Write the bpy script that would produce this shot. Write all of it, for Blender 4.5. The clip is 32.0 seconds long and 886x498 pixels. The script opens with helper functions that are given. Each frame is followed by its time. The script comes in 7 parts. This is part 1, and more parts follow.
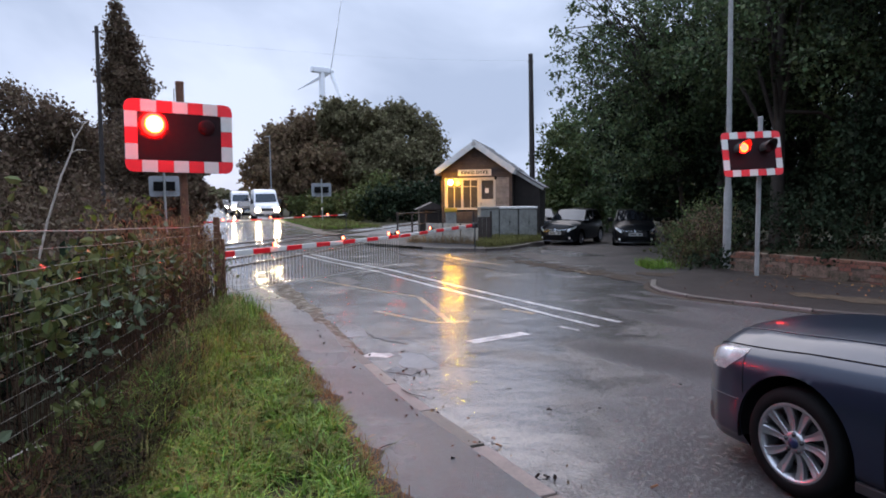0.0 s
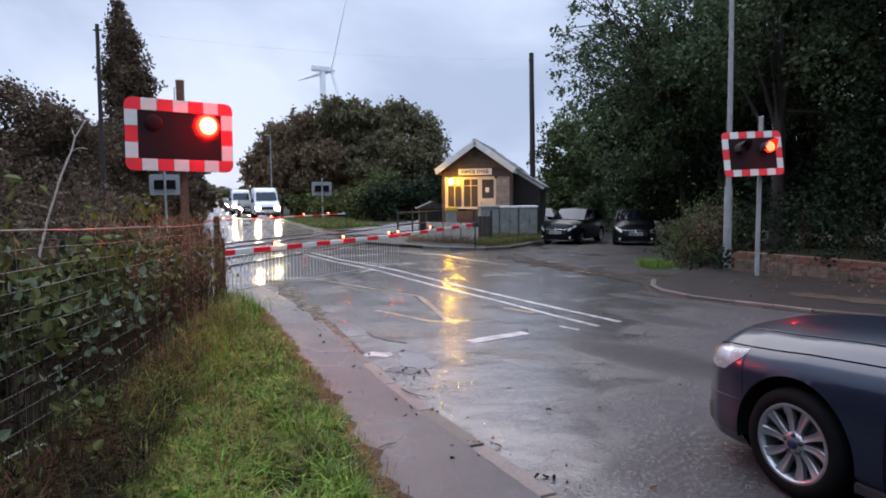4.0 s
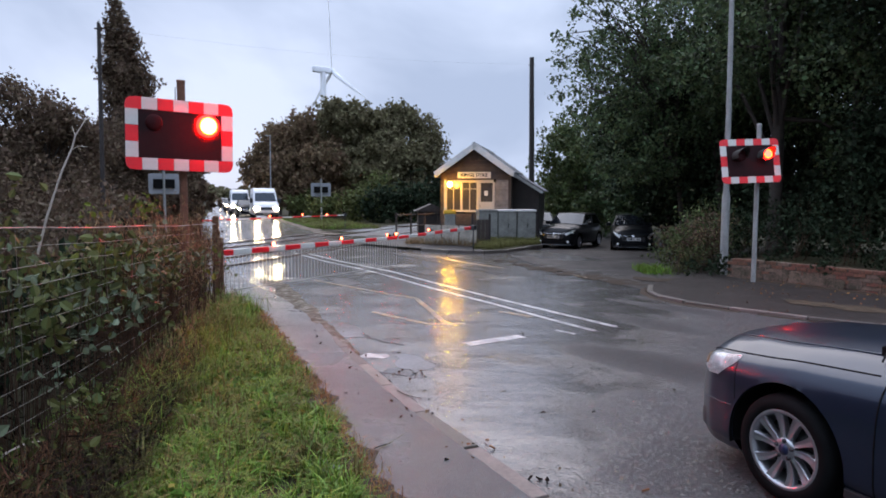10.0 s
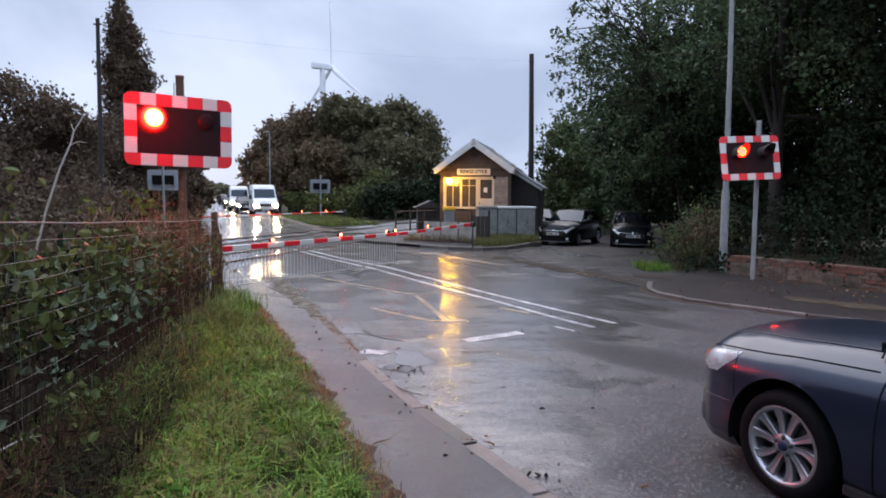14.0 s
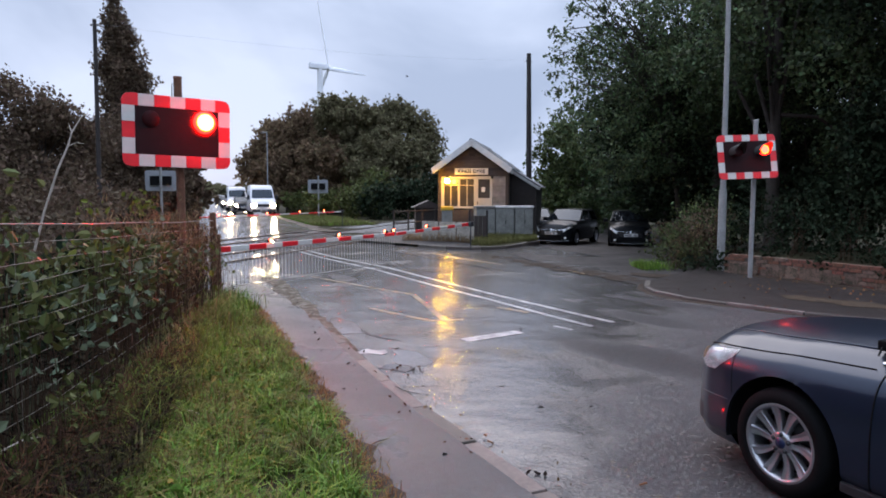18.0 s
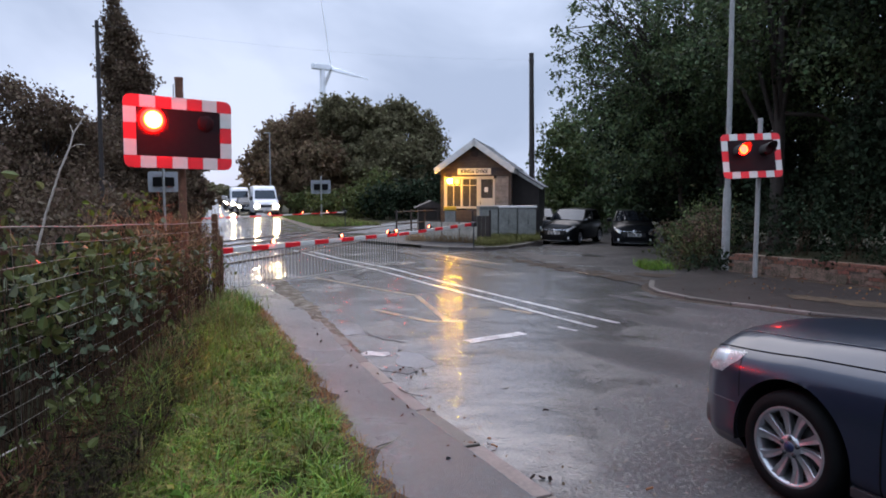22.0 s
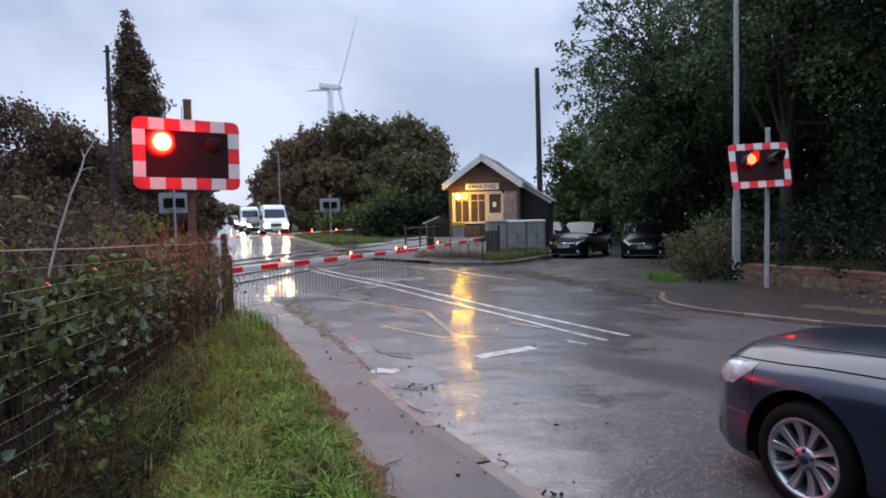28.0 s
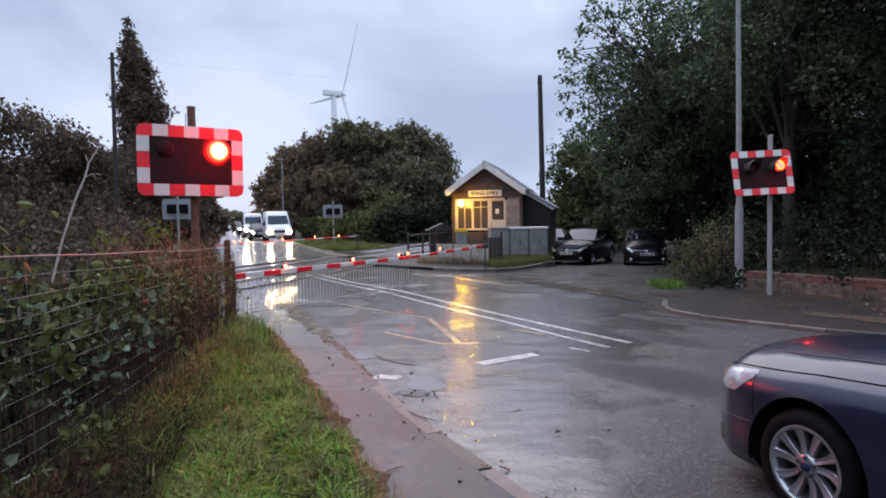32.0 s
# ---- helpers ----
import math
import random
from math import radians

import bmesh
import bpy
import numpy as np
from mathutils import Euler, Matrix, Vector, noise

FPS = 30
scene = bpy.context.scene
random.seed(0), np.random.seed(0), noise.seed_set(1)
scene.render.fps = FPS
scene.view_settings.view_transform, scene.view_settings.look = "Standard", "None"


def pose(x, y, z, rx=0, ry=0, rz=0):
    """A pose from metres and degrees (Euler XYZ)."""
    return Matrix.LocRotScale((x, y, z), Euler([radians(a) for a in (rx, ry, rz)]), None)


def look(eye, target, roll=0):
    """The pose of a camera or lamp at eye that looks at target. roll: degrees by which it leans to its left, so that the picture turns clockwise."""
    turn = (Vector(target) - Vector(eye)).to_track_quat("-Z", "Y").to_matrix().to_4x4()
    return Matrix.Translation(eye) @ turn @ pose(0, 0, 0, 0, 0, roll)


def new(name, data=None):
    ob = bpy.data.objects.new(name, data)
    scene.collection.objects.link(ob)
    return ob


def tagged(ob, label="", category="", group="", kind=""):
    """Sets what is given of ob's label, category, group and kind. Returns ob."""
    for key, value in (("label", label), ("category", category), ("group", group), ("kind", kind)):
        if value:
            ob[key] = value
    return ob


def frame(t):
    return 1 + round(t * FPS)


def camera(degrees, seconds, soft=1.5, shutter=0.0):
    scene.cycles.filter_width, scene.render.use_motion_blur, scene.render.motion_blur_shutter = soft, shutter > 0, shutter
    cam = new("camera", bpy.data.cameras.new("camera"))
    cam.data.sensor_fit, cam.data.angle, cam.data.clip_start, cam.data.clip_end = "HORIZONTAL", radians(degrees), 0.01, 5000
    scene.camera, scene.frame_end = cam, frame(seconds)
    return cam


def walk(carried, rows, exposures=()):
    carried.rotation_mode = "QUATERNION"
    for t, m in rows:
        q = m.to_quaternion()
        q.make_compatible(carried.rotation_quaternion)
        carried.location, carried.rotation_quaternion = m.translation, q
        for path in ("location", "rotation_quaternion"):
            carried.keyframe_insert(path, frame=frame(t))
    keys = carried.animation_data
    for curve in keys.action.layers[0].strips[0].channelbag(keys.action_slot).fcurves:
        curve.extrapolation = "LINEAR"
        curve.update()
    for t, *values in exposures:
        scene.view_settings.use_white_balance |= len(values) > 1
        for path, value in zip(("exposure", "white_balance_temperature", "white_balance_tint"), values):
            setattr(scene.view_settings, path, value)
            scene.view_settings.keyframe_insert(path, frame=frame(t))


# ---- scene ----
cam = camera(67.0, 32.0, soft=1.8)
PATH = [
    (0, (-0.006, 0.004, 1.859), (-0.004, 1.998, 1.698), -0.7),
    (0.5, (-0.004, 0.006, 1.861), (-0.003, 1.999, 1.698), -0.6),
    (1, (-0.002, 0.014, 1.856), (-0.004, 2.007, 1.694), -0.6),
    (1.5, (-0.003, 0.013, 1.86), (-0.006, 2.006, 1.696), -0.6),
    (2, (-0.002, 0.011, 1.862), (-0.004, 2.004, 1.699), -0.6),
    (2.5, (-0.003, 0.012, 1.861), (-0.006, 2.005, 1.698), -0.6),
    (3, (-0.006, 0.001, 1.862), (-0.008, 1.994, 1.699), -0.6),
    (3.5, (-0.003, 0.004, 1.863), (-0.003, 1.997, 1.699), -0.6),
    (5.5, (-0.001, 0.008, 1.862), (0.001, 2.002, 1.699), -0.5),
    (6, (0.0, 0.006, 1.869), (0.0, 2.0, 1.71), -0.4),
    (6.5, (-0.006, 0.005, 1.871), (-0.005, 1.998, 1.712), -0.3),
    (7, (0.0, 0.002, 1.867), (0.0, 1.996, 1.711), -0.2),
    (7.5, (-0.004, -0.002, 1.867), (-0.002, 1.992, 1.711), -0.1),
    (8, (-0.001, -0.002, 1.867), (0.0, 1.992, 1.711), 0.0),
    (8.5, (0.002, -0.005, 1.865), (0.005, 1.989, 1.709), 0.1),
    (9, (0.003, -0.015, 1.864), (0.006, 1.979, 1.71), 0.1),
    (9.5, (-0.001, -0.038, 1.865), (0.005, 1.956, 1.711), 0.2),
    (10, (0.006, -0.033, 1.868), (0.012, 1.961, 1.712), 0.2),
    (10.5, (0.004, -0.04, 1.87), (0.012, 1.954, 1.713), 0.2),
    (11, (0.005, -0.024, 1.862), (0.011, 1.969, 1.703), 0.2),
    (11.5, (0.002, -0.027, 1.859), (0.01, 1.966, 1.697), 0.2),
    (12, (0.007, -0.028, 1.859), (0.015, 1.965, 1.695), 0.2),
    (12.5, (0.009, -0.024, 1.858), (0.016, 1.969, 1.692), 0.2),
    (13, (0.009, -0.024, 1.858), (0.016, 1.969, 1.692), 0.2),
    (13.5, (0.009, -0.025, 1.857), (0.016, 1.968, 1.691), 0.2),
    (14, (0.007, -0.023, 1.858), (0.015, 1.97, 1.693), 0.3),
    (14.5, (0.004, -0.019, 1.858), (0.013, 1.975, 1.693), 0.3),
    (16.5, (0.008, -0.022, 1.857), (0.021, 1.971, 1.691), 0.2),
    (17, (0.003, -0.03, 1.859), (0.018, 1.963, 1.692), 0.2),
    (17.5, (0.005, -0.031, 1.86), (0.018, 1.962, 1.694), 0.1),
    (18, (0.002, -0.041, 1.861), (0.016, 1.952, 1.695), 0.1),
    (18.5, (0.007, -0.028, 1.859), (0.019, 1.965, 1.695), 0.1),
    (19, (0.005, -0.031, 1.863), (0.017, 1.962, 1.699), 0.1),
    (19.5, (0.005, -0.027, 1.859), (0.017, 1.966, 1.695), 0.2),
    (20, (0.005, -0.027, 1.859), (0.018, 1.966, 1.695), 0.2),
    (20.5, (0.008, -0.015, 1.856), (0.02, 1.978, 1.692), 0.2),
    (21, (0.002, -0.009, 1.86), (0.013, 1.984, 1.695), 0.2),
    (21.5, (0.009, 0.002, 1.863), (0.017, 1.995, 1.699), 0.1),
    (22, (0.004, 0.016, 1.867), (0.009, 2.009, 1.701), -0.1),
    (22.5, (0.012, 0.008, 1.873), (0.014, 2.002, 1.711), -0.3),
    (23, (0.021, 0.006, 1.874), (0.024, 2.0, 1.715), -0.5),
    (23.5, (0.024, 0.007, 1.872), (0.026, 2.001, 1.715), -0.7),
    (24, (0.03, 0.002, 1.865), (0.03, 1.996, 1.712), -0.8),
    (24.5, (0.031, -0.004, 1.864), (0.028, 1.991, 1.716), -0.9),
    (25, (0.032, -0.011, 1.868), (0.028, 1.984, 1.724), -1.0),
    (25.5, (0.044, -0.011, 1.87), (0.037, 1.985, 1.731), -1.0),
    (27.5, (0.036, 0.015, 1.863), (0.017, 2.011, 1.741), -1.2),
    (28, (0.03, 0.014, 1.866), (0.006, 2.01, 1.747), -1.2),
    (28.5, (0.028, 0.01, 1.865), (0.0, 2.007, 1.748), -1.2),
    (29, (0.031, 0.013, 1.859), (-0.001, 2.01, 1.743), -1.2),
    (29.5, (0.041, 0.0, 1.865), (0.006, 1.996, 1.749), -1.2),
    (30, (0.045, -0.002, 1.868), (0.012, 1.994, 1.757), -1.2),
    (30.5, (0.039, -0.006, 1.868), (0.006, 1.991, 1.761), -1.2),
    (31, (0.04, -0.011, 1.867), (0.007, 1.986, 1.763), -1.2),
    (31.5, (0.041, -0.002, 1.865), (0.009, 1.995, 1.764), -1.1),
    (32, (0.036, -0.003, 1.866), (0.004, 1.994, 1.767), -1.1),
]
walk(cam, [(t, look(eye, target, roll)) for t, eye, target, roll in PATH], exposures=[(0, 0.31), (32, 0.24)])

# ---------------------------------------------------------------- light
world = bpy.data.worlds.new("dusk_sky")
scene.world = world
world.use_nodes = True
wt = world.node_tree
wt.nodes.clear()
w_out = wt.nodes.new("ShaderNodeOutputWorld")
w_bg = wt.nodes.new("ShaderNodeBackground")
w_sky = wt.nodes.new("ShaderNodeTexSky")
w_sky.sky_type = 'NISHITA'
w_sky.sun_disc = False
w_sky.sun_elevation = radians(4)
w_sky.sun_rotation = radians(-20)
w_co = wt.nodes.new("ShaderNodeTexCoord")
w_map = wt.nodes.new("ShaderNodeMapping")
w_map.inputs["Scale"].default_value = (1.0, 1.0, 1.7)
w_n1 = wt.nodes.new("ShaderNodeTexNoise")
w_n1.inputs["Scale"].default_value = 2.7
w_n1.inputs["Detail"].default_value = 5
w_n1.inputs["Roughness"].default_value = 0.5
w_n1.inputs["Distortion"].default_value = 0.4
w_r = wt.nodes.new("ShaderNodeValToRGB")
w_r.color_ramp.elements[0].position = 0.38
w_r.color_ramp.elements[0].color = (0.40, 0.485, 0.675, 1)
w_r.color_ramp.elements[1].position = 0.64
w_r.color_ramp.elements[1].color = (0.645, 0.738, 0.96, 1)
w_mix = wt.nodes.new("ShaderNodeMix")
w_mix.data_type = 'RGBA'
w_mix.blend_type = 'ADD'
w_mix.inputs[0].default_value = 0.0015
wt.links.new(w_co.outputs["Generated"], w_map.inputs["Vector"])
wt.links.new(w_map.outputs["Vector"], w_n1.inputs["Vector"])
wt.links.new(w_n1.outputs["Fac"], w_r.inputs["Fac"])
wt.links.new(w_r.outputs["Color"], w_mix.inputs[6])
wt.links.new(w_sky.outputs["Color"], w_mix.inputs[7])
w_sep = wt.nodes.new("ShaderNodeSeparateXYZ")
wt.links.new(w_co.outputs["Generated"], w_sep.inputs["Vector"])
w_zen = wt.nodes.new("ShaderNodeMapRange")          # an overcast sky is far brighter overhead than at the horizon
w_zen.interpolation_type = 'SMOOTHSTEP'
w_zen.inputs["From Min"].default_value = 0.22
w_zen.inputs["From Max"].default_value = 0.95
w_zen.inputs["To Min"].default_value = 0.95
w_zen.inputs["To Max"].default_value = 2.9
wt.links.new(w_sep.outputs["Z"], w_zen.inputs["Value"])
wt.links.new(w_zen.outputs["Result"], w_bg.inputs["Strength"])
wt.links.new(w_mix.outputs[2], w_bg.inputs["Color"])
wt.links.new(w_bg.outputs["Background"], w_out.inputs["Surface"])
sun = new("sun", bpy.data.lights.new("sun", 'SUN'))
sun.data.energy = 0.95
sun.data.angle = radians(50)
sun.data.color = (1.0, 0.84, 0.74)
sun.matrix_world = look((-6, 60, 50), (0, 10, 0))


# ---------------------------------------------------------------- materials
def mat(name, base, rough=0.6, metal=0.0, dark=None, scale=8.0, amount=0.35, bump=0.0, bump_scale=60.0, coat=0.0,
        rand=0.0, island=False, trans=0.0, spec=0.5, wet=None, film=None, stones=0.0, sharp=1.0, open_patches=(), tint=None):
    """A surface with colour variation at two scales, fine relief, and a random shade for each piece."""
    m = bpy.data.materials.new(name)
    m.use_nodes = True
    t = m.node_tree
    N, L = t.nodes, t.links
    b = N["Principled BSDF"]
    b.inputs["Roughness"].default_value = rough
    b.inputs["Metallic"].default_value = metal
    b.inputs["Specular IOR Level"].default_value = spec
    b.inputs["Coat Weight"].default_value = coat
    b.inputs["Coat Roughness"].default_value = 0.06
    if tint:
        b.inputs["Specular Tint"].default_value = (*tint, 1)
    co = N.new("ShaderNodeTexCoord")
    n1 = N.new("ShaderNodeTexNoise")
    n1.inputs["Scale"].default_value = scale
    n1.inputs["Detail"].default_value = 4
    n2 = N.new("ShaderNodeTexNoise")
    n2.inputs["Scale"].default_value = scale * 9
    n2.inputs["Detail"].default_value = 3
    for n in (n1, n2):
        L.new(co.outputs["Object"], n.inputs["Vector"])
    add = N.new("ShaderNodeMath")
    add.operation = 'ADD'
    L.new(n1.outputs["Fac"], add.inputs[0])
    L.new(n2.outputs["Fac"], add.inputs[1])
    ramp = N.new("ShaderNodeMapRange")
    ramp.inputs["From Min"].default_value = 1 - 0.3 * sharp
    ramp.inputs["From Max"].default_value = 1 + 0.3 * sharp
    L.new(add.outputs[0], ramp.inputs["Value"])
    mx = N.new("ShaderNodeMix")
    mx.data_type = 'RGBA'
    d = dark if dark else tuple(c * (1 - amount) for c in base)
    mx.inputs[6].default_value = (*d, 1)
    mx.inputs[7].default_value = (*base, 1)
    L.new(ramp.outputs["Result"], mx.inputs[0])
    col = mx.outputs[2]
    if rand:
        src = N.new("ShaderNodeNewGeometry").outputs["Random Per Island"] if island else N.new("ShaderNodeObjectInfo").outputs["Random"]
        rr = N.new("ShaderNodeMapRange")
        rr.inputs["To Min"].default_value = 1 - rand
        rr.inputs["To Max"].default_value = 1 + rand
        L.new(src, rr.inputs["Value"])
        hs = N.new("ShaderNodeHueSaturation")
        L.new(rr.outputs["Result"], hs.inputs["Value"])
        hr = N.new("ShaderNodeMapRange")
        hr.inputs["To Min"].default_value = 0.5 - rand * 0.05
        hr.inputs["To Max"].default_value = 0.5 + rand * 0.05
        fr = N.new("ShaderNodeMath")
        fr.operation = 'FRACT'
        mu = N.new("ShaderNodeMath")
        mu.operation = 'MULTIPLY'
        mu.inputs[1].default_value = 17.3
        L.new(src, mu.inputs[0])
        L.new(mu.outputs[0], fr.inputs[0])
        L.new(fr.outputs[0], hr.inputs["Value"])
        L.new(hr.outputs["Result"], hs.inputs["Hue"])
        L.new(col, hs.inputs["Color"])
        col = hs.outputs["Color"]
    L.new(col, b.inputs["Base Color"])
    if wet:
        wn = N.new("ShaderNodeTexNoise")
        wn.inputs["Scale"].default_value = wet[2]
        wn.inputs["Detail"].default_value = 4
        L.new(co.outputs["Object"], wn.inputs["Vector"])
        wr = N.new("ShaderNodeMapRange")
        wr.inputs["From Min"].default_value = 0.38
        wr.inputs["From Max"].default_value = 0.62
        wr.inputs["To Min"].default_value = wet[0]
        wr.inputs["To Max"].default_value = wet[1]
        L.new(wn.outputs["Fac"], wr.inputs["Value"])
        L.new(wr.outputs["Result"], b.inputs["Roughness"])
    if stones:
        vo = N.new("ShaderNodeTexVoronoi")
        vo.inputs["Scale"].default_value = 44
        L.new(co.outputs["Object"], vo.inputs["Vector"])
        vm = N.new("ShaderNodeMapRange")
        vm.inputs["To Min"].default_value = 1 - stones
        vm.inputs["To Max"].default_value = 1 + stones
        L.new(vo.outputs["Color"], vm.inputs["Value"])
        vh = N.new("ShaderNodeHueSaturation")
        L.new(vm.outputs["Result"], vh.inputs["Value"])
        L.new(col, vh.inputs["Color"])
        L.new(vh.outputs["Color"], b.inputs["Base Color"])
    if bump:
        bn = N.new("ShaderNodeTexNoise")
        bn.inputs["Scale"].default_value = bump_scale
        bn.inputs["Detail"].default_value = 3
        L.new(co.outputs["Object"], bn.inputs["Vector"])
        bp = N.new("ShaderNodeBump")
        bp.inputs["Strength"].default_value = bump
        bp.inputs["Distance"].default_value = 0.02
        L.new(bn.outputs["Fac"], bp.inputs["Height"])
        L.new(bp.outputs["Normal"], b.inputs["Normal"])
    if film:
        # a film of rainwater: smooth in some patches, broken by the stones in others
        b.inputs["Coat Weight"].default_value = film[3]
        b.inputs["Coat IOR"].default_value = 1.8 if len(film) > 5 else 1.55
        fn = N.new("ShaderNodeTexNoise")
        fn.inputs["Scale"].default_value = film[2]
        fn.inputs["Detail"].default_value = 5
        fn.inputs["Roughness"].default_value = 0.6
        L.new(co.outputs["Object"], fn.inputs["Vector"])
        wear = fn.outputs["Fac"]
        if len(film) > 5:
            # polished and flooded towards the worn side of the road, open-textured on the other
            dt = N.new("ShaderNodeVectorMath")
            dt.operation = 'DOT_PRODUCT'
            dt.inputs[1].default_value = film[5]
            L.new(co.outputs["Object"], dt.inputs[0])
            sm = N.new("ShaderNodeMapRange")
            sm.inputs["From Min"].default_value = film[6] - 0.6
            sm.inputs["From Max"].default_value = film[6] + 0.7
            sm.inputs["To Min"].default_value = -0.16
            sm.inputs["To Max"].default_value = 0.12
            L.new(dt.outputs["Value"], sm.inputs["Value"])
            ad2 = N.new("ShaderNodeMath")
            ad2.operation = 'ADD'
            L.new(wear, ad2.inputs[0])
            L.new(sm.outputs["Result"], ad2.inputs[1])
            wear = ad2.outputs[0]
        swept = []
        for cx, cy, turn, ln, wd in open_patches:
            # long ragged stretches where tyres have swept the water off the stones
            mp = N.new("ShaderNodeMapping")
            mp.vector_type = 'TEXTURE'
            mp.inputs["Location"].default_value = (cx, cy, 0)
            mp.inputs["Rotation"].default_value = (0, 0, radians(turn))
            mp.inputs["Scale"].default_value = (ln, wd, 1)
            L.new(co.outputs["Object"], mp.inputs["Vector"])
            le = N.new("ShaderNodeVectorMath")
            le.operation = 'LENGTH'
            L.new(mp.outputs["Vector"], le.inputs[0])
            pm = N.new("ShaderNodeMapRange")
            pm.interpolation_type = 'SMOOTHSTEP'
            pm.inputs["From Min"].default_value = 0.25
            pm.inputs["From Max"].default_value = 1.35
            pm.inputs["To Min"].default_value = 0.42
            pm.inputs["To Max"].default_value = 0.0
            L.new(le.outputs["Value"], pm.inputs["Value"])
            pa = N.new("ShaderNodeMath")
            pa.operation = 'ADD'
            L.new(wear, pa.inputs[0])
            L.new(pm.outputs["Result"], pa.inputs[1])
            wear = pa.outputs[0]
            # the swept stones are stained dark with oil and rubber
            dk = N.new("ShaderNodeMapRange")
            dk.interpolation_type = 'SMOOTHSTEP'
            dk.inputs["From Min"].default_value = 0.3
            dk.inputs["From Max"].default_value = 1.3
            dk.inputs["To Min"].default_value = 0.2
            dk.inputs["To Max"].default_value = 1.0
            L.new(le.outputs["Value"], dk.inputs["Value"])
            swept.append(dk.outputs["Result"])
            db = N.new("ShaderNodeMapRange")
            db.inputs["To Min"].default_value = 0.5
            L.new(dk.outputs["Result"], db.inputs["Value"])
            dh = N.new("ShaderNodeHueSaturation")
            L.new(db.outputs["Result"], dh.inputs["Value"])
            L.new(b.inputs["Base Color"].links[0].from_socket, dh.inputs["Color"])
            L.new(dh.outputs["Color"], b.inputs["Base Color"])
        fr2 = N.new("ShaderNodeMapRange")
        fr2.inputs["From Min"].default_value = 0.36
        fr2.inputs["From Max"].default_value = 0.64
        fr2.inputs["To Min"].default_value = film[0]
        fr2.inputs["To Max"].default_value = film[1]
        L.new(wear, fr2.inputs["Value"])
        L.new(fr2.outputs["Result"], b.inputs["Coat Roughness"])
        # bare stones stand out of the film where it is thin
        sp = N.new("ShaderNodeTexVoronoi")
        sp.inputs["Scale"].default_value = 44
        L.new(co.outputs["Object"], sp.inputs["Vector"])
        sr = N.new("ShaderNodeMapRange")
        sr.inputs["From Min"].default_value = 0.1
        sr.inputs["From Max"].default_value = 0.6
        L.new(sp.outputs["Color"], sr.inputs["Value"])
        wm = N.new("ShaderNodeMapRange")
        wm.inputs["From Min"].default_value = 0.36
        wm.inputs["From Max"].default_value = 0.66
        wm.inputs["To Min"].default_value = 0.12 * film[3]
        wm.inputs["To Max"].default_value = 1.0 * film[3]
        L.new(wear, wm.inputs["Value"])
        ml = N.new("ShaderNodeMath")
        ml.operation = 'MULTIPLY'
        L.new(sr.outputs["Result"], ml.inputs[0])
        L.new(wm.outputs["Result"], ml.inputs[1])
        sb = N.new("ShaderNodeMath")
        sb.operation = 'SUBTRACT'
        sb.inputs[0].default_value = film[3]
        L.new(ml.outputs[0], sb.inputs[1])
        thick = sb.outputs[0]
        for sw in swept:
            mw = N.new("ShaderNodeMath")
            mw.operation = 'MULTIPLY'
            L.new(thick, mw.inputs[0])
            L.new(sw, mw.inputs[1])
            thick = mw.outputs[0]
        L.new(thick, b.inputs["Coat Weight"])
        cn = N.new("ShaderNodeTexNoise")
        cn.inputs["Scale"].default_value = 40
        cn.inputs["Detail"].default_value = 2
        L.new(co.outputs["Object"], cn.inputs["Vector"])
        cb = N.new("ShaderNodeBump")
        cb.inputs["Distance"].default_value = 0.006
        cs = N.new("ShaderNodeMapRange")
        cs.inputs["From Min"].default_value = 0.40
        cs.inputs["From Max"].default_value = 0.60
        cs.inputs["To Min"].default_value = film[4] * 0.2
        cs.inputs["To Max"].default_value = film[4] * 1.7
        L.new(wear, cs.inputs["Value"])
        L.new(cs.outputs["Result"], cb.inputs["Strength"])
        L.new(cn.outputs["Fac"], cb.inputs["Height"])
        un = N.new("ShaderNodeTexNoise")               # shallow hollows and wheel ruts in the surface
        un.inputs["Scale"].default_value = 1.1
        un.inputs["Detail"].default_value = 3
        L.new(co.outputs["Object"], un.inputs["Vector"])
        ub = N.new("ShaderNodeBump")
        ub.inputs["Strength"].default_value = 1.0
        ub.inputs["Distance"].default_value = 0.034 if len(film) > 5 else 0.0
        L.new(un.outputs["Fac"], ub.inputs["Height"])
        L.new(ub.outputs["Normal"], cb.inputs["Normal"])
        L.new(cb.outputs["Normal"], b.inputs["Coat Normal"])
    if trans:
        tr = N.new("ShaderNodeBsdfTranslucent")
        L.new(col, tr.inputs["Color"])
        ms = N.new("ShaderNodeMixShader")
        ms.inputs[0].default_value = trans
        L.new(b.outputs[0], ms.inputs[1])
        L.new(tr.outputs[0], ms.inputs[2])
        L.new(ms.outputs[0], N["Material Output"].inputs["Surface"])
    return m


def glow(name, color, strength):
    m = bpy.data.materials.new(name)
    m.use_nodes = True
    b = m.node_tree.nodes["Principled BSDF"]
    b.inputs["Base Color"].default_value = (*[min(1, c) * 0.5 for c in color], 1)
    b.inputs["Emission Color"].default_value = (*color, 1)
    b.inputs["Emission Strength"].default_value = strength
    return m


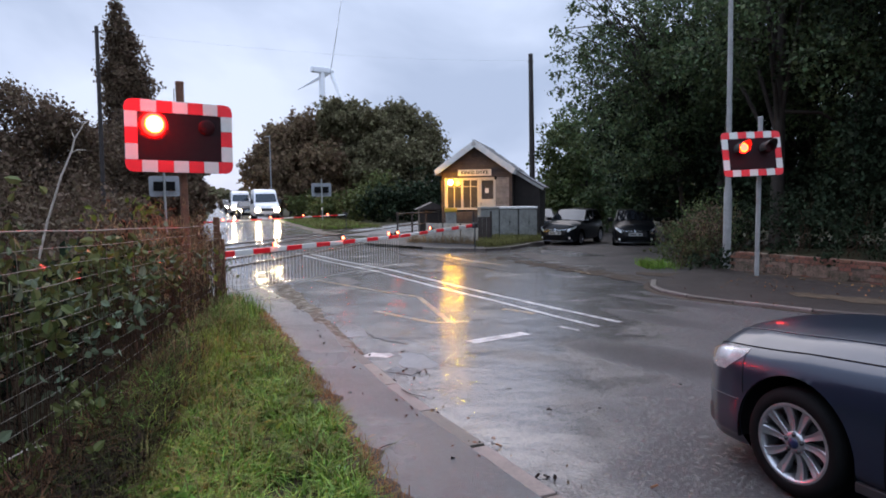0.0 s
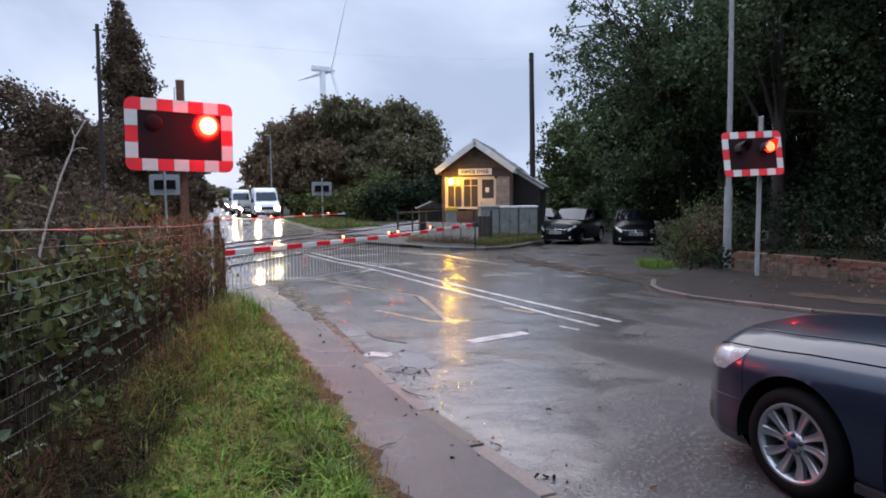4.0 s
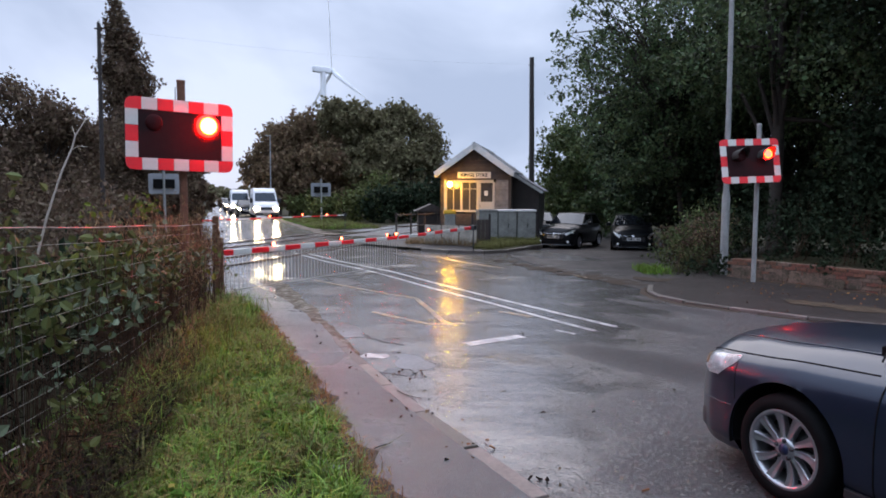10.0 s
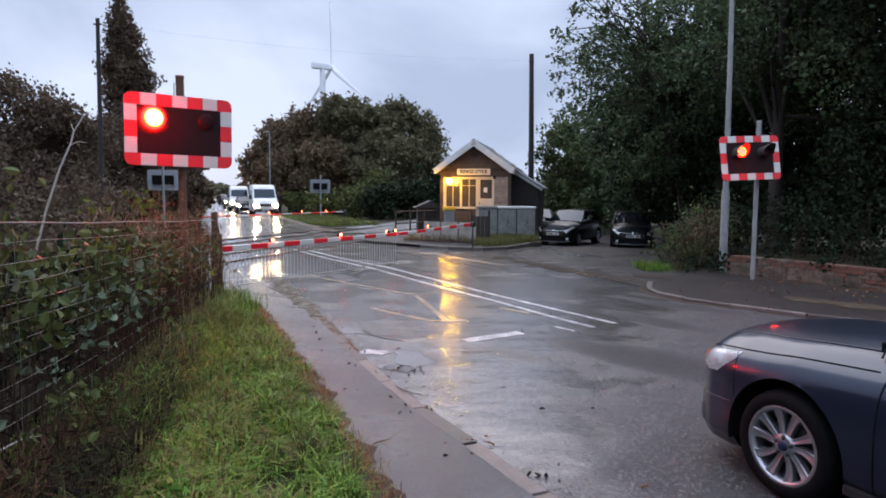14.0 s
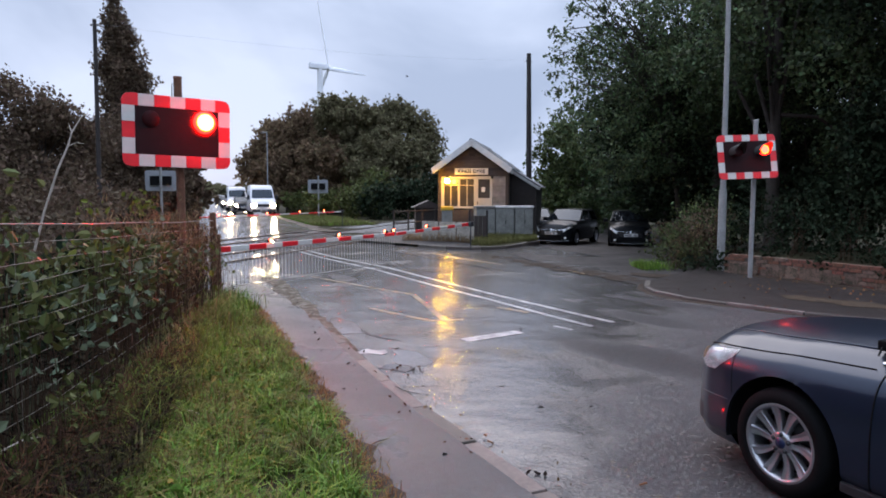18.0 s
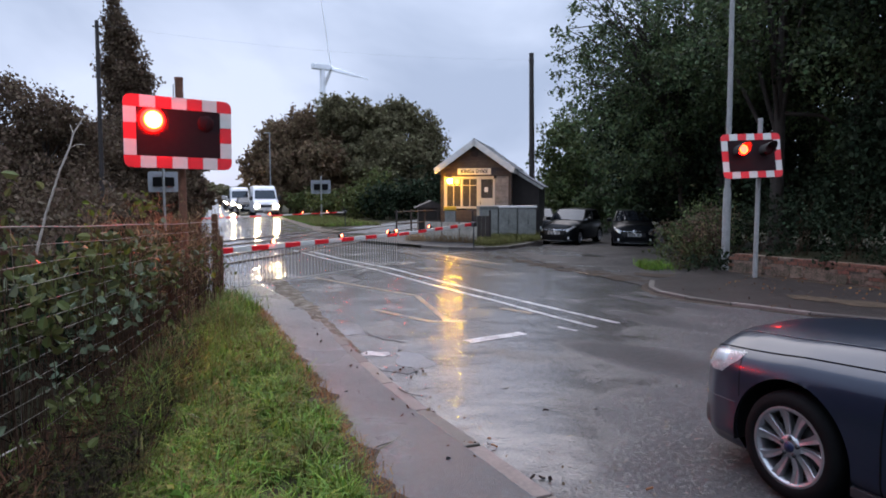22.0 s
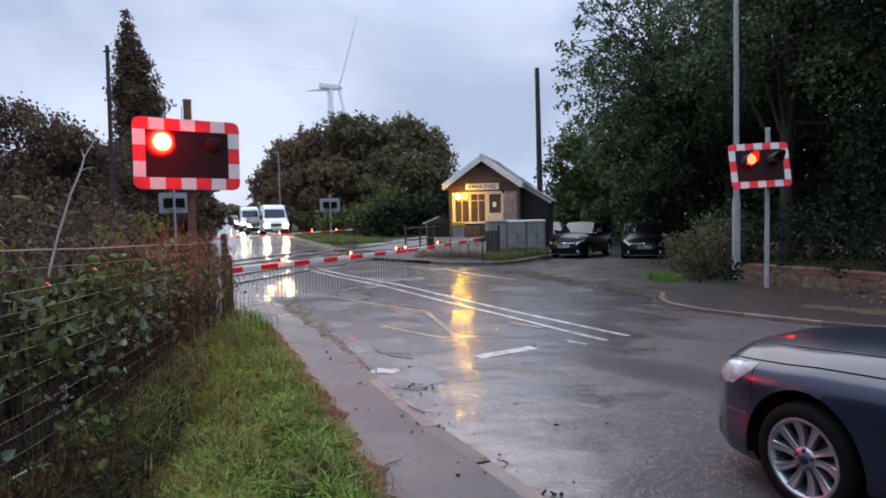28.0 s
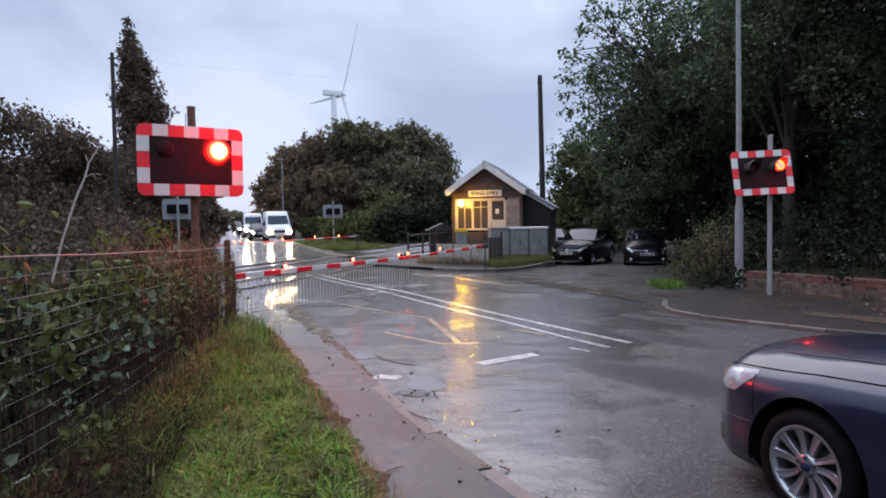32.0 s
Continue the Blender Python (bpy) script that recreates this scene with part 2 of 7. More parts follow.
def glass(name, tint=(0.8, 0.85, 0.9), rough=0.02, alpha=1.0):
    m = bpy.data.materials.new(name)
    m.use_nodes = True
    b = m.node_tree.nodes["Principled BSDF"]
    b.inputs["Base Color"].default_value = (*tint, 1)
    b.inputs["Roughness"].default_value = rough
    b.inputs["Transmission Weight"].default_value = alpha
    b.inputs["IOR"].default_value = 1.45
    return m


ASPHALT = mat("wet_asphalt", (0.043, 0.0395, 0.041), 0.5, scale=0.6, amount=0.4, bump=0.9, bump_scale=90, film=(0.09, 0.27, 0.75, 1.0, 3.4, (0.914, -0.406, 0.0), -1.0), stones=0.95, spec=0.3,
              open_patches=((2.35, 7.45, -52, 1.5, 0.5), (3.1, 9.8, -57, 1.0, 0.3), (3.9, 11.2, -50, 1.2, 0.25)))
FOOTPATH = mat("dirty_footway_asphalt", (0.03, 0.022, 0.018), 0.75, scale=1.4, amount=0.5, bump=0.9, bump_scale=70, film=(0.3, 0.6, 0.8, 0.14, 1.5), stones=0.7, spec=0.22)
GRIT = mat("gutter_silt_and_leaf_mould", (0.06, 0.04, 0.026), 0.85, scale=9, amount=0.6, bump=1.0, bump_scale=45, spec=0.25)
LEAF_MOULD = mat("trodden_tan_leaf_mould", (0.095, 0.066, 0.042), 0.85, scale=9, amount=0.7, bump=1.0, bump_scale=45, spec=0.2)
OLD_ASPHALT = mat("old_wet_asphalt", (0.041, 0.0465, 0.05), 0.45, scale=0.9, amount=0.35, bump=0.8, bump_scale=110, film=(0.2, 0.5, 0.6, 0.42, 1.4), stones=0.9)
FORECOURT = mat("rough_forecourt", (0.04, 0.033, 0.03), 0.7, scale=1.4, amount=0.8, sharp=0.6, bump=1.0, bump_scale=14, film=(0.25, 0.55, 0.9, 0.18, 5.0), stones=0.9, spec=0.25)
PUDDLE = mat("standing_water", (0.075, 0.07, 0.07), 0.5, scale=2, amount=0.3, film=(0.05, 0.12, 1.5, 1.0, 0.06))
MUD = mat("wet_mud", (0.105, 0.078, 0.05), 0.8, scale=7, amount=0.65, bump=1.0, bump_scale=22, wet=(0.45, 0.95, 6), spec=0.3)
SOIL = mat("field_soil_and_turf", (0.036, 0.036, 0.016), 0.95, scale=0.5, dark=(0.03, 0.024, 0.015), bump=0.8, bump_scale=12, spec=0.1)
WHITE_LINE = mat("worn_white_paint", (0.46, 0.45, 0.43), 0.4, scale=5, sharp=0.35, bump=0.2, bump_scale=150, dark=(0.15, 0.145, 0.145), film=(0.12, 0.35, 0.8, 0.6, 0.4))
YELLOW_LINE = mat("worn_yellow_paint", (0.29, 0.16, 0.03), 0.4, scale=5, sharp=0.25, dark=(0.06, 0.055, 0.055), bump=0.2, bump_scale=150, film=(0.1, 0.3, 0.8, 0.8, 0.4))
KERB = mat("kerb_concrete", (0.125, 0.1, 0.083), 0.55, scale=4, amount=0.5, bump=0.3, bump_scale=80, rand=0.4)
CONCRETE = mat("grey_concrete", (0.32, 0.31, 0.29), 0.7, scale=3, amount=0.4, bump=0.3, bump_scale=50)
BRICK = mat("old_red_brick", (0.2, 0.082, 0.052), 0.85, scale=5, sharp=0.6, dark=(0.045, 0.04, 0.022), bump=0.6, bump_scale=70, rand=0.2)
PALE_BRICK = mat("weathered_pink_brick", (0.19, 0.125, 0.092), 0.85, scale=4, sharp=0.6, dark=(0.05, 0.045, 0.026), bump=0.6, bump_scale=70, rand=0.15)
MORTAR = mat("lime_mortar", (0.095, 0.078, 0.062), 0.9, scale=12, amount=0.4, bump=0.4, bump_scale=90)
STEEL = mat("galvanised_steel", (0.34, 0.36, 0.38), 0.5, 0.55, scale=6, amount=0.3, bump=0.08)
GREY_PAINT = mat("grey_painted_post", (0.31, 0.315, 0.305), 0.5, scale=5, amount=0.35, bump=0.06)
RUST = mat("rusty_brown_steel", (0.22, 0.095, 0.055), 0.75, 0.2, scale=12, amount=0.55, bump=0.4, bump_scale=80)
WIRE = mat("dull_fence_wire", (0.27, 0.235, 0.20), 0.5, 0.35, scale=20, amount=0.4)
DARK_WOOD = mat("dark_tarred_wood", (0.026, 0.019, 0.016), 0.7, scale=4, amount=0.5, bump=0.4, bump_scale=40, rand=0.15)
BROWN_BOARD = mat("brown_weatherboard", (0.052, 0.038, 0.031), 0.7, scale=5, amount=0.5, bump=0.35, bump_scale=40, rand=0.25)
CREAM = mat("cream_painted_wood", (0.5, 0.48, 0.42), 0.5, scale=5, amount=0.18, bump=0.1, bump_scale=40)
WHITE_WOOD = mat("weathered_white_paint", (0.7, 0.69, 0.66), 0.55, scale=4, amount=0.28, bump=0.2, bump_scale=40)
SLATE = mat("mossy_grey_slate", (0.16, 0.16, 0.165), 0.55, scale=4, amount=0.5, bump=0.4, bump_scale=40, rand=0.3)
CABINET = mat("grey_green_cabinet_paint", (0.27, 0.275, 0.25), 0.75, scale=3, amount=0.5, bump=0.1, spec=0.2)
OLD_CONCRETE = mat("stained_old_concrete", (0.45, 0.41, 0.345), 0.85, scale=2.5, amount=0.6, bump=0.4, bump_scale=40, spec=0.2)
BLACK = mat("matt_black_paint", (0.007, 0.007, 0.0075), 0.85, scale=8, amount=0.3, spec=0.1)
WEATHERED = mat("grey_weathered_board", (0.27, 0.245, 0.22), 0.75, scale=6, amount=0.5, bump=0.4, bump_scale=40, rand=0.2)
RUBBER = mat("black_rubber", (0.005, 0.005, 0.0055), 0.8, scale=30, amount=0.4, bump=0.2, bump_scale=120, spec=0.12)
RED = mat("red_reflective_sheet", (0.78, 0.012, 0.022), 0.35, scale=10, amount=0.15)
WHITE = mat("white_reflective_sheet", (0.64, 0.62, 0.57), 0.4, scale=10, amount=0.15)
VISOR = mat("dark_visor", (0.07, 0.065, 0.06), 0.7, scale=10, amount=0.3, spec=0.2)
TAR = mat("black_tar_seam", (0.008, 0.008, 0.009), 0.6, scale=6, amount=0.4, bump=0.4, spec=0.25)
LENS_OFF = mat("unlit_red_lens", (0.04, 0.008, 0.009), 0.35, scale=30, amount=0.3, spec=0.08)
LAMP_RED = glow("lit_red_lamp", (1.0, 0.0019, 0.0011), 1100)
# glowing ring added round the lamp core for its bloom
LAMP_FRINGE = glow("amber_bloom_fringe", (1.0, 0.045, 0.001), 24)
LAMP_RED_FAR = glow("lit_red_side_lamp", (1.0, 0.0062, 0.0036), 80)
# panel black carries a red tint in place of the lamp's glow
PANEL = mat("glow_tinted_signal_panel", (0.022, 0.008, 0.009), 0.7, scale=8, amount=0.2, spec=0.15)
# outer glowing ring imitates the red halo beyond the lens
LAMP_RIM = glow("red_bloom_rim", (1.0, 0.003, 0.002), 40)
SKIRT = mat("dulled_skirt_paint", (0.36, 0.33, 0.29), 0.5, scale=9, amount=0.4)
BOOM_LAMP = glow("small_red_boom_lamp", (1.0, 0.075, 0.03), 30)
HEAD_LAMP = glow("lit_headlamp", (1.0, 0.76, 0.44), 400)
AMBER = glow("sodium_yellow_lamp", (1.0, 0.44, 0.02), 240)
CAR_BLUE = mat("blue_grey_car_paint", (0.0095, 0.0135, 0.025), 0.3, 0.0, scale=3, amount=0.12, coat=0.45, spec=0.25, tint=(0.5, 0.7, 1.0))
CAR_BLACK = mat("black_car_paint", (0.007, 0.008, 0.0095), 0.3, 0.0, scale=3, amount=0.2, coat=0.14, spec=0.12)
CAR_WHITE = mat("white_van_paint", (0.52, 0.53, 0.55), 0.35, scale=2, amount=0.08, coat=0.5)
TRIM = mat("black_plastic_trim", (0.02, 0.02, 0.022), 0.45, scale=20, amount=0.3)
ALLOY = mat("machined_alloy", (0.42, 0.42, 0.44), 0.34, 0.85, scale=8, amount=0.2)
DARK_METAL = mat("dark_brake_metal", (0.06, 0.06, 0.065), 0.5, 0.6, scale=10, amount=0.4)
NAVY = mat("dark_blue_enamel", (0.012, 0.018, 0.06), 0.3, scale=10, amount=0.2)
CHROME = mat("chrome", (0.75, 0.76, 0.78), 0.12, 1.0, scale=10, amount=0.1)
SCREEN = mat("dark_car_glass", (0.010, 0.012, 0.015), 0.04, scale=3, amount=0.2, spec=0.36, tint=(0.7, 0.85, 1.0))
CLEAR = glass("clear_headlamp_lens")
HEAD_UNIT = mat("headlamp_inner_shell", (0.8, 0.78, 0.76), 0.4, 0.35, scale=14, amount=0.5, sharp=0.6)
INDICATOR = mat("amber_indicator_plastic", (0.5, 0.26, 0.09), 0.3, scale=20, amount=0.3)
REFLECTOR = mat("headlamp_reflector", (0.9, 0.88, 0.85), 0.3, 0.5, scale=25, amount=0.3)
PLATE = mat("number_plate_white", (0.7, 0.7, 0.68), 0.4, scale=20, amount=0.1)
# pane colour greyed to stand in for reflections and the room behind
PANE = mat("reflection_grey_pane", (0.07, 0.07, 0.072), 0.06, scale=3, amount=0.4, spec=0.8)
RAIL = mat("worn_rail_steel", (0.16, 0.12, 0.1), 0.35, 0.8, scale=10, amount=0.4)
BALLAST = mat("grey_ballast", (0.17, 0.155, 0.14), 0.85, scale=14, amount=0.6, bump=1.0, bump_scale=25)
# white paint, with distance haze put in as a paler bluish base
TURBINE = mat("hazed_white_turbine_paint", (0.82, 0.84, 0.86), 0.5, scale=0.05, amount=0.06)
BARK = mat("dark_bark", (0.055, 0.043, 0.035), 0.9, scale=5, amount=0.5, bump=0.7, bump_scale=25)
TWIG = mat("brown_twig_bark", (0.075, 0.045, 0.03), 0.95, scale=8, amount=0.5, bump=0.3, bump_scale=40, spec=0.08)
# paler bramble leaf, its lit look put into the base colour
LEAF_SAGE = mat("lit_grey_green_bramble_leaf", (0.16, 0.205, 0.13), 0.5, scale=1.5, amount=0.4, rand=0.5, island=True, trans=0.2, spec=0.1)
PALE_BARK = mat("bleached_dead_wood", (0.6, 0.52, 0.44), 0.8, scale=6, amount=0.3, bump=0.3, bump_scale=40)
# shade of the wood and hedge interior is put into this leaf colour
LEAF_DARK = mat("shade_green_leaf", (0.03, 0.044, 0.024), 0.6, scale=0.8, amount=0.62, sharp=0.7, rand=0.7, island=True, trans=0.12, spec=0.04)
# distance haze is put into this paled leaf colour
LEAF_FAR = mat("haze_paled_far_leaf", (0.165, 0.15, 0.085), 0.7, scale=0.3, amount=0.4, rand=0.4, island=True, trans=0.2, spec=0.07)
# olive leaf browned to stand in for red signal light on the foliage
LEAF_BROWN = mat("red_warmed_olive_leaf", (0.13, 0.092, 0.062), 0.6, scale=0.3, amount=0.4, rand=0.4, island=True, trans=0.2, spec=0.07)
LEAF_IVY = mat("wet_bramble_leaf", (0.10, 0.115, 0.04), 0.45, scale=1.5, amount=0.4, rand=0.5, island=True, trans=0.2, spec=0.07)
LEAF_YELLOW = mat("yellowing_leaf", (0.15, 0.17, 0.03), 0.45, scale=3, amount=0.3, rand=0.3, island=True, trans=0.3, spec=0.07)
GRASS = mat("wet_green_grass", (0.165, 0.285, 0.042), 0.5, scale=1.6, dark=(0.07, 0.1, 0.022), rand=0.6, island=True, trans=0.3, spec=0.12)
PALE_GRASS = mat("yellowed_verge_grass", (0.15, 0.145, 0.05), 0.7, scale=1.0, amount=0.4, rand=0.4, island=True, trans=0.2, spec=0.07)
# lighter leaf colour standing in for sky light on open crowns
LEAF_EDGE = mat("lit_edge_green_leaf", (0.095, 0.137, 0.06), 0.55, scale=0.9, amount=0.6, rand=0.7, island=True, trans=0.3, spec=0.25)
# russet tint paints the red signal's halo over the clump's left trees
RUSSET = mat("halo_russet_leaf", (0.185, 0.13, 0.08), 0.7, scale=0.3, amount=0.4, rand=0.4, island=True, trans=0.2, spec=0.07)
BRACKEN = mat("dead_dark_bracken", (0.115, 0.058, 0.03), 0.8, scale=2.0, amount=0.5, rand=0.5, island=True, trans=0.15, spec=0.1)
DRY = mat("dead_brown_grass", (0.33, 0.18, 0.075), 0.7, scale=2.0, amount=0.4, rand=0.4, island=True, trans=0.2, spec=0.07)
WEED = mat("sodden_brown_weed", (0.3, 0.205, 0.11), 0.75, scale=2.0, amount=0.55, rand=0.5, island=True, trans=0.2, spec=0.07)
# wet stalk colour darkened further to hold the hedge's shade
DARK_STALK = mat("sodden_shade_dark_stalk", (0.018, 0.0115, 0.008), 0.85, scale=2.0, amount=0.5, rand=0.5, island=True, trans=0.1, spec=0.1)
BANK_LEAF = mat("bank_bramble_leaf", (0.105, 0.135, 0.05), 0.55, scale=1.2, amount=0.65, rand=0.6, island=True, trans=0.25, spec=0.15)
# grass colour dimmed to hold the shade under the brambles
DIM_GRASS = mat("shade_dimmed_olive_grass", (0.045, 0.055, 0.014), 0.7, scale=1.6, amount=0.4, rand=0.5, island=True, trans=0.2, spec=0.1)
LITTER = mat("white_litter", (0.75, 0.75, 0.72), 0.6, scale=10, amount=0.2)


# ---------------------------------------------------------------- mesh building
class Mesh:
    """Collects faces; every piece is placed by a matrix."""

    def __init__(self):
        self.v, self.f, self.mi, self.smooth = [], [], [], []

    def add(self, verts, faces, m=None, mi=0, smooth=False):
        o = len(self.v)
        self.v += [tuple(m @ Vector(p)) for p in verts] if m is not None else [tuple(p) for p in verts]
        self.f += [tuple(i + o for i in f) for f in faces]
        self.mi += [mi] * len(faces)
        self.smooth += [smooth] * len(faces)
        return self

    def box(self, c, s, m=None, mi=0, bevel=0.0):
        x, y, z = (a / 2 for a in s)
        if not bevel:
            vs = [(c[0] + i * x, c[1] + j * y, c[2] + k * z) for k in (-1, 1) for j in (-1, 1) for i in (-1, 1)]
            return self.add(vs, [(0, 2, 3, 1), (4, 5, 7, 6), (0, 1, 5, 4), (2, 6, 7, 3), (0, 4, 6, 2), (1, 3, 7, 5)], m, mi)
        bm = bmesh.new()
        bmesh.ops.create_cube(bm, size=1)
        for v in bm.verts:
            v.co = Vector((v.co.x * s[0] + c[0], v.co.y * s[1] + c[1], v.co.z * s[2] + c[2]))
        bmesh.ops.bevel(bm, geom=list(bm.edges), offset=min(bevel, min(s) * 0.45), segments=2, profile=0.6, affect='EDGES')
        bm.verts.index_update()
        self.add([v.co for v in bm.verts], [[v.index for v in f.verts] for f in bm.faces], m, mi)
        bm.free()
        return self

    def tube(self, path, radii, n=10, m=None, mi=0, caps=True):
        path = [Vector(p) for p in path]
        if not hasattr(radii, "__len__"):
            radii = [radii] * len(path)
        vs, fs = [], []
        for i, p in enumerate(path):
            d = (path[min(i + 1, len(path) - 1)] - path[max(i - 1, 0)]).normalized()
            a = d.orthogonal().normalized() if i == 0 else (a - d * a.dot(d)).normalized()
            b = d.cross(a)
            for k in range(n):
                w = 2 * math.pi * k / n
                vs.append(p + (a * math.cos(w) + b * math.sin(w)) * radii[i])
        for i in range(len(path) - 1):
            for k in range(n):
                fs.append((i * n + k, i * n + (k + 1) % n, (i + 1) * n + (k + 1) % n, (i + 1) * n + k))
        self.add(vs, fs, m, mi, True)
        if caps:
            self.add(vs[:n], [tuple(range(n))[::-1]], m, mi)
            self.add(vs[-n:], [tuple(range(n))], m, mi)
        return self

    def lathe(self, profile, n=24, m=None, mi=0, smooth=True):
        """profile: (radius, height) pairs, turned round z."""
        vs = [(r * math.cos(2 * math.pi * k / n), r * math.sin(2 * math.pi * k / n), z) for r, z in profile for k in range(n)]
        fs = [(i * n + k, i * n + (k + 1) % n, (i + 1) * n + (k + 1) % n, (i + 1) * n + k) for i in range(len(profile) - 1) for k in range(n)]
        return self.add(vs, fs, m, mi, smooth)

    def prism(self, outline, z0, z1, m=None, mi=0):
        n = len(outline)
        vs = [(x, y, z0) for x, y in outline] + [(x, y, z1) for x, y in outline]
        fs = [tuple(range(n))[::-1], tuple(range(n, 2 * n))] + [(i, (i + 1) % n, n + (i + 1) % n, n + i) for i in range(n)]
        return self.add(vs, fs, m, mi)

    def grid(self, rows, m=None, mi=0, smooth=True):
        n = len(rows[0])
        vs = [p for r in rows for p in r]
        fs = [(i * n + k, i * n + k + 1, (i + 1) * n + k + 1, (i + 1) * n + k) for i in range(len(rows) - 1) for k in range(n - 1)]
        return self.add(vs, fs, m, mi, smooth)

    def data(self, name, *mats):
        me = bpy.data.meshes.new(name)
        me.from_pydata(self.v, [], self.f)
        for a in mats:
            me.materials.append(a)
        me.polygons.foreach_set("material_index", self.mi)
        me.polygons.foreach_set("use_smooth", self.smooth)
        me.update()
        return me


def part(name, mesh, material, parent, label="", at=None):
    mats = material if isinstance(material, (list, tuple)) else [material]
    ob = new(name, mesh.data(name, *mats) if isinstance(mesh, Mesh) else mesh)
    ob.parent = parent
    if at is not None:
        ob.matrix_basis = at
    if label:
        tagged(ob, label)
    return ob


def thing(name, m, label, category, group="", kind=""):
    ob = new(name)
    ob.empty_display_size = 0.2
    ob.matrix_basis = m
    return tagged(ob, label, category, group, kind)


def solid(name, mesh, material, label, category="", group="", kind="", at=None):
    mats = material if isinstance(material, (list, tuple)) else [material]
    ob = new(name, mesh.data(name, *mats) if isinstance(mesh, Mesh) else mesh)
    if at is not None:
        ob.matrix_basis = at
    return tagged(ob, label, category, group, kind)


def rounded(w, h, r, n=5):
    pts = []
    for cx, cy, a0 in ((w / 2 - r, h / 2 - r, 0), (-w / 2 + r, h / 2 - r, 90), (-w / 2 + r, -h / 2 + r, 180), (w / 2 - r, -h / 2 + r, 270)):
        for k in range(n + 1):
            a = radians(a0 + 90 * k / n)
            pts.append((cx + r * math.cos(a), cy + r * math.sin(a)))
    return pts


FLAT = pose(0, 0, 0, 90)     # turns a drawing in x, y upright to x, z, facing -y
rng = np.random.default_rng(7)


def leaf_mesh(name, material, centres, size, spread=0.5, long=1.5, up=0.0, fine=False):
    """Many small pointed leaves, each two triangles folded on its rib."""
    n = len(centres)
    a = rng.normal(size=(n, 3))
    a[:, 2] += up
    a /= np.linalg.norm(a, axis=1)[:, None]
    b = rng.normal(size=(n, 3))
    b -= a * (a * b).sum(1)[:, None]
    b /= np.linalg.norm(b, axis=1)[:, None]
    c = np.cross(a, b)
    s = (size * rng.uniform(1 - spread, 1 + spread, n))[:, None]
    if fine:
        # a rounder leaf: two halves folded on the rib
        v = np.empty((n, 2, 4, 3))
        st, tip = centres - a * s * long * 0.5, centres + a * s * long * 0.5 - c * s * 0.15
        for k, sd in enumerate((1, -1)):
            w1 = centres - a * s * long * 0.22 + b * s * 0.42 * sd + c * s * 0.14
            w2 = centres + a * s * long * 0.16 + b * s * 0.40 * sd + c * s * 0.10
            v[:, k] = np.stack([st, w1, w2, tip] if sd > 0 else [st, tip, w2, w1], 1)
        return quads(name, material, v.reshape(-1, 3), 2 * n)
    v = np.empty((n, 4, 3))
    v[:, 0] = centres - a * s * long * 0.5
    v[:, 1] = centres + b * s * 0.5 + c * s * 0.12
    v[:, 2] = centres + a * s * long * 0.5
    v[:, 3] = centres - b * s * 0.5 + c * s * 0.12
    return quads(name, material, v.reshape(-1, 3), n)


def quads(name, material, v, n):
    me = bpy.data.meshes.new(name)
    me.vertices.add(len(v))
    me.vertices.foreach_set("co", np.asarray(v, np.float32).ravel())
    me.loops.add(4 * n)
    me.loops.foreach_set("vertex_index", np.arange(4 * n, dtype=np.int32))
    me.polygons.add(n)
    me.polygons.foreach_set("loop_start", np.arange(0, 4 * n, 4, dtype=np.int32))
    me.polygons.foreach_set("loop_total", np.full(n, 4, np.int32))
    me.materials.append(material)
    me.update(calc_edges=True)
    return me


def blob_points(blobs, per, shell=0.55):
    """Points in lumpy ellipsoids (x, y, z, rx, ry, rz), denser towards the outside, gathered into twig clumps."""
    out = []
    for x, y, z, rx, ry, rz in blobs:
        n = int(per * (rx * ry * rz) ** (2 / 3))
        k = max(6, n // 16)
        d = rng.normal(size=(k, 3))
        d /= np.linalg.norm(d, axis=1)[:, None]
        r = rng.uniform(shell, 1.0, k)[:, None] * (1 + 0.18 * rng.normal(size=(k, 1)))
        tw = d * r * np.array([rx, ry, rz]) + np.array([x, y, z])
        i = rng.integers(0, k, n)
        j = 0.10 * (rx * ry * rz) ** (1 / 3) + 0.06
        out.append(tw[i] + rng.normal(size=(n, 3)) * j)
    return np.concatenate(out)


# outline of the ways, in plan
def between(poly, t):
    """The point at y = t on a polyline of (x, y) that goes forward."""
    return float(np.interp(t, [p[1] for p in poly], [p[0] for p in poly]))


KERB_L = [(33.0, -60.0), (4.9, -4.5), (2.5, 0.2), (0.69, 4.02), (0.34, 4.76), (-0.23, 5.92), (-0.55, 6.71), (-1.17, 8.28), (-1.9, 9.89), (-2.76, 11.8), (-4.3, 14.6),
          (-7.2, 21.0), (-11.4, 31.5), (-15.7, 44.0), (-37.0, 108.0), (-125.0, 372.0)]
GRASS_L = [(31.3, -60.0), (3.2, -4.5), (1.4, 0.2), (-0.35, 3.88), (-0.43, 4.14), (-0.59, 4.62), (-0.8, 5.08), (-1.08, 5.97), (-1.55, 7.09), (-2.04, 8.37), (-2.88, 10.45), (-3.2, 11.0), (-4.2, 12.0)]
KERB_R = [(13.0, 4.2), (9.1, 7.4), (6.35, 9.5), (5.62, 10.06), (4.82, 10.97), (4.31, 11.65), (4.06, 12.27), (4.08, 12.9), (4.37, 13.75)]
WALL_R = [(14.2, 6.2), (10.5, 8.8), (8.5, 11.9), (8.05, 12.7), (7.6, 13.5), (7.2, 14.25), (6.8, 15.0)]


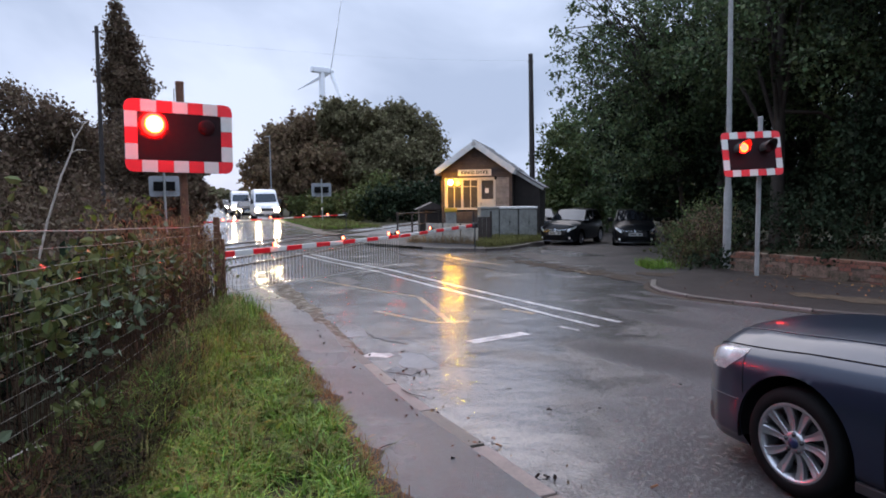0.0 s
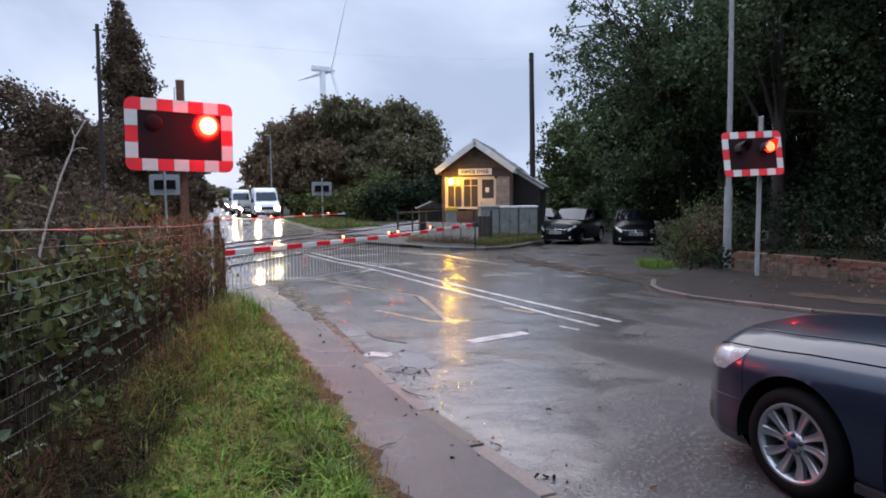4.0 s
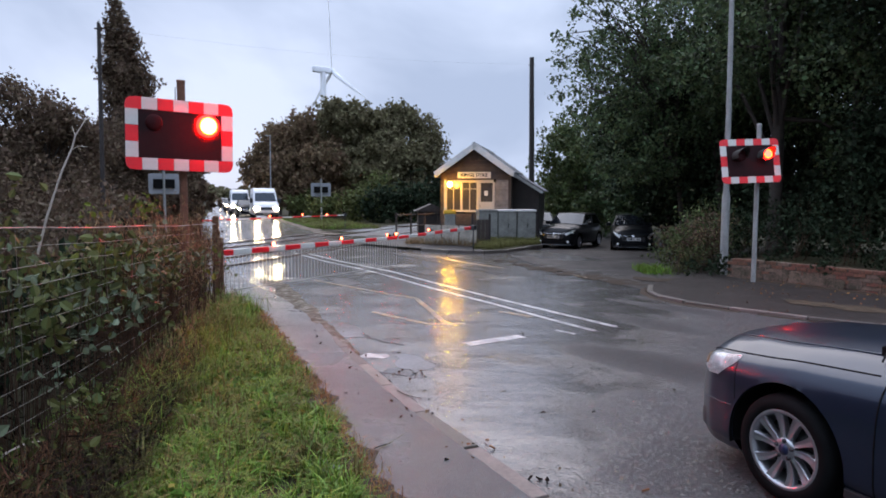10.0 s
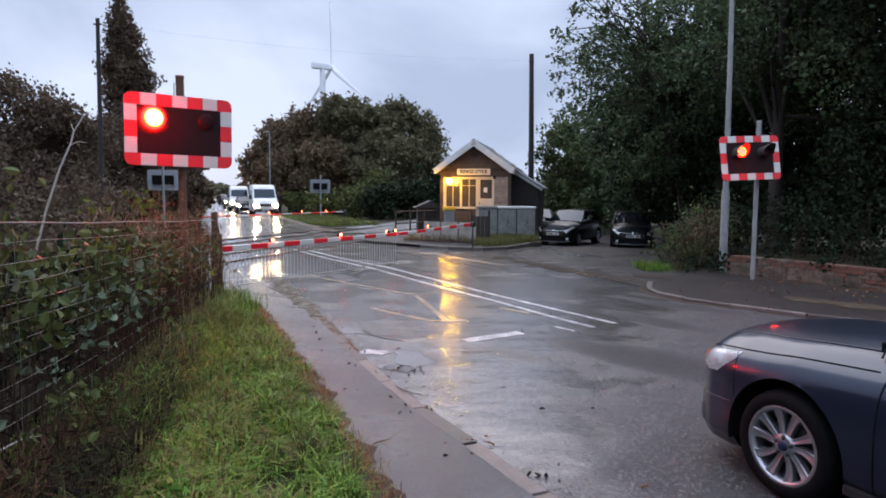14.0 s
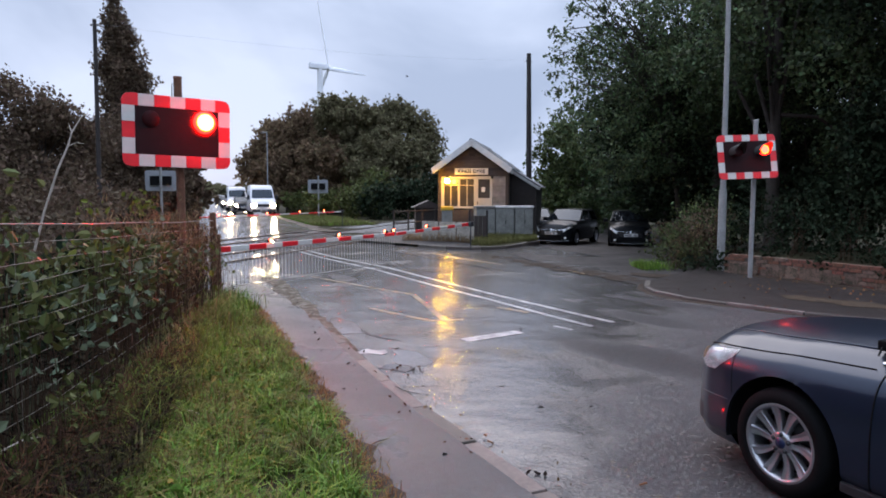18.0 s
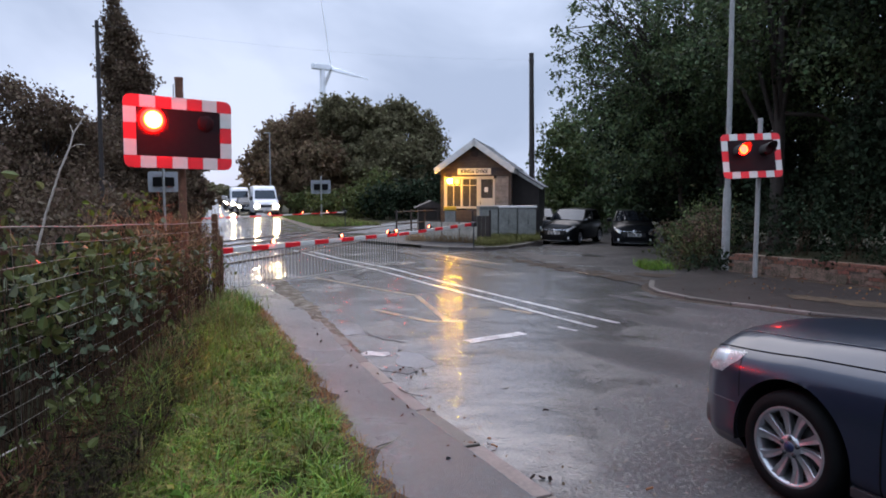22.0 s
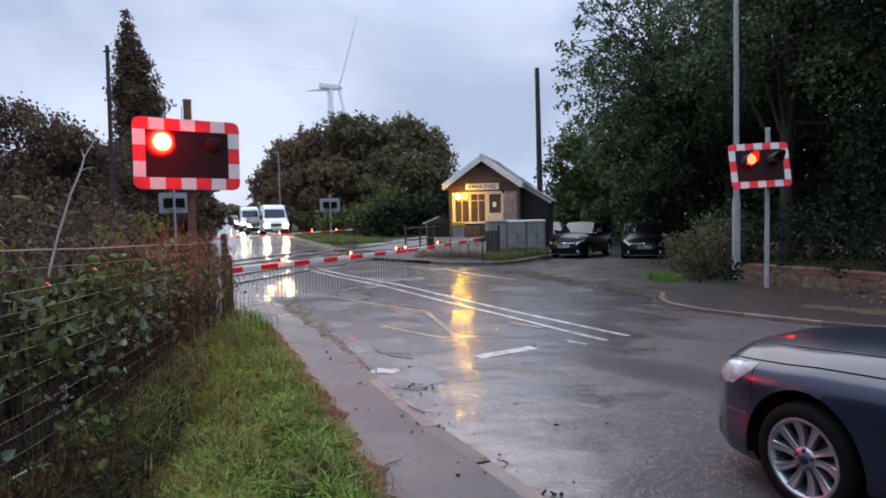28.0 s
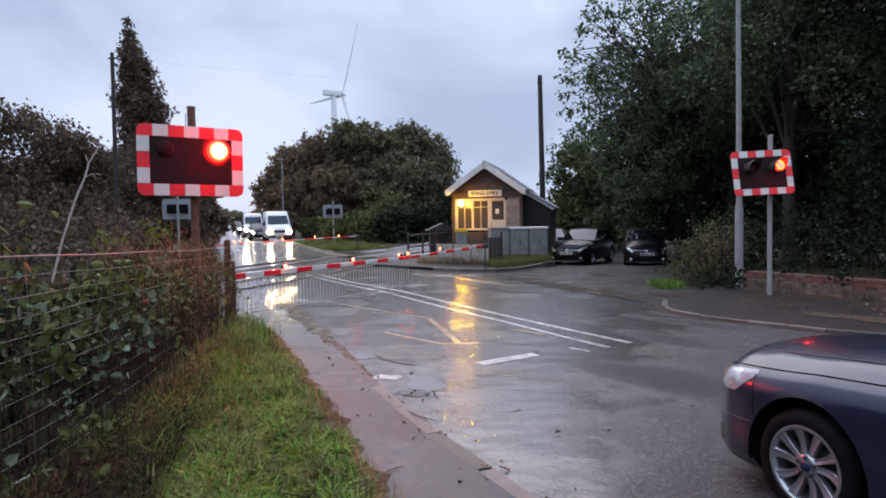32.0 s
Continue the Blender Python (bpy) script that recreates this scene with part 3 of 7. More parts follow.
def ground_z(x, y):
    z = -0.05
    z -= 0.33 * min(1, max(0, (y - 20.5) / 8)) * min(1, max(0, (x - 2.6) / 1.6)) * min(1, max(0, (40 - y) / 5))   # forecourt falls away
    if y < 12.5:
        g = between(GRASS_L, max(-60, min(12, y)))
        z += 0.16 * min(1, max(0, (g + 0.25 - x) / 1.6))                                # verge
    if y < 17 and x > 4:
        w = between(sorted(WALL_R, key=lambda p: p[1]), min(15.0, max(6.2, y)))
        z += 0.45 * min(1, max(0, (x - w - 0.25) / 0.6))                                # ground behind the wall
    return z


# ---------------------------------------------------------------- ground and ways
def build_ground():
    xs = [-3000, -1200, -500, -200, -100, -60, -40, -30, -22, -16, -12] + [-9 + 0.6 * i for i in range(38)] + [14.5, 16, 19, 23, 30, 45, 70, 120, 300, 900, 3000]
    ys = [-600, -150, -40, -15, -8] + [-5 + 0.7 * i for i in range(52)] + [33, 36, 40, 46, 54, 70, 100, 160, 300, 700, 1500, 3500]
    g = Mesh().grid([[(x, y, ground_z(x, y)) for x in xs] for y in ys])
    solid("ground", g, SOIL, "flat turf and bare soil stretching to the horizon", "ground", kind="structure")


def ribbon(left, right, z, steps):
    return [[(a[0] + (b[0] - a[0]) * k / steps, a[1] + (b[1] - a[1]) * k / steps, z) for k in range(steps + 1)] for a, b in zip(left, right)]


def build_road():
    right = [(46.0, -54.0), (16.0, 3.2), (12.5, 6.2), (10.5, 9.0), (9.0, 11.0), (8.0, 12.5), (7.2, 13.2), (6.0, 14.5), (5.4, 15.5), (5.2, 17.0), (4.8, 20.0), (3.2, 23.6),
             (-5.46, 31.7), (-9.8, 44.0), (-32.6, 108.0), (-119.0, 355.0)]
    r = Mesh().grid(ribbon(KERB_L, right, 0.0, 8))
    solid("road", r, ASPHALT, "wet dark asphalt road with a sheen of rainwater", "road", kind="structure")
    f = Mesh()
    rows = []
    for y, a, b in ((13.2, 4.15, 6.3), (15, 3.6, 6.5), (17, 3.0, 7.2), (19, 2.5, 8.0), (21, 2.2, 8.8), (23.5, 3.0, 9.6), (26, 3.9, 10.2), (29, 4.2, 10.6), (33, 4.4, 10.6), (38, 4.4, 10.6)):
        rows.append([(a + (b - a) * k / 6, y, 0.006 + min(0, ground_z(a + (b - a) * k / 6, y) + 0.05)) for k in range(7)])
    f.grid(rows)
    solid("forecourt", f, FORECOURT, "rough dark wet forecourt of broken asphalt", "forecourt", kind="structure")


    pl = thing("forecourt_puddle", pose(0, 0, 0), "small bright puddles lying in the broken forecourt edge", "puddle", kind="structure")
    for cx, cy, a, b, tn in ((3.05, 18.0, 0.34, 0.16, 10), (3.65, 16.9, 0.42, 0.15, -20), (4.1, 15.9, 0.3, 0.13, -25), (2.0, 19.6, 0.25, 0.12, 5)):
        rows = []
        for r in (0.0, 0.6, 1.0):
            rows.append([tuple(pose(cx, cy, 0.016 - 0.003 * r, 0, 0, tn) @ Vector((r * a * math.cos(q) * (1 + 0.2 * math.sin(3 * q + cx)), r * b * math.sin(q) * (1 + 0.2 * math.sin(2 * q + cy)), 0))) for q in [2 * math.pi * k / 22 for k in range(23)]])
        part("water", Mesh().grid(rows), PUDDLE, pl)
    sl = thing("broken_edge", pose(0, 0, 0), "brown grit and crumbled asphalt between road and forecourt", "grit", kind="structure")
    for i in range(90):
        u = rng.uniform()
        x, y = 1.6 + 2.7 * u + rng.normal() * 0.16, 19.6 - 5.6 * u + rng.normal() * 0.22
        q = rng.uniform(0.05, 0.2)
        n = 9
        part("grit_patch", Mesh().add([(x, y, 0.03 * q + 0.012)] + [(x + q * 1.3 * math.cos(6.283 * k / n) * rng.uniform(0.5, 1.2), y + q * math.sin(6.283 * k / n) * rng.uniform(0.5, 1.2), 0.009) for k in range(n)], [(0, k + 1, (k + 1) % n + 1) for k in range(n)]), GRIT, sl)


def build_footways():
    p = thing("pavement", pose(0, 0, 0), "damp brownish asphalt footway edged with flush kerb stones", "pavement", kind="structure")
    kl = [(between(KERB_L, y), y) for y in (-60, -30, -12, -4, -1, 1, 2.5, 4, 5, 6, 7, 8.2, 9.2, 10.2, 11.2, 12, 13.2, 14.6, 16.5, 19)]
    gl = [(between(GRASS_L, min(y, 12)) - 0.3 - max(0, y - 12) * 0.6, y) for _, y in kl]
    m = Mesh().grid([[(*a, 0.03), ((a[0] + b[0]) / 2 - 0.05, a[1], 0.03), (b[0] - (0.14 if b[1] < 8.5 else -0.03), b[1], 0.012)] for a, b in zip(gl, kl)])
    m.grid([[(b[0] - (0.14 if b[1] < 8.5 else -0.03), b[1], 0.012), (b[0] - (0.14 if b[1] < 8.5 else -0.03), b[1], -0.05)] for a, b in zip(gl, kl)])
    part("surface", m, OLD_ASPHALT, p)
    rows = []
    for i in range(120):
        y = 0.5 + i * 0.095
        x, j = between(GRASS_L, y), 0.035 * math.sin(i * 0.9) + 0.025 * math.sin(i * 2.3 + 1)
        rows.append([(x - 0.16, y, 0.031), (x - 0.02 + 0.3 * j, y, 0.052 + 0.006 * math.sin(i * 1.7)), (x + 0.05 + 0.8 * j, y, 0.044), (x + 0.1 + 1.4 * j, y, 0.0325)])
    part("earth_edge", Mesh().grid(rows), GRIT, p, "bare brown earth between grass and footway")
    stone = Mesh().box((0, 0, 0), (0.13, 0.89, 0.14), bevel=0.012).data("kerb_stone", KERB)
    y = -9.3
    while y < 8.3:
        x0, x1 = between(KERB_L, y), between(KERB_L, y + 0.85)
        part("kerb_stone", stone, KERB, p, at=pose((x0 + x1) / 2 - 0.07, y + 0.42, -0.057 + rng.uniform(-0.004, 0.003), 0, 0, math.degrees(math.atan2(x0 - x1, 0.85))))
        y += 0.83
    q = thing("far_pavement", pose(0, 0, 0), "dark damp asphalt footway with a raised concrete kerb", "pavement", kind="structure")
    k, w = KERB_R, [(16.0, 5.6), (12.0, 7.6), (8.5, 11.7), (8.1, 12.5), (7.65, 13.3), (7.2, 14.1), (6.85, 14.8), (6.6, 15.2), (6.1, 15.7)]
    part("surface", Mesh().grid([[(a[0] + (b[0] - a[0]) * j / 4, a[1] + (b[1] - a[1]) * j / 4, 0.05 + 0.01 * j + 0.006 * math.sin(3.1 * j + a[0] * 5)) for j in range(5)] for a, b in zip(k, w)]), FOOTPATH, q)
    for a, b in zip(k[:-1], k[1:]):
        d = Vector((b[0] - a[0], b[1] - a[1]))
        n = max(1, round(d.length / 0.9))
        s = Mesh().box((0, 0, 0), (d.length / n - 0.008, 0.11, 0.22), bevel=0.02).data("kerb_stone", KERB)
        for i in range(n):
            t = (i + 0.5) / n
            part("kerb_stone", s, KERB, q, at=pose(a[0] + d.x * t, a[1] + d.y * t, -0.048 + rng.uniform(-0.006, 0.004), 0, 0, math.degrees(math.atan2(d.y, d.x))))


    # silt and leaf mould gathered at the kerb and under the wall
    for ln, hw, z in (([(4.9, 10.75), (4.2, 11.6), (3.95, 12.3), (3.98, 13.0), (4.3, 13.9)], 0.1, 0.008), ([(12.0, 5.1), (9.0, 7.35), (6.3, 9.4), (4.9, 10.7)], 0.09, 0.008),
                      ([(12.0, 7.5), (8.4, 11.6), (7.95, 12.45), (7.5, 13.25), (7.05, 14.05), (6.6, 14.75)], 0.24, 0.098), ([(11.2, 6.6), (8.0, 9.6), (6.6, 11.0), (6.0, 11.7)], 0.36, 0.082), ([(6.6, 15.3), (5.6, 15.0), (4.9, 14.9), (4.4, 15.4)], 0.34, 0.03)):
        pts = []
        for a, b in zip(ln[:-1], ln[1:]):
            for i in range(8):
                pts.append((a[0] + (b[0] - a[0]) * i / 8, a[1] + (b[1] - a[1]) * i / 8))
        rows = []
        for i, p in enumerate(pts):
            a, b = Vector(pts[max(i - 1, 0)]), Vector(pts[min(i + 1, len(pts) - 1)])
            nn = (b - a).normalized().orthogonal()
            w2 = hw * (0.55 + 0.45 * rng.uniform()) * min(1, 0.2 + 0.4 * i, 0.2 + 0.4 * (len(pts) - 1 - i))
            rows.append([(p[0] + nn.x * w2 * s, p[1] + nn.y * w2 * s, z + 0.012 * (1 - abs(s)) * rng.uniform(0.3, 1) - 0.012 * (abs(s) == 1)) for s in (-1, -0.5, 0, 0.5, 1)])
        part("silt", Mesh().grid(rows), LEAF_MOULD if 0.07 < z < 0.09 else GRIT, q)


def stripe(pts, width, z=0.004):
    rows = []
    for i, p in enumerate(pts):
        a, b = Vector(pts[max(i - 1, 0)]), Vector(pts[min(i + 1, len(pts) - 1)])
        n = (b - a).normalized().orthogonal() * width / 2
        rows.append([(p[0] - n.x, p[1] - n.y, z), (p[0] + n.x, p[1] + n.y, z)])
    return Mesh().grid(rows, smooth=False)


def build_markings():
    w = thing("white_road_marking", pose(0, 0, 0), "worn white painted double line and dashes on wet asphalt", "road marking", kind="structure")
    part("line", stripe([(-4.5, 22.1), (-3.02, 19.37), (-1.25, 16.6), (0.24, 13.66), (1.18, 11.9), (2.2, 10.1), (2.54, 9.52)], 0.11), WHITE_LINE, w)
    part("line", stripe([(-4.85, 22.0), (-3.3, 19.1), (-1.6, 16.35), (-0.1, 13.4), (0.85, 11.7), (1.75, 9.95), (2.16, 9.22)], 0.1), WHITE_LINE, w)
    part("dash", stripe([(0.33, 8.32), (0.7, 8.58), (1.1, 8.84)], 0.2), WHITE_LINE, w)
    part("dash", stripe([(1.62, 9.25), (1.84, 8.98)], 0.07), WHITE_LINE, w)
    part("dash", stripe([(0.98, 10.78), (1.2, 10.55), (1.42, 10.3)], 0.12), YELLOW_LINE, w, "worn cream remnant of an older line")
    part("dash", stripe([(3.1, 16.1), (3.5, 15.05)], 0.06, 0.012), YELLOW_LINE, w)
    part("patch", Mesh().add([(-0.97, 7.66, 0.004), (-0.9, 7.58, 0.004), (-0.8, 7.62, 0.004), (-0.66, 7.56, 0.004), (-0.58, 7.66, 0.004), (-0.63, 7.8, 0.004), (-0.74, 7.78, 0.004), (-0.86, 7.84, 0.004)], [tuple(range(8))]), WHITE_LINE, w, "broken remnant of white paint")
    y = thing("yellow_road_marking", pose(0, 0, 0), "faded yellow hatched box marking on wet asphalt", "road marking", kind="structure")
    part("line", stripe([(-1.09, 10.69), (-0.62, 10.15), (-0.14, 9.65)], 0.11), YELLOW_LINE, y)
    part("line", stripe([(-0.14, 9.65), (0.37, 9.7)], 0.1, 0.005), YELLOW_LINE, y)
    part("line", stripe([(0.08, 9.72), (-0.2, 11.0), (-0.44, 12.1)], 0.1, 0.006), YELLOW_LINE, y)
    part("line", stripe([(-0.44, 12.15), (-1.3, 13.05), (-2.83, 14.82)], 0.1), YELLOW_LINE, y)
    part("line", stripe([(-0.19, 20.72), (0.69, 18.9), (1.66, 17.37)], 0.16), YELLOW_LINE, y)
    tr = thing("tar_seam", pose(0, 0, 0), "dark glossy tar seams and cracks in the wet asphalt", "road seam", kind="structure")
    for pts, wd in (([(-1.72, 22.25), (-1.07, 20.76), (-0.28, 19.27), (0.44, 17.83), (0.91, 17.12), (1.53, 15.97)], 0.15), ([(-2.38, 19.52), (-1.85, 18.67), (-1.56, 18.2), (-1.12, 17.18), (-0.51, 16.15), (-0.06, 15.56)], 0.12),
                    ([(-2.86, 17.38), (-2.45, 16.58), (-2.05, 15.85)], 0.14), ([(-2.15, 14.78), (-1.91, 15.29), (-1.71, 16.19), (-1.16, 16.17)], 0.1),
                    ([(-1.05, 8.9), (-0.8, 8.55), (-0.45, 8.25)], 0.035), ([(-1.5, 13.2), (-0.7, 12.6), (-0.2, 12.5)], 0.03),
                    ([(2.2, 19.5), (3.0, 18.4), (3.2, 17.0)], 0.05), ([(-0.40, 6.23), (-0.29, 6.08), (-0.22, 5.95)], 0.02)):
        q = []
        for a, b in zip(pts[:-1], pts[1:]):
            for k in range(6):
                u = k / 6
                q.append((a[0] + (b[0] - a[0]) * u + 0.03 * math.sin(9 * u + a[1] * 7), a[1] + (b[1] - a[1]) * u + 0.03 * math.sin(7 * u + a[0] * 5)))
        part("seam", stripe(q + [pts[-1]], wd, 0.0045), TAR, tr)
    # broken muddy edge
    rows, n = [], 46
    path = [(-3.75, 14.5), (-3.3, 13.6), (-2.8, 12.2), (-2.25, 10.8), (-1.75, 9.5), (-1.3, 8.5), (-1.0, 7.7)]
    for i in range(n):
        t = i / (n - 1)
        y0 = 14.6 - t * 6.9
        x0 = float(np.interp(-y0, [-p[1] for p in path], [p[0] for p in path]))
        wd = (0.4 + 0.07 * math.sin(i * 0.6) + 0.06 * math.sin(i * 1.9) + 0.05 * math.sin(i * 3.7)) * min(1.0, 0.12 + 1.9 * (1 - t))
        rows.append([(x0 + 0.05 + wd * (k / 6 - 0.5), y0, 0.004 + 0.022 * math.sin(math.pi * k / 6) * (0.6 + 0.4 * math.sin(i * 0.8 + k * 1.3))) for k in range(7)])
    solid("muddy_edge", Mesh().grid(rows), MUD, "strip of wet brown mud and broken asphalt at the road edge", "mud", kind="structure")


    pd = []
    for r in (0.0, 0.5, 0.85, 1.0):
        pd.append([(-0.33 + r * 0.22 * math.cos(a) * (1 + 0.22 * math.sin(3 * a + 1) + 0.1 * math.sin(7 * a)), 7.42 + r * 0.36 * math.sin(a) * (1 + 0.2 * math.sin(2 * a) + 0.09 * math.sin(6 * a + 2)) - 0.25 * r * math.cos(a), 0.005 - 0.002 * (r == 1)) for a in [2 * math.pi * k / 28 for k in range(29)]])
    solid("puddle", Mesh().grid(pd), PUDDLE, "smooth shallow puddle beside the kerb", "puddle", kind="structure")
    for cx, cy, a, b, tn in ((-1.3, 9.2, 0.6, 0.2, -66), (-2.1, 14.6, 0.7, 0.3, -64)):
        rows = []
        for r in (0.0, 0.6, 1.0):
            rows.append([tuple(pose(cx, cy, 0.005 - 0.002 * (r == 1), 0, 0, tn) @ Vector((r * a * math.cos(q) * (1 + 0.2 * math.sin(3 * q + cx)), r * b * math.sin(q) * (1 + 0.25 * math.sin(2 * q + cy)), 0))) for q in [2 * math.pi * k / 24 for k in range(25)]])
        solid("puddle", Mesh().grid(rows), PUDDLE, "shallow puddle along the broken road edge", "puddle", kind="structure")
    gr = thing("gully_grate", pose(-0.44, 6.98, 0.0, 0, 0, 62), "dark iron gully grate half choked with leaves", "drain grate")
    part("well", Mesh().box((0, 0, 0.003), (0.2, 0.34, 0.004)), PUDDLE, gr)
    for i in range(8):
        part("bar", Mesh().box((0, -0.14 + i * 0.04, 0.005), (0.17, 0.008, 0.004), bevel=0.002), TAR, gr)


def build_tracks():
    d = Vector((0.31, 0.951, 0))
    n = Vector((d.y, -d.x, 0))
    ang = math.degrees(math.atan2(d.y, d.x))
    for j, base in enumerate(((-4.2, 24.5), (-7.0, 28.4))):
        t = thing("railway_track", pose(base[0], base[1], 0, 0, 0, ang), "rusty running rails set in dark crossing panels and ballast", "railway track", "tracks over the crossing", kind="structure")
        part("rail", Mesh().box((14, 0.7175, 0.012), (120, 0.07, 0.05), bevel=0.01), RAIL, t)
        part("rail", Mesh().box((14, -0.7175, 0.012), (120, 0.07, 0.05), bevel=0.01), RAIL, t)
        for s in (1, -1):
            part("flangeway", Mesh().box((1.0, s * (0.7175 - 0.09), 0.003), (9.5, 0.06, 0.012)), RUBBER, t)
        sl = Mesh().box((0, 0, 0), (0.25, 2.5, 0.1), bevel=0.02).data("sleeper", CONCRETE)
        for i in range(50):
            part("sleeper", sl, CONCRETE, t, at=pose(8.2 + i * 0.65, 0, -0.06))
    rows = [[tuple(Vector((-5.6, 26.5, 0)) + d * u + n * v + Vector((0, 0, -0.035 + (0.02 if abs(v) < 3 else -0.06)))) for v in (-4.2, -3, 0, 3, 4.2)] for u in (5.5, 20, 40, 80, 140)]
    solid("ballast", Mesh().grid(rows), BALLAST, "bed of grey railway ballast running off behind the signal box", "ballast", kind="structure")


# ---------------------------------------------------------------- crossing equipment
def wig_wag(at, w=1.48, h=1.0, post_top=0.28, post_down=3.0, post_mat=GREY_PAINT, label="", x_post=0.0, back=False, glowing=None, core=0.12, visors=True, post_r=0.057, e=0.168, hood_long=0.2, ring=0.158, lx=0.365, lz=0.16, out=0.0):
    """Twin red flashing lights on a chequered board; the board's centre is the origin, it faces -y."""
    t = thing("crossing_signal", at, label, "crossing signal", "crossing signals")
    up = at.to_3x3().inverted() @ Vector((0, 0, 1))       # the post stands plumb, however the board is tilted
    mid = Vector((x_post, 0.16, 0))
    top = mid + up * (h / 2 + post_top)
    part("post", Mesh().tube([mid - up * post_down, top], post_r, 14), post_mat, t)
    part("cap", Mesh().lathe([(post_r + 0.005, -0.02), (post_r + 0.005, 0.012), (0.0, 0.02)], 14, Matrix.Translation(top)), post_mat, t)
    part("backing_board", Mesh().prism(rounded(w, h, 0.11), -0.012, 0.012, FLAT), STEEL if back else BLACK, t)
    b = Mesh().prism(rounded(w - 2 * e - 0.006, h - 2 * e - 0.006, 0.02), 0.0, 0.016, FLAT @ pose(0, 0, 0.004))
    part("black_panel", b, PANEL, t, "matt black centre panel tinted red for lamp glow")
    # chequered edge: red and white blocks round the border
    nx, ny = 7, 5
    for i in range(nx):
        for top in (1, -1):
            xw = w / nx
            blk = Mesh().box((0, 0, 0), (xw - 0.003, 0.012, e - 0.003), bevel=0.004)
            if i not in (0, nx - 1):
                part("chequer", blk, WHITE if i % 2 else RED, t, at=pose(-w / 2 + xw * (i + 0.5), -0.019, top * (h / 2 - e / 2)))
    for i in range(1, ny - 1):
        for side in (1, -1):
            zh = (h - 2 * e) / (ny - 2)
            part("chequer", Mesh().box((0, 0, 0), (e - 0.003, 0.012, zh - 0.003), bevel=0.004), WHITE if i % 2 else RED, t, at=pose(side * (w / 2 - e / 2), -0.019, -h / 2 + e + zh * (i - 0.5)))
    for sx in (1, -1):
        for sz in (1, -1):
            c = Mesh().prism([(0, 0)] + [((w / nx) * u, e * v) for u, v in ((1, 0), (1, 0.35), (0.93, 0.7), (0.75, 0.93), (0.4, 1), (0, 1))], -0.006, 0.006, FLAT @ Matrix.Diagonal((sx, sz, 1, 1)))
            part("chequer", c, RED, t, at=pose(sx * (w / 2 - w / nx), -0.019, sz * (h / 2 - e)))
    part("housing", Mesh().box((0, 0.085, 0), (w * 0.7, 0.13, h * 0.45), bevel=0.02), BLACK, t)
    for z in (0.3, -0.3):
        part("bracket", Mesh().box((x_post, 0.115, z), (0.2, 0.16, 0.05), bevel=0.008), STEEL, t)
    lamps = []
    for s in (-1, 1):
        c = pose(s * lx, -0.03 - out, lz, 90)
        part("lens", Mesh().lathe([(0.115, -0.02), (0.115, 0.006), (0.108, 0.012), (0.06, 0.02), (0.0, 0.023)], 28, c), LENS_OFF, t, "unlit dark red lens")
        hood = Mesh()
        n = 20
        rows = []
        for dep, r in ((0.0, ring + 0.012), (hood_long * 0.5, ring + 0.014), (hood_long, ring + 0.012)):
            row = []
            for k in range(n + 1):
                a = radians(-35 + 250 * k / n)
                row.append((r * math.cos(a), -0.02 - dep * (0.6 + 0.4 * max(0, math.sin(a))), r * math.sin(a)))
            rows.append(row)
        hood.grid(rows)
        if visors:
            part("visor", hood, VISOR, t, at=pose(s * lx, 0, lz))
    lamp = Mesh()
    lamp.lathe([(core, 0.035), (core * 0.8, 0.05), (core * 0.5, 0.06), (0.0, 0.068)], 28, pose(0, 0, 0, 90), 0)
    lamp.lathe([(core + 0.014, 0.03), (core, 0.035)], 28, pose(0, 0, 0, 90), 2)
    lamp.lathe([(ring + 0.004, -0.02), (ring, 0.012), (core + 0.014, 0.03)], 28, pose(0, 0, 0, 90), 1)
    if not back:
        ob = part("lit_lamp", lamp, (glowing or LAMP_RED, LAMP_RIM, LAMP_FRINGE), t, "glowing red lamp", at=pose(-lx, -0.056 - out, lz))
        lamps.append((ob, lx, -0.056 - out, lz))
    return t, lamps


SIGNALS = []


def build_signals():
    t, l = wig_wag(pose(-3.72, 9.65, 2.72, 0, 0.8, 36), post_top=0.3, post_down=2.75, post_mat=RUST, x_post=0.06, visors=False, core=0.115,
                   label="flashing red crossing signal on a rusty post behind the fence")
    SIGNALS.extend(l)
    p = part("wire_hook", Mesh().tube([(-0.03, 0.16, 0.5), (-0.03, 0.16, 0.7), (0.04, 0.16, 0.72)], 0.008, 6), STEEL, t)
    t, l = wig_wag(pose(6.37, 13.85, 2.62, -9, -2.2, 6), w=1.28, h=0.92, post_top=0.32, post_down=2.68, x_post=0.27, glowing=LAMP_RED_FAR, core=0.08, post_r=0.047, e=0.138, hood_long=0.4, ring=0.105, lx=0.276, lz=0.1, out=0.13,
                   label="flashing red crossing signal on a grey post by a brick wall")
    SIGNALS.extend(l)
    wig_wag(pose(-13.6, 33, 2.45, 0, 0, 205), w=1.4, back=True, post_down=2.5, label="back of a crossing signal, grey boards on a post")
    wig_wag(pose(-8.95, 50, 2.35, 0, 0, 200), back=True, post_down=2.4, label="back of a distant crossing signal by the trees")


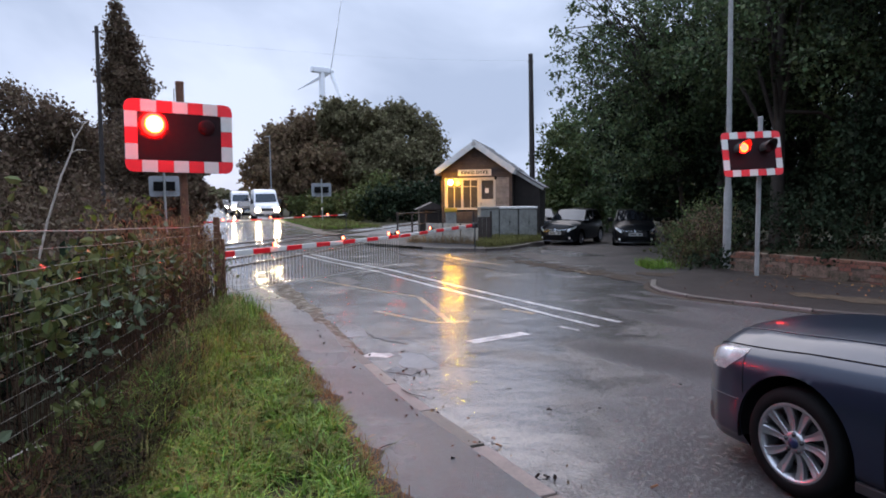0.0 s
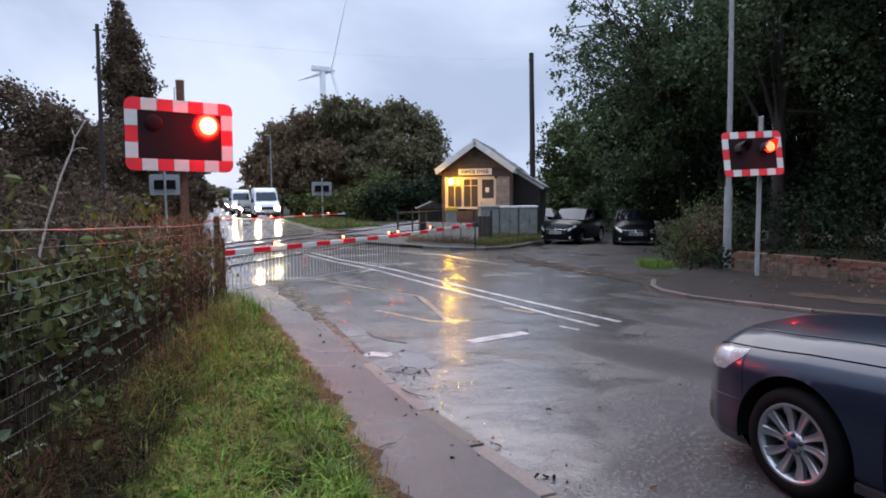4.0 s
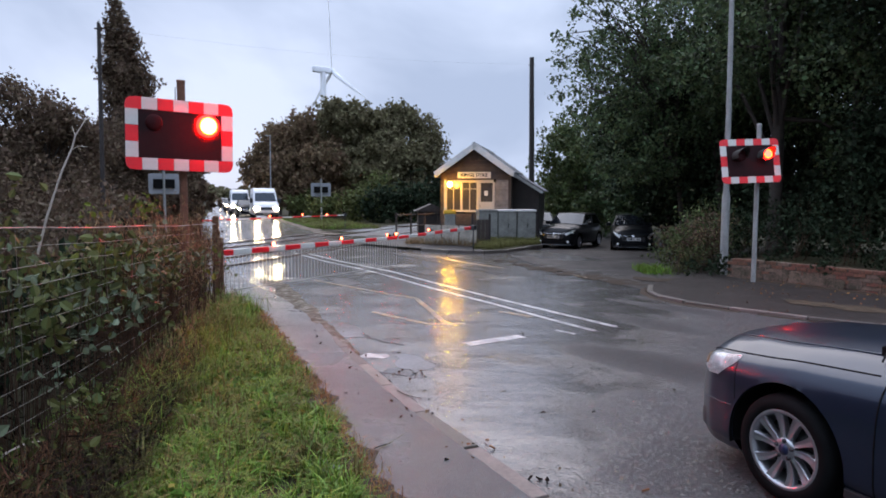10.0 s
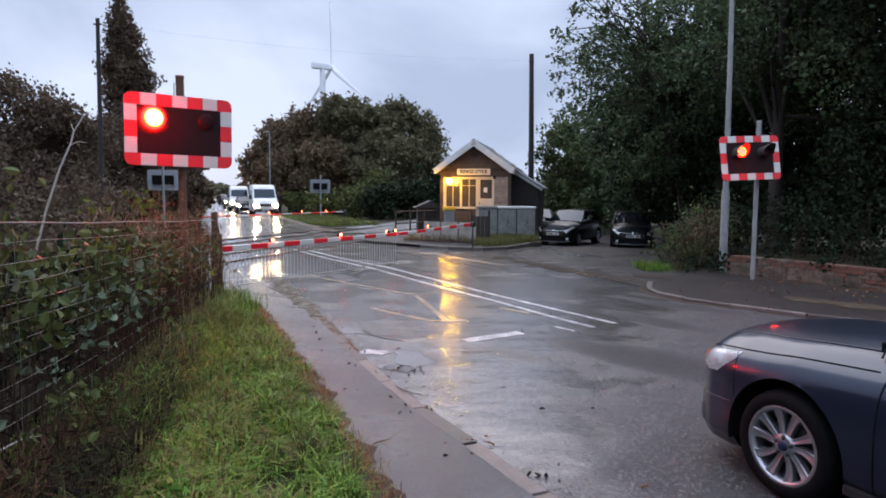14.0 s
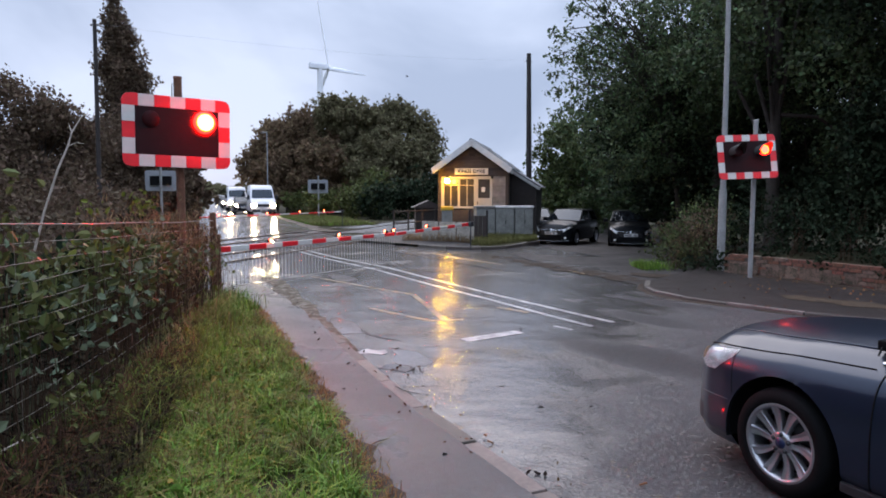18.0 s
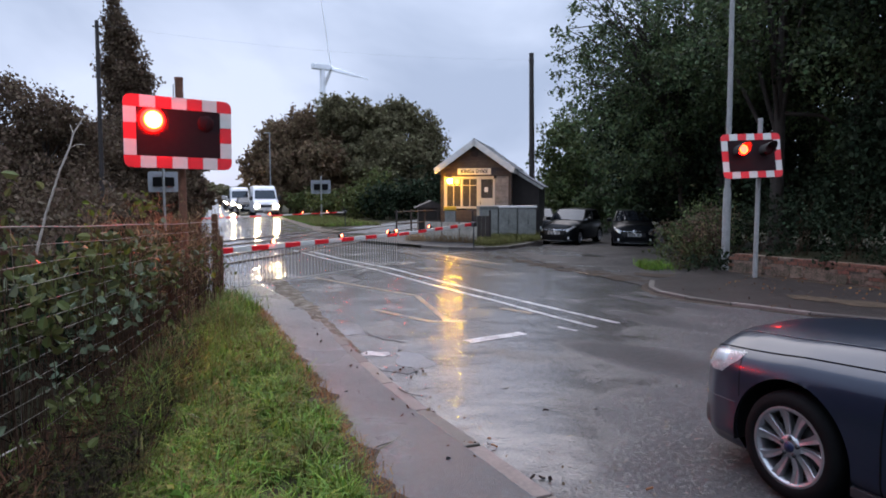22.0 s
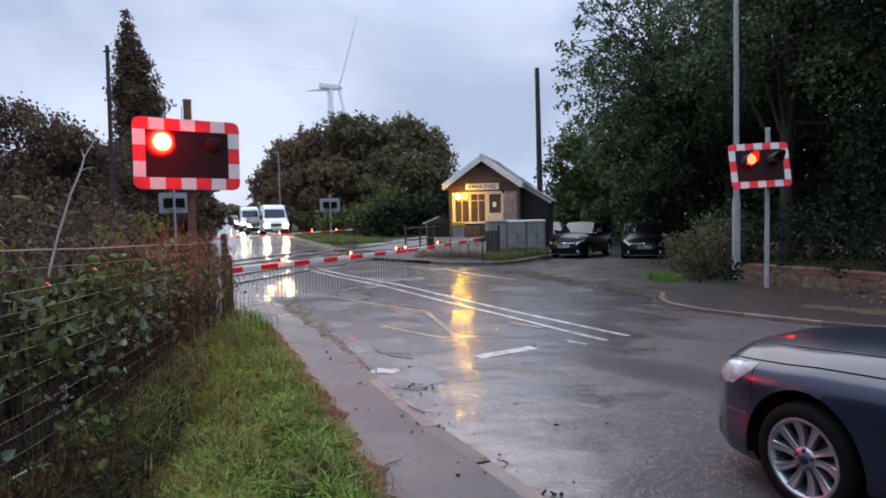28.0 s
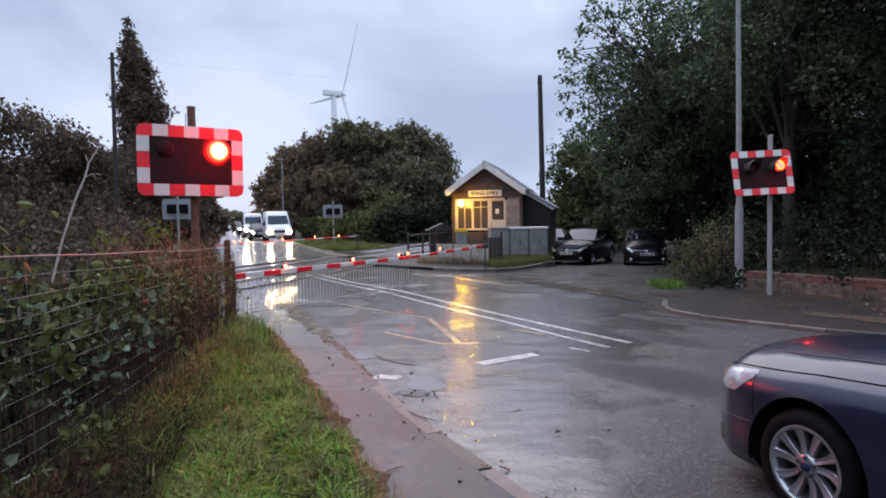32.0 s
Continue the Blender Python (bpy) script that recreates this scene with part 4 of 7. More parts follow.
def boom(name, p0, p1, label, skirt, r=0.075, lamp_at=(), n_stripe=12, split=1.0):
    p0, p1 = Vector(p0), Vector(p1)
    d = p1 - p0
    ln = d.length
    t = thing(name, pose(p0.x, p0.y, p0.z, 0, -math.degrees(math.asin(d.z / ln)), math.degrees(math.atan2(d.y, d.x))), label, "barrier", "barriers")
    for i in range(n_stripe):
        a, b = ln * i / n_stripe, ln * (i + 1) / n_stripe
        rr = r * (1 - 0.25 * (i / n_stripe))
        part("stripe", Mesh().box(((a + b) / 2, 0, 0), (b - a, rr * 0.9, rr * 2), bevel=0.015), RED if i % 2 == 0 else WHITE, t)
    for u in lamp_at:
        lp = part("boom_lamp", Mesh().box((u, 0, r + 0.035), (0.06, 0.06, 0.06), bevel=0.015), BLACK, t)
        part("lens", Mesh().lathe([(0.034, 0), (0.03, 0.02), (0, 0.03)], 12, pose(u, -0.045, r + 0.05, 90)), BOOM_LAMP, lp, "lit red lens")
    if skirt:
        part("skirt_rail", Mesh().box((ln / 2 - 0.05, 0, -0.72), (ln - 0.1, 0.018, 0.02), bevel=0.005), SKIRT, t)
        bar = Mesh().tube([(0, 0, -0.70), (0, 0, -r)], 0.0058, 6).data("skirt_bar", SKIRT)
        n = int(ln / 0.105)
        for i in range(n):
            part("skirt_bar", bar, SKIRT, t, at=pose(0.08 + i * ln / n, 0, 0))
    return t


def build_barriers():
    a, b = Vector((-4.15, 12.15, 0.81)), Vector((-1.15, 17.45, 0.795))
    boom("crossing_barrier", a, b, "lowered red and white striped barrier boom with a hanging mesh skirt", True, lamp_at=(1.5, 3.7, 5.98), n_stripe=13, r=0.054)
    c, e = Vector((0.95, 21.35, 0.875)), Vector((-1.1, 17.6, 0.79))
    boom("crossing_barrier", c, e, "lowered striped barrier boom meeting its twin in mid road", False, lamp_at=(2.6, 4.75), n_stripe=9, r=0.05)
    boom("crossing_barrier", (-9.75, 26.95, 0.86), (-5.2, 36.2, 0.86), "lowered barrier boom on the far side of the crossing", False, lamp_at=(1.2, 4.2, 6.6, 8.6), n_stripe=14, r=0.032)
    for x, y, z in ((1.05, 21.55, 61), (-5.2, 36.25, 61), (-9.75, 26.95, 61)):
        m = thing("barrier_machine", pose(x, y, 0, 0, 0, z), "small dark barrier pivot on a steel pedestal", "barrier machine", "barrier pivots")
        part("pedestal", Mesh().box((0, 0, 0.42), (0.035, 0.04, 0.84), bevel=0.01), DARK_METAL, m)
        part("pivot", Mesh().box((-0.02, 0, 0.87), (0.2, 0.16, 0.16), bevel=0.03), DARK_METAL, m)
    n = thing("barrier_machine", pose(-4.6, 11.6, 0, 0, 0, 61), "dark barrier drive cabinet hidden behind the fence post", "barrier machine")
    part("body", Mesh().box((-0.1, 0.1, 0.5), (0.5, 0.45, 1.0), bevel=0.03), BLACK, n)
    part("arm", Mesh().box((0.3, 0.1, 0.83), (0.5, 0.1, 0.16), bevel=0.02), BLACK, n)


# ---------------------------------------------------------------- signal box and its yard
def text_mesh(s, size, depth=0.006):
    cu = bpy.data.curves.new("lettering", 'FONT')
    cu.body, cu.size, cu.extrude, cu.align_x, cu.align_y = s, size, depth, 'CENTER', 'CENTER'
    cu.offset = size * 0.03
    ob = bpy.data.objects.new("lettering", cu)
    me = bpy.data.meshes.new_from_object(ob)
    bpy.data.objects.remove(ob)
    return me


def build_signal_box():
    # local x along the gable front, y back along the ridge, origin on the ground at the front wall's middle
    W, LEN, E, A = 2.95, 6.0, 3.1, 4.15
    t = thing("signal_box", pose(1.435, 28.5, -0.1, 0, 0, -11.5), "small timber railway signal box with white bargeboards", "signal box")
    # front wall with openings, built of boards
    for i in range(26):
        z = 0.12 + i * 0.15
        if z < E:
            spans = [(-W / 2, W / 2)]
            if 1.3 < z < 2.74:
                spans = [(-W / 2, -1.31), (0.87, W / 2)]
            elif z < 1.3:
                spans = [(-W / 2, 0.17), (0.87, W / 2)]
        else:
            hw = W / 2 * (A - z - 0.1) / (A - E)
            spans = [(-hw, hw)] if hw > 0.1 else []
        for a, b in spans:
            part("weatherboard", Mesh().box(((a + b) / 2, -0.02, z), (b - a, 0.03, 0.158), pose(0, -0.02, z, -9) @ pose(0, 0.02, -z), bevel=0.005), WEATHERED if a > 0.5 and z < 2.75 else BROWN_BOARD, t)
    part("wall", Mesh().box((W / 2 - 0.04, LEN / 2, E / 2), (0.08, LEN, E)), DARK_WOOD, t)
    part("wall", Mesh().box((-W / 2 + 0.04, LEN / 2, E / 2), (0.08, LEN, E)), DARK_WOOD, t)
    part("wall", Mesh().prism([(-W / 2, 0), (W / 2, 0), (W / 2, E), (0, A), (-W / 2, E)], -0.04, 0.04, pose(0, LEN, 0) @ FLAT), DARK_WOOD, t)
    part("wall", Mesh().prism([(-W / 2, E), (W / 2, E), (0, A)], -0.02, 0.02, pose(0, 0.03, 0) @ FLAT), DARK_WOOD, t)
    for i in range(20):
        part("weatherboard", Mesh().box((W / 2 + 0.012, LEN / 2, 0.1 + i * 0.15), (0.03, LEN, 0.16), bevel=0.006), DARK_WOOD, t)
    part("floor", Mesh().box((0, LEN / 2, 0.35), (W - 0.1, LEN, 0.1)), DARK_WOOD, t)
    part("corner_post", Mesh().box((W / 2, -0.02, E / 2 - 0.06), (0.1, 0.1, E - 0.12), bevel=0.01), BROWN_BOARD, t)
    # roof of slates on two slopes
    ov, eave = 0.32, 0.2
    sl = math.atan2(A - E, W / 2)
    run = (W / 2 + eave) / math.cos(sl)
    for s in (1, -1):
        rm = pose(0, -ov, A) @ (pose(0, 0, 0, 0, math.degrees(sl), 0) if s > 0 else pose(0, 0, 0, 0, 180 - math.degrees(sl), 0) @ pose(0, 0, 0, 0, 0, 0))
        roof = part("roof", Mesh().box((run / 2, (LEN + 2 * ov) / 2, -0.03 * s), (run, LEN + 2 * ov, 0.04), rm), DARK_WOOD, t)
        n_r, n_c = 9, 12
        slate = Mesh().box((0, 0, 0), (run / n_r * 1.12, (LEN + 2 * ov) / n_c - 0.006, 0.014)).data("slate", SLATE)
        for i in range(n_r):
            for j in range(n_c):
                off = 0.5 * (i % 2)
                yy = (j + 0.5 + off * 0.98) * (LEN + 2 * ov) / n_c
                if yy > LEN + 2 * ov:
                    continue
                part("slate", slate, SLATE, roof, at=rm @ pose((i + 0.5) * run / n_r, yy, s * (0.045 + rng.uniform(0, 0.02)), 0, -2.2 * s, rng.uniform(-1, 1)))
        # bargeboard and gutter
        part("bargeboard", Mesh().box((run / 2, 0, -0.05 * s), (run + 0.06, 0.045, 0.24), rm, bevel=0.01), WHITE_WOOD, t)
        ex = s * (W / 2 + eave)
        ez = A - (W / 2 + eave) * math.tan(sl)
        part("fascia", Mesh().box((ex, LEN / 2, ez - 0.07), (0.04, LEN + 2 * ov, 0.2), bevel=0.008), WHITE_WOOD, t)
    lw, lz = 1.17, 3.02
    lm = pose(W / 2 + 0.1, 0.95, lz, 0, math.degrees(math.atan(0.62)), 0)
    lean = part("lean_to_roof", Mesh().box((lw * 0.62, LEN / 2 - 0.6, 0), (lw * 1.3, LEN - 1.0, 0.05), lm), SLATE, t)
    part("verge_board", Mesh().box((lw * 0.62, 0, -0.06), (lw * 1.3 + 0.04, 0.04, 0.17), lm, bevel=0.01), WHITE_WOOD, lean)
    part("lean_to_wall", Mesh().prism([(0, 0), (lw, 0), (lw, lz - lw * 0.62 - 0.05), (0, lz - 0.06)], -0.03, 0.03, pose(W / 2, 1.1, 0) @ FLAT), DARK_WOOD, t)
    part("lean_to_wall", Mesh().box((W / 2 + lw - 0.03, LEN / 2 + 0.5, 1.1), (0.06, LEN - 1.2, 2.2)), DARK_WOOD, t)
    part("ridge_tile", Mesh().tube([(0, -ov - 0.02, A + 0.02), (0, LEN + ov, A + 0.02)], 0.08, 10), SLATE, t)
    # glazed front: frame, panes, door
    w = part("window", Mesh().box((-0.68, 0.0, 1.36), (1.55, 0.1, 0.09), bevel=0.01), CREAM, t, "cream framed sliding window")
    for x, wd in ((-1.42, 0.12), (-0.72, 0.09), (-0.02, 0.1)):
        part("mullion", Mesh().box((x, 0.0, 1.99), (wd, 0.09, 1.3), bevel=0.01), CREAM, w)
    part("head", Mesh().box((-0.68, 0.0, 2.62), (1.55, 0.09, 0.1), bevel=0.01), CREAM, w)
    for x in (-1.07, -0.37):
        part("pane", Mesh().box((x, 0.03, 2.0), (0.62, 0.012, 1.2)), PANE, w)
        part("glazing_bar", Mesh().box((x, 0.015, 2.0), (0.03, 0.03, 1.2)), CREAM, w)
        part("glazing_bar", Mesh().box((x, 0.012, 2.3), (0.62, 0.026, 0.025)), CREAM, w)
    d = part("door", Mesh().box((0.36, 0.0, 1.45), (0.68, 0.06, 0.62), bevel=0.008), CREAM, t, "cream half-glazed door")
    part("lower_panel", Mesh().box((0.36, 0.0, 0.72), (0.68, 0.06, 0.82), bevel=0.008), CREAM, d)
    for x in (0.06, 0.66):
        part("stile", Mesh().box((x, 0.0, 2.22), (0.1, 0.06, 0.92), bevel=0.008), CREAM, d)
    part("top_rail", Mesh().box((0.36, -0.003, 2.62), (0.68, 0.06, 0.13), bevel=0.008), CREAM, d)
    part("pane", Mesh().box((0.36, 0.01, 2.16), (0.5, 0.012, 0.82)), PANE, d)
    part("notice", Mesh().box((0.33, 0.0, 2.12), (0.15, 0.006, 0.2)), LITTER, d, "white paper notice in the glass")
    part("handle", Mesh().tube([(0.09, -0.05, 1.5), (0.09, -0.05, 1.62)], 0.012, 8), BLACK, d)
    w.matrix_basis = d.matrix_basis = pose(0.15, 0, 0)
    part("transom", Mesh().box((0.0, -0.035, 2.71), (W - 0.1, 0.05, 0.06)), BROWN_BOARD, t)
    bd = part("name_board", Mesh().box((-0.17, -0.1, 2.88), (1.42, 0.03, 0.26), bevel=0.008), WHITE, t, "white board with black lettering")
    bd.matrix_basis = pose(0.15, 0, 0)
    me = text_mesh("KINGS DYKE", 0.205)
    me.materials.append(BLACK)
    part("lettering", me, BLACK, bd, at=pose(-0.17, -0.118, 2.88, 90))
    part("vent", Mesh().box((0.0, -0.06, 3.62), (0.3, 0.04, 0.22), bevel=0.01), DARK_WOOD, t)
    part("spotlight", Mesh().tube([(0.86, -0.05, 2.66), (0.86, -0.16, 2.62)], 0.05, 10), BLACK, t)
    part("downpipe", Mesh().tube([(W / 2 + 0.07, -0.06, 3.0), (W / 2 + 0.07, -0.06, 0.1)], 0.04, 8), BROWN_BOARD, t)
    # steps up to the door
    part("step", Mesh().box((0.36, -0.5, 0.1), (0.9, 0.9, 0.2), bevel=0.015), CONCRETE, t)
    l = thing("wall_lamp", pose(0.365, 27.9, 2.375), "yellow lamp glowing on a bracket at the corner", "lamp")
    part("bulb", Mesh().lathe([(0.0, -0.12), (0.085, -0.09), (0.12, 0.0), (0.085, 0.09), (0.0, 0.12)], 20), AMBER, l)
    part("bracket", Mesh().tube([(0, 0.0, 0.12), (0, 0.1, 0.2), (0.04, 0.86, 0.2)], 0.016, 8), BLACK, l)
    part("shade", Mesh().lathe([(0.15, 0.10), (0.08, 0.15), (0.0, 0.16)], 16), BLACK, l)


def build_yard():
    # grass island in front of the box
    front = [(-3.0, 25.3), (-0.66, 23.0), (0.3, 22.25), (1.41, 21.95), (2.2, 22.4), (2.9, 23.5), (3.6, 25.2), (4.0, 26.6), (4.1, 28.2)]
    back = [(-3.0, 27.5), (-1.0, 26.5), (0.2, 26.3), (1.2, 26.2), (1.9, 26.2), (2.6, 26.4), (3.2, 26.8), (3.7, 27.4), (3.8, 28.4)]
    sheet = lambda f, b: Mesh().grid([[(p[0] + (q[0] - p[0]) * k / 4, p[1] + (q[1] - p[1]) * k / 4, 0.09 + 0.05 * k) for k in range(5)] for p, q in zip(f, b)])
    solid("island_paving", sheet(front[:4], back[:4]), FORECOURT, "wet worn paving in front of the slatted panels", "paving", kind="structure")
    solid("grass_island", sheet(front[3:], back[3:]), SOIL, "grassy strip in front of the grey cabinets", "verge", kind="structure")
    k = thing("island_kerb", pose(0, 0, 0), "row of worn kerb stones round the grass strip", "kerb", kind="structure")
    for a, b in zip(front[1:-1], front[2:]):
        d = Vector((b[0] - a[0], b[1] - a[1]))
        q = max(1, round(d.length / 0.9))
        s = Mesh().box((0, 0, 0), (d.length / q - 0.01, 0.12, 0.2), bevel=0.02).data("kerb_stone", KERB)
        for i in range(q):
            u = (i + 0.5) / q
            part("kerb_stone", s, KERB, k, at=pose(a[0] + d.x * u, a[1] + d.y * u, 0.0 - 0.25 * max(0, (u * d.y + a[1] - 24.5) / 4), 0, 0, math.degrees(math.atan2(d.y, d.x))))
    # row of trackside cabinets
    for i, (x, y) in enumerate(((1.78, 25.9), (2.52, 26.0), (3.27, 26.1))):
        c = thing("equipment_cabinet", pose(x, y, 0.0, 0, 0, 8), "grey-green metal trackside cabinet with a flat lid", "cabinet", "row of trackside cabinets")
        part("body", Mesh().box((0, 0, 0.68), (0.72, 0.6, 1.24), bevel=0.015), CABINET, c)
        part("lid", Mesh().box((0, 0, 1.34), (0.76, 0.68, 0.08), bevel=0.015), WHITE_WOOD if i else CABINET, c, "pale flat lid")
        for s in (-1, 1):
            part("door", Mesh().box((s * 0.175, -0.31, 0.7), (0.335, 0.02, 1.12), bevel=0.006), CABINET, c)
        part("handle", Mesh().box((0.03, -0.33, 0.75), (0.02, 0.03, 0.14), bevel=0.005), BLACK, c)
        part("plinth", Mesh().box((0, 0, 0.03), (0.74, 0.62, 0.1), bevel=0.01), CONCRETE, c)
    # concrete panel fence behind the barrier arm, and a rusty gate panel
    for i in range(3):
        x0, y0 = 0.95 - i * 0.62, 23.4 + i * 0.32
        f = thing("palisade_panel", pose(x0, y0, 0.05, 0, 0, -27), "pale upright slatted panel beside the track", "fence panel", "palisade by the box")
        for j in range(5):
            part("pale", Mesh().box((-0.26 + j * 0.13, 0, 0.4), (0.1275, 0.025, 0.8), bevel=0.004), OLD_CONCRETE, f)
        for z in (0.2, 0.6):
            part("rail", Mesh().box((0, 0.03, z), (0.66, 0.03, 0.05), bevel=0.006), OLD_CONCRETE, f)
    g = thing("gate_panel", pose(1.45, 24.2, 0.05, 0, 0, 12), "short brown rusty gate between cabinet and barrier", "gate")
    for j in range(4):
        part("board", Mesh().box((-0.24 + j * 0.16, 0, 0.5), (0.15, 0.02, 1.0), bevel=0.005), BROWN_BOARD, g)
    for x in (-0.33, 0.33):
        part("post", Mesh().box((x, 0.02, 0.6), (0.07, 0.07, 1.2), bevel=0.01), DARK_WOOD, g)
    b = thing("control_cabinet", pose(0.35, 26.6, 0.1, 0, 0, 0), "pale control cabinet with a yellow top under the lamp", "cabinet")
    part("body", Mesh().box((0, 0, 0.55), (0.42, 0.4, 1.1), bevel=0.02), CABINET, b)
    part("top", Mesh().box((0, 0, 1.17), (0.5, 0.46, 0.15), bevel=0.02), mat("yellow_paint", (0.65, 0.4, 0.03), 0.5, scale=8, amount=0.2), b, "yellow top")
    h = thing("lineside_hut", pose(-0.55, 34.5, -0.05, 0, 0, 5), "low dark trackside hut with a pitched roof", "hut")
    part("body", Mesh().box((0, 0, 0.6), (1.3, 1.4, 1.2), bevel=0.02), DARK_WOOD, h)
    part("roof", Mesh().prism([(-0.85, 1.18), (0.85, 1.18), (0, 1.55)], -0.9, 0.9, FLAT), BROWN_BOARD, h)
    r = thing("handrail", pose(-0.6, 27.0, 0), "brown post and rail fence by the track", "fence")
    for i in range(5):
        part("post", Mesh().box((-0.2 + i * 0.55 - 1.0, i * 0.9, 0.6), (0.07, 0.07, 1.2), bevel=0.01), BROWN_BOARD, r)
    for z in (0.65, 1.12):
        part("rail", Mesh().tube([(-1.2, 0, z), (1.0, 3.6, z)], 0.025, 8), BROWN_BOARD, r)


# ---------------------------------------------------------------- poles and wall
def build_poles():
    a = thing("lamp_post", pose(6.65, 15.6, 0.1, 0, 0, 0), "tall grey tapered street lamp post on the footway", "lamp post")
    part("base_section", Mesh().lathe([(0.09, -0.1), (0.09, 1.75), (0.07, 1.9)], 16), GREY_PAINT, a)
    part("shaft", Mesh().tube([(0, 0, 1.85), (-0.02, 0, 5), (-0.06, 0, 9.0)], [0.064, 0.057, 0.045], 14), GREY_PAINT, a)
    part("door", Mesh().box((0, -0.09, 0.7), (0.1, 0.012, 0.5), bevel=0.005), GREY_PAINT, a)
    part("arm", Mesh().tube([(-0.06, 0, 8.9), (-0.2, -0.4, 9.2), (-0.3, -1.0, 9.3)], 0.04, 10), GREY_PAINT, a)
    part("lantern", Mesh().box((-0.32, -1.2, 9.3), (0.25, 0.6, 0.12), bevel=0.04), GREY_PAINT, a)
    b = thing("telegraph_pole", pose(4.35, 32, -0.3, 0, -0.7, 0), "tall dark wooden telegraph pole behind the signal box", "telegraph pole", "telegraph poles")
    part("pole", Mesh().tube([(0, 0, 0), (0, 0, 8.7)], [0.15, 0.105], 12), DARK_WOOD, b)
    part("insulator", Mesh().tube([(0.12, 0, 8.35), (-0.14, 0, 8.35)], 0.03, 8), BLACK, b)
    c = thing("telegraph_pole", pose(-12.1, 24, -0.05, 0, 0.6, 0), "slim dark wooden telegraph pole among the trees", "telegraph pole", "telegraph poles")
    part("pole", Mesh().tube([(0, 0, 0), (0, 0, 7.95)], [0.085, 0.065], 12), DARK_WOOD, c)
    part("crossarm", Mesh().box((0, 0, 7.75), (0.3, 0.05, 0.05), bevel=0.01), DARK_WOOD, c)
    pts = []
    for i in range(25):
        u = i / 24
        pts.append((-12.02 + u * 16.27, 24 + 8 * u, 7.76 + 0.34 * u - 1.25 * u * (1 - u)))
    solid("overhead_cable", Mesh().tube(pts, 0.002, 5), STEEL, "thin grey telephone cable slung between two poles", "cable")
    for x, y, h in ((-15.2, 60, 7.2),):
        d = thing("street_lamp", pose(x, y, 0), "distant grey street lamp beside the far road", "street lamp")
        part("shaft", Mesh().tube([(0, 0, 0), (0, 0, h)], [0.065, 0.04], 10), STEEL, d)
        part("lantern", Mesh().box((-0.2, 0, h + 0.02), (0.5, 0.2, 0.08), bevel=0.03), GREY_PAINT, d)


def build_wall():
    pts = [(6.62, 15.0), (7.02, 14.35), (7.45, 13.6), (7.9, 12.8), (8.35, 12.0), (9.2, 10.5), (10.5, 8.6)]
    t = thing("brick_wall", pose(0, 0, 0), "low old red brick garden wall, bricks flaking and mossy", "wall", kind="structure")
    core = Mesh()
    L = 0.0
    bricks = {}
    for a, b in zip(pts[:-1], pts[1:]):
        d = Vector((b[0] - a[0], b[1] - a[1]))
        ang = math.degrees(math.atan2(d.y, d.x))
        core.box((d.length / 2, 0, 0.2), (d.length + 0.03, 0.19, 0.48), pose(a[0], a[1], 0.06, 0, 0, ang))
        near = a[0] < 8.5
        if not near:
            core.box((d.length / 2, 0, 0.22), (d.length + 0.03, 0.215, 0.5), pose(a[0], a[1], 0.06, 0, 0, ang), 1)
            continue
        u = 0.05
        while u < d.length - 0.2:
            w = min(rng.uniform(0.25, 0.6), d.length - u)
            if rng.uniform() < 0.6:
                h = rng.uniform(0.16, 0.3)
                z = 0.02 + h / 2 + rng.uniform(0, 0.3 - h + 0.02)
                o = [(-w / 2, -h * 0.3), (-w * 0.3, -h / 2), (w * 0.35, -h * 0.46), (w / 2, -h * 0.1), (w * 0.42, h * 0.4), (w * 0.1, h / 2), (-w * 0.25, h * 0.38), (-w * 0.47, h * 0.45)]
                part("render_patch", Mesh().prism(o, -0.006, 0.006, pose(a[0], a[1], 0.06, 0, 0, ang) @ pose(u + w / 2, -0.118, z, 90)), PALE_BRICK, t)
            u += w
        n = int(d.length / 0.228)
        bl = d.length / n
        st = bricks.setdefault(n, Mesh().box((0, 0, 0), (bl - 0.012, 0.222, 0.066), bevel=0.006))
        me = st.data("brick", BRICK) if not isinstance(st, bpy.types.Mesh) else st
        mp = st.data("brick", PALE_BRICK)
        for r in range(6):
            for i in range(n):
                m = pose(a[0], a[1], 0.06, 0, 0, ang) @ pose((i + 0.5 + 0.5 * (r % 2)) * bl - 0.1 + rng.uniform(-0.006, 0.006), rng.uniform(-0.009, 0.006), 0.042 + r * 0.076 + rng.uniform(-0.003, 0.003), 0, rng.uniform(-0.8, 0.8), rng.uniform(-1.2, 1.2))
                if rng.uniform() < 0.04:
                    continue
                pale = rng.uniform() < (0.85 if r < 4 else 0.15)
                part("brick", mp if pale else me, BRICK, t, at=m)
    part("core", core, (MORTAR, PALE_BRICK), t)


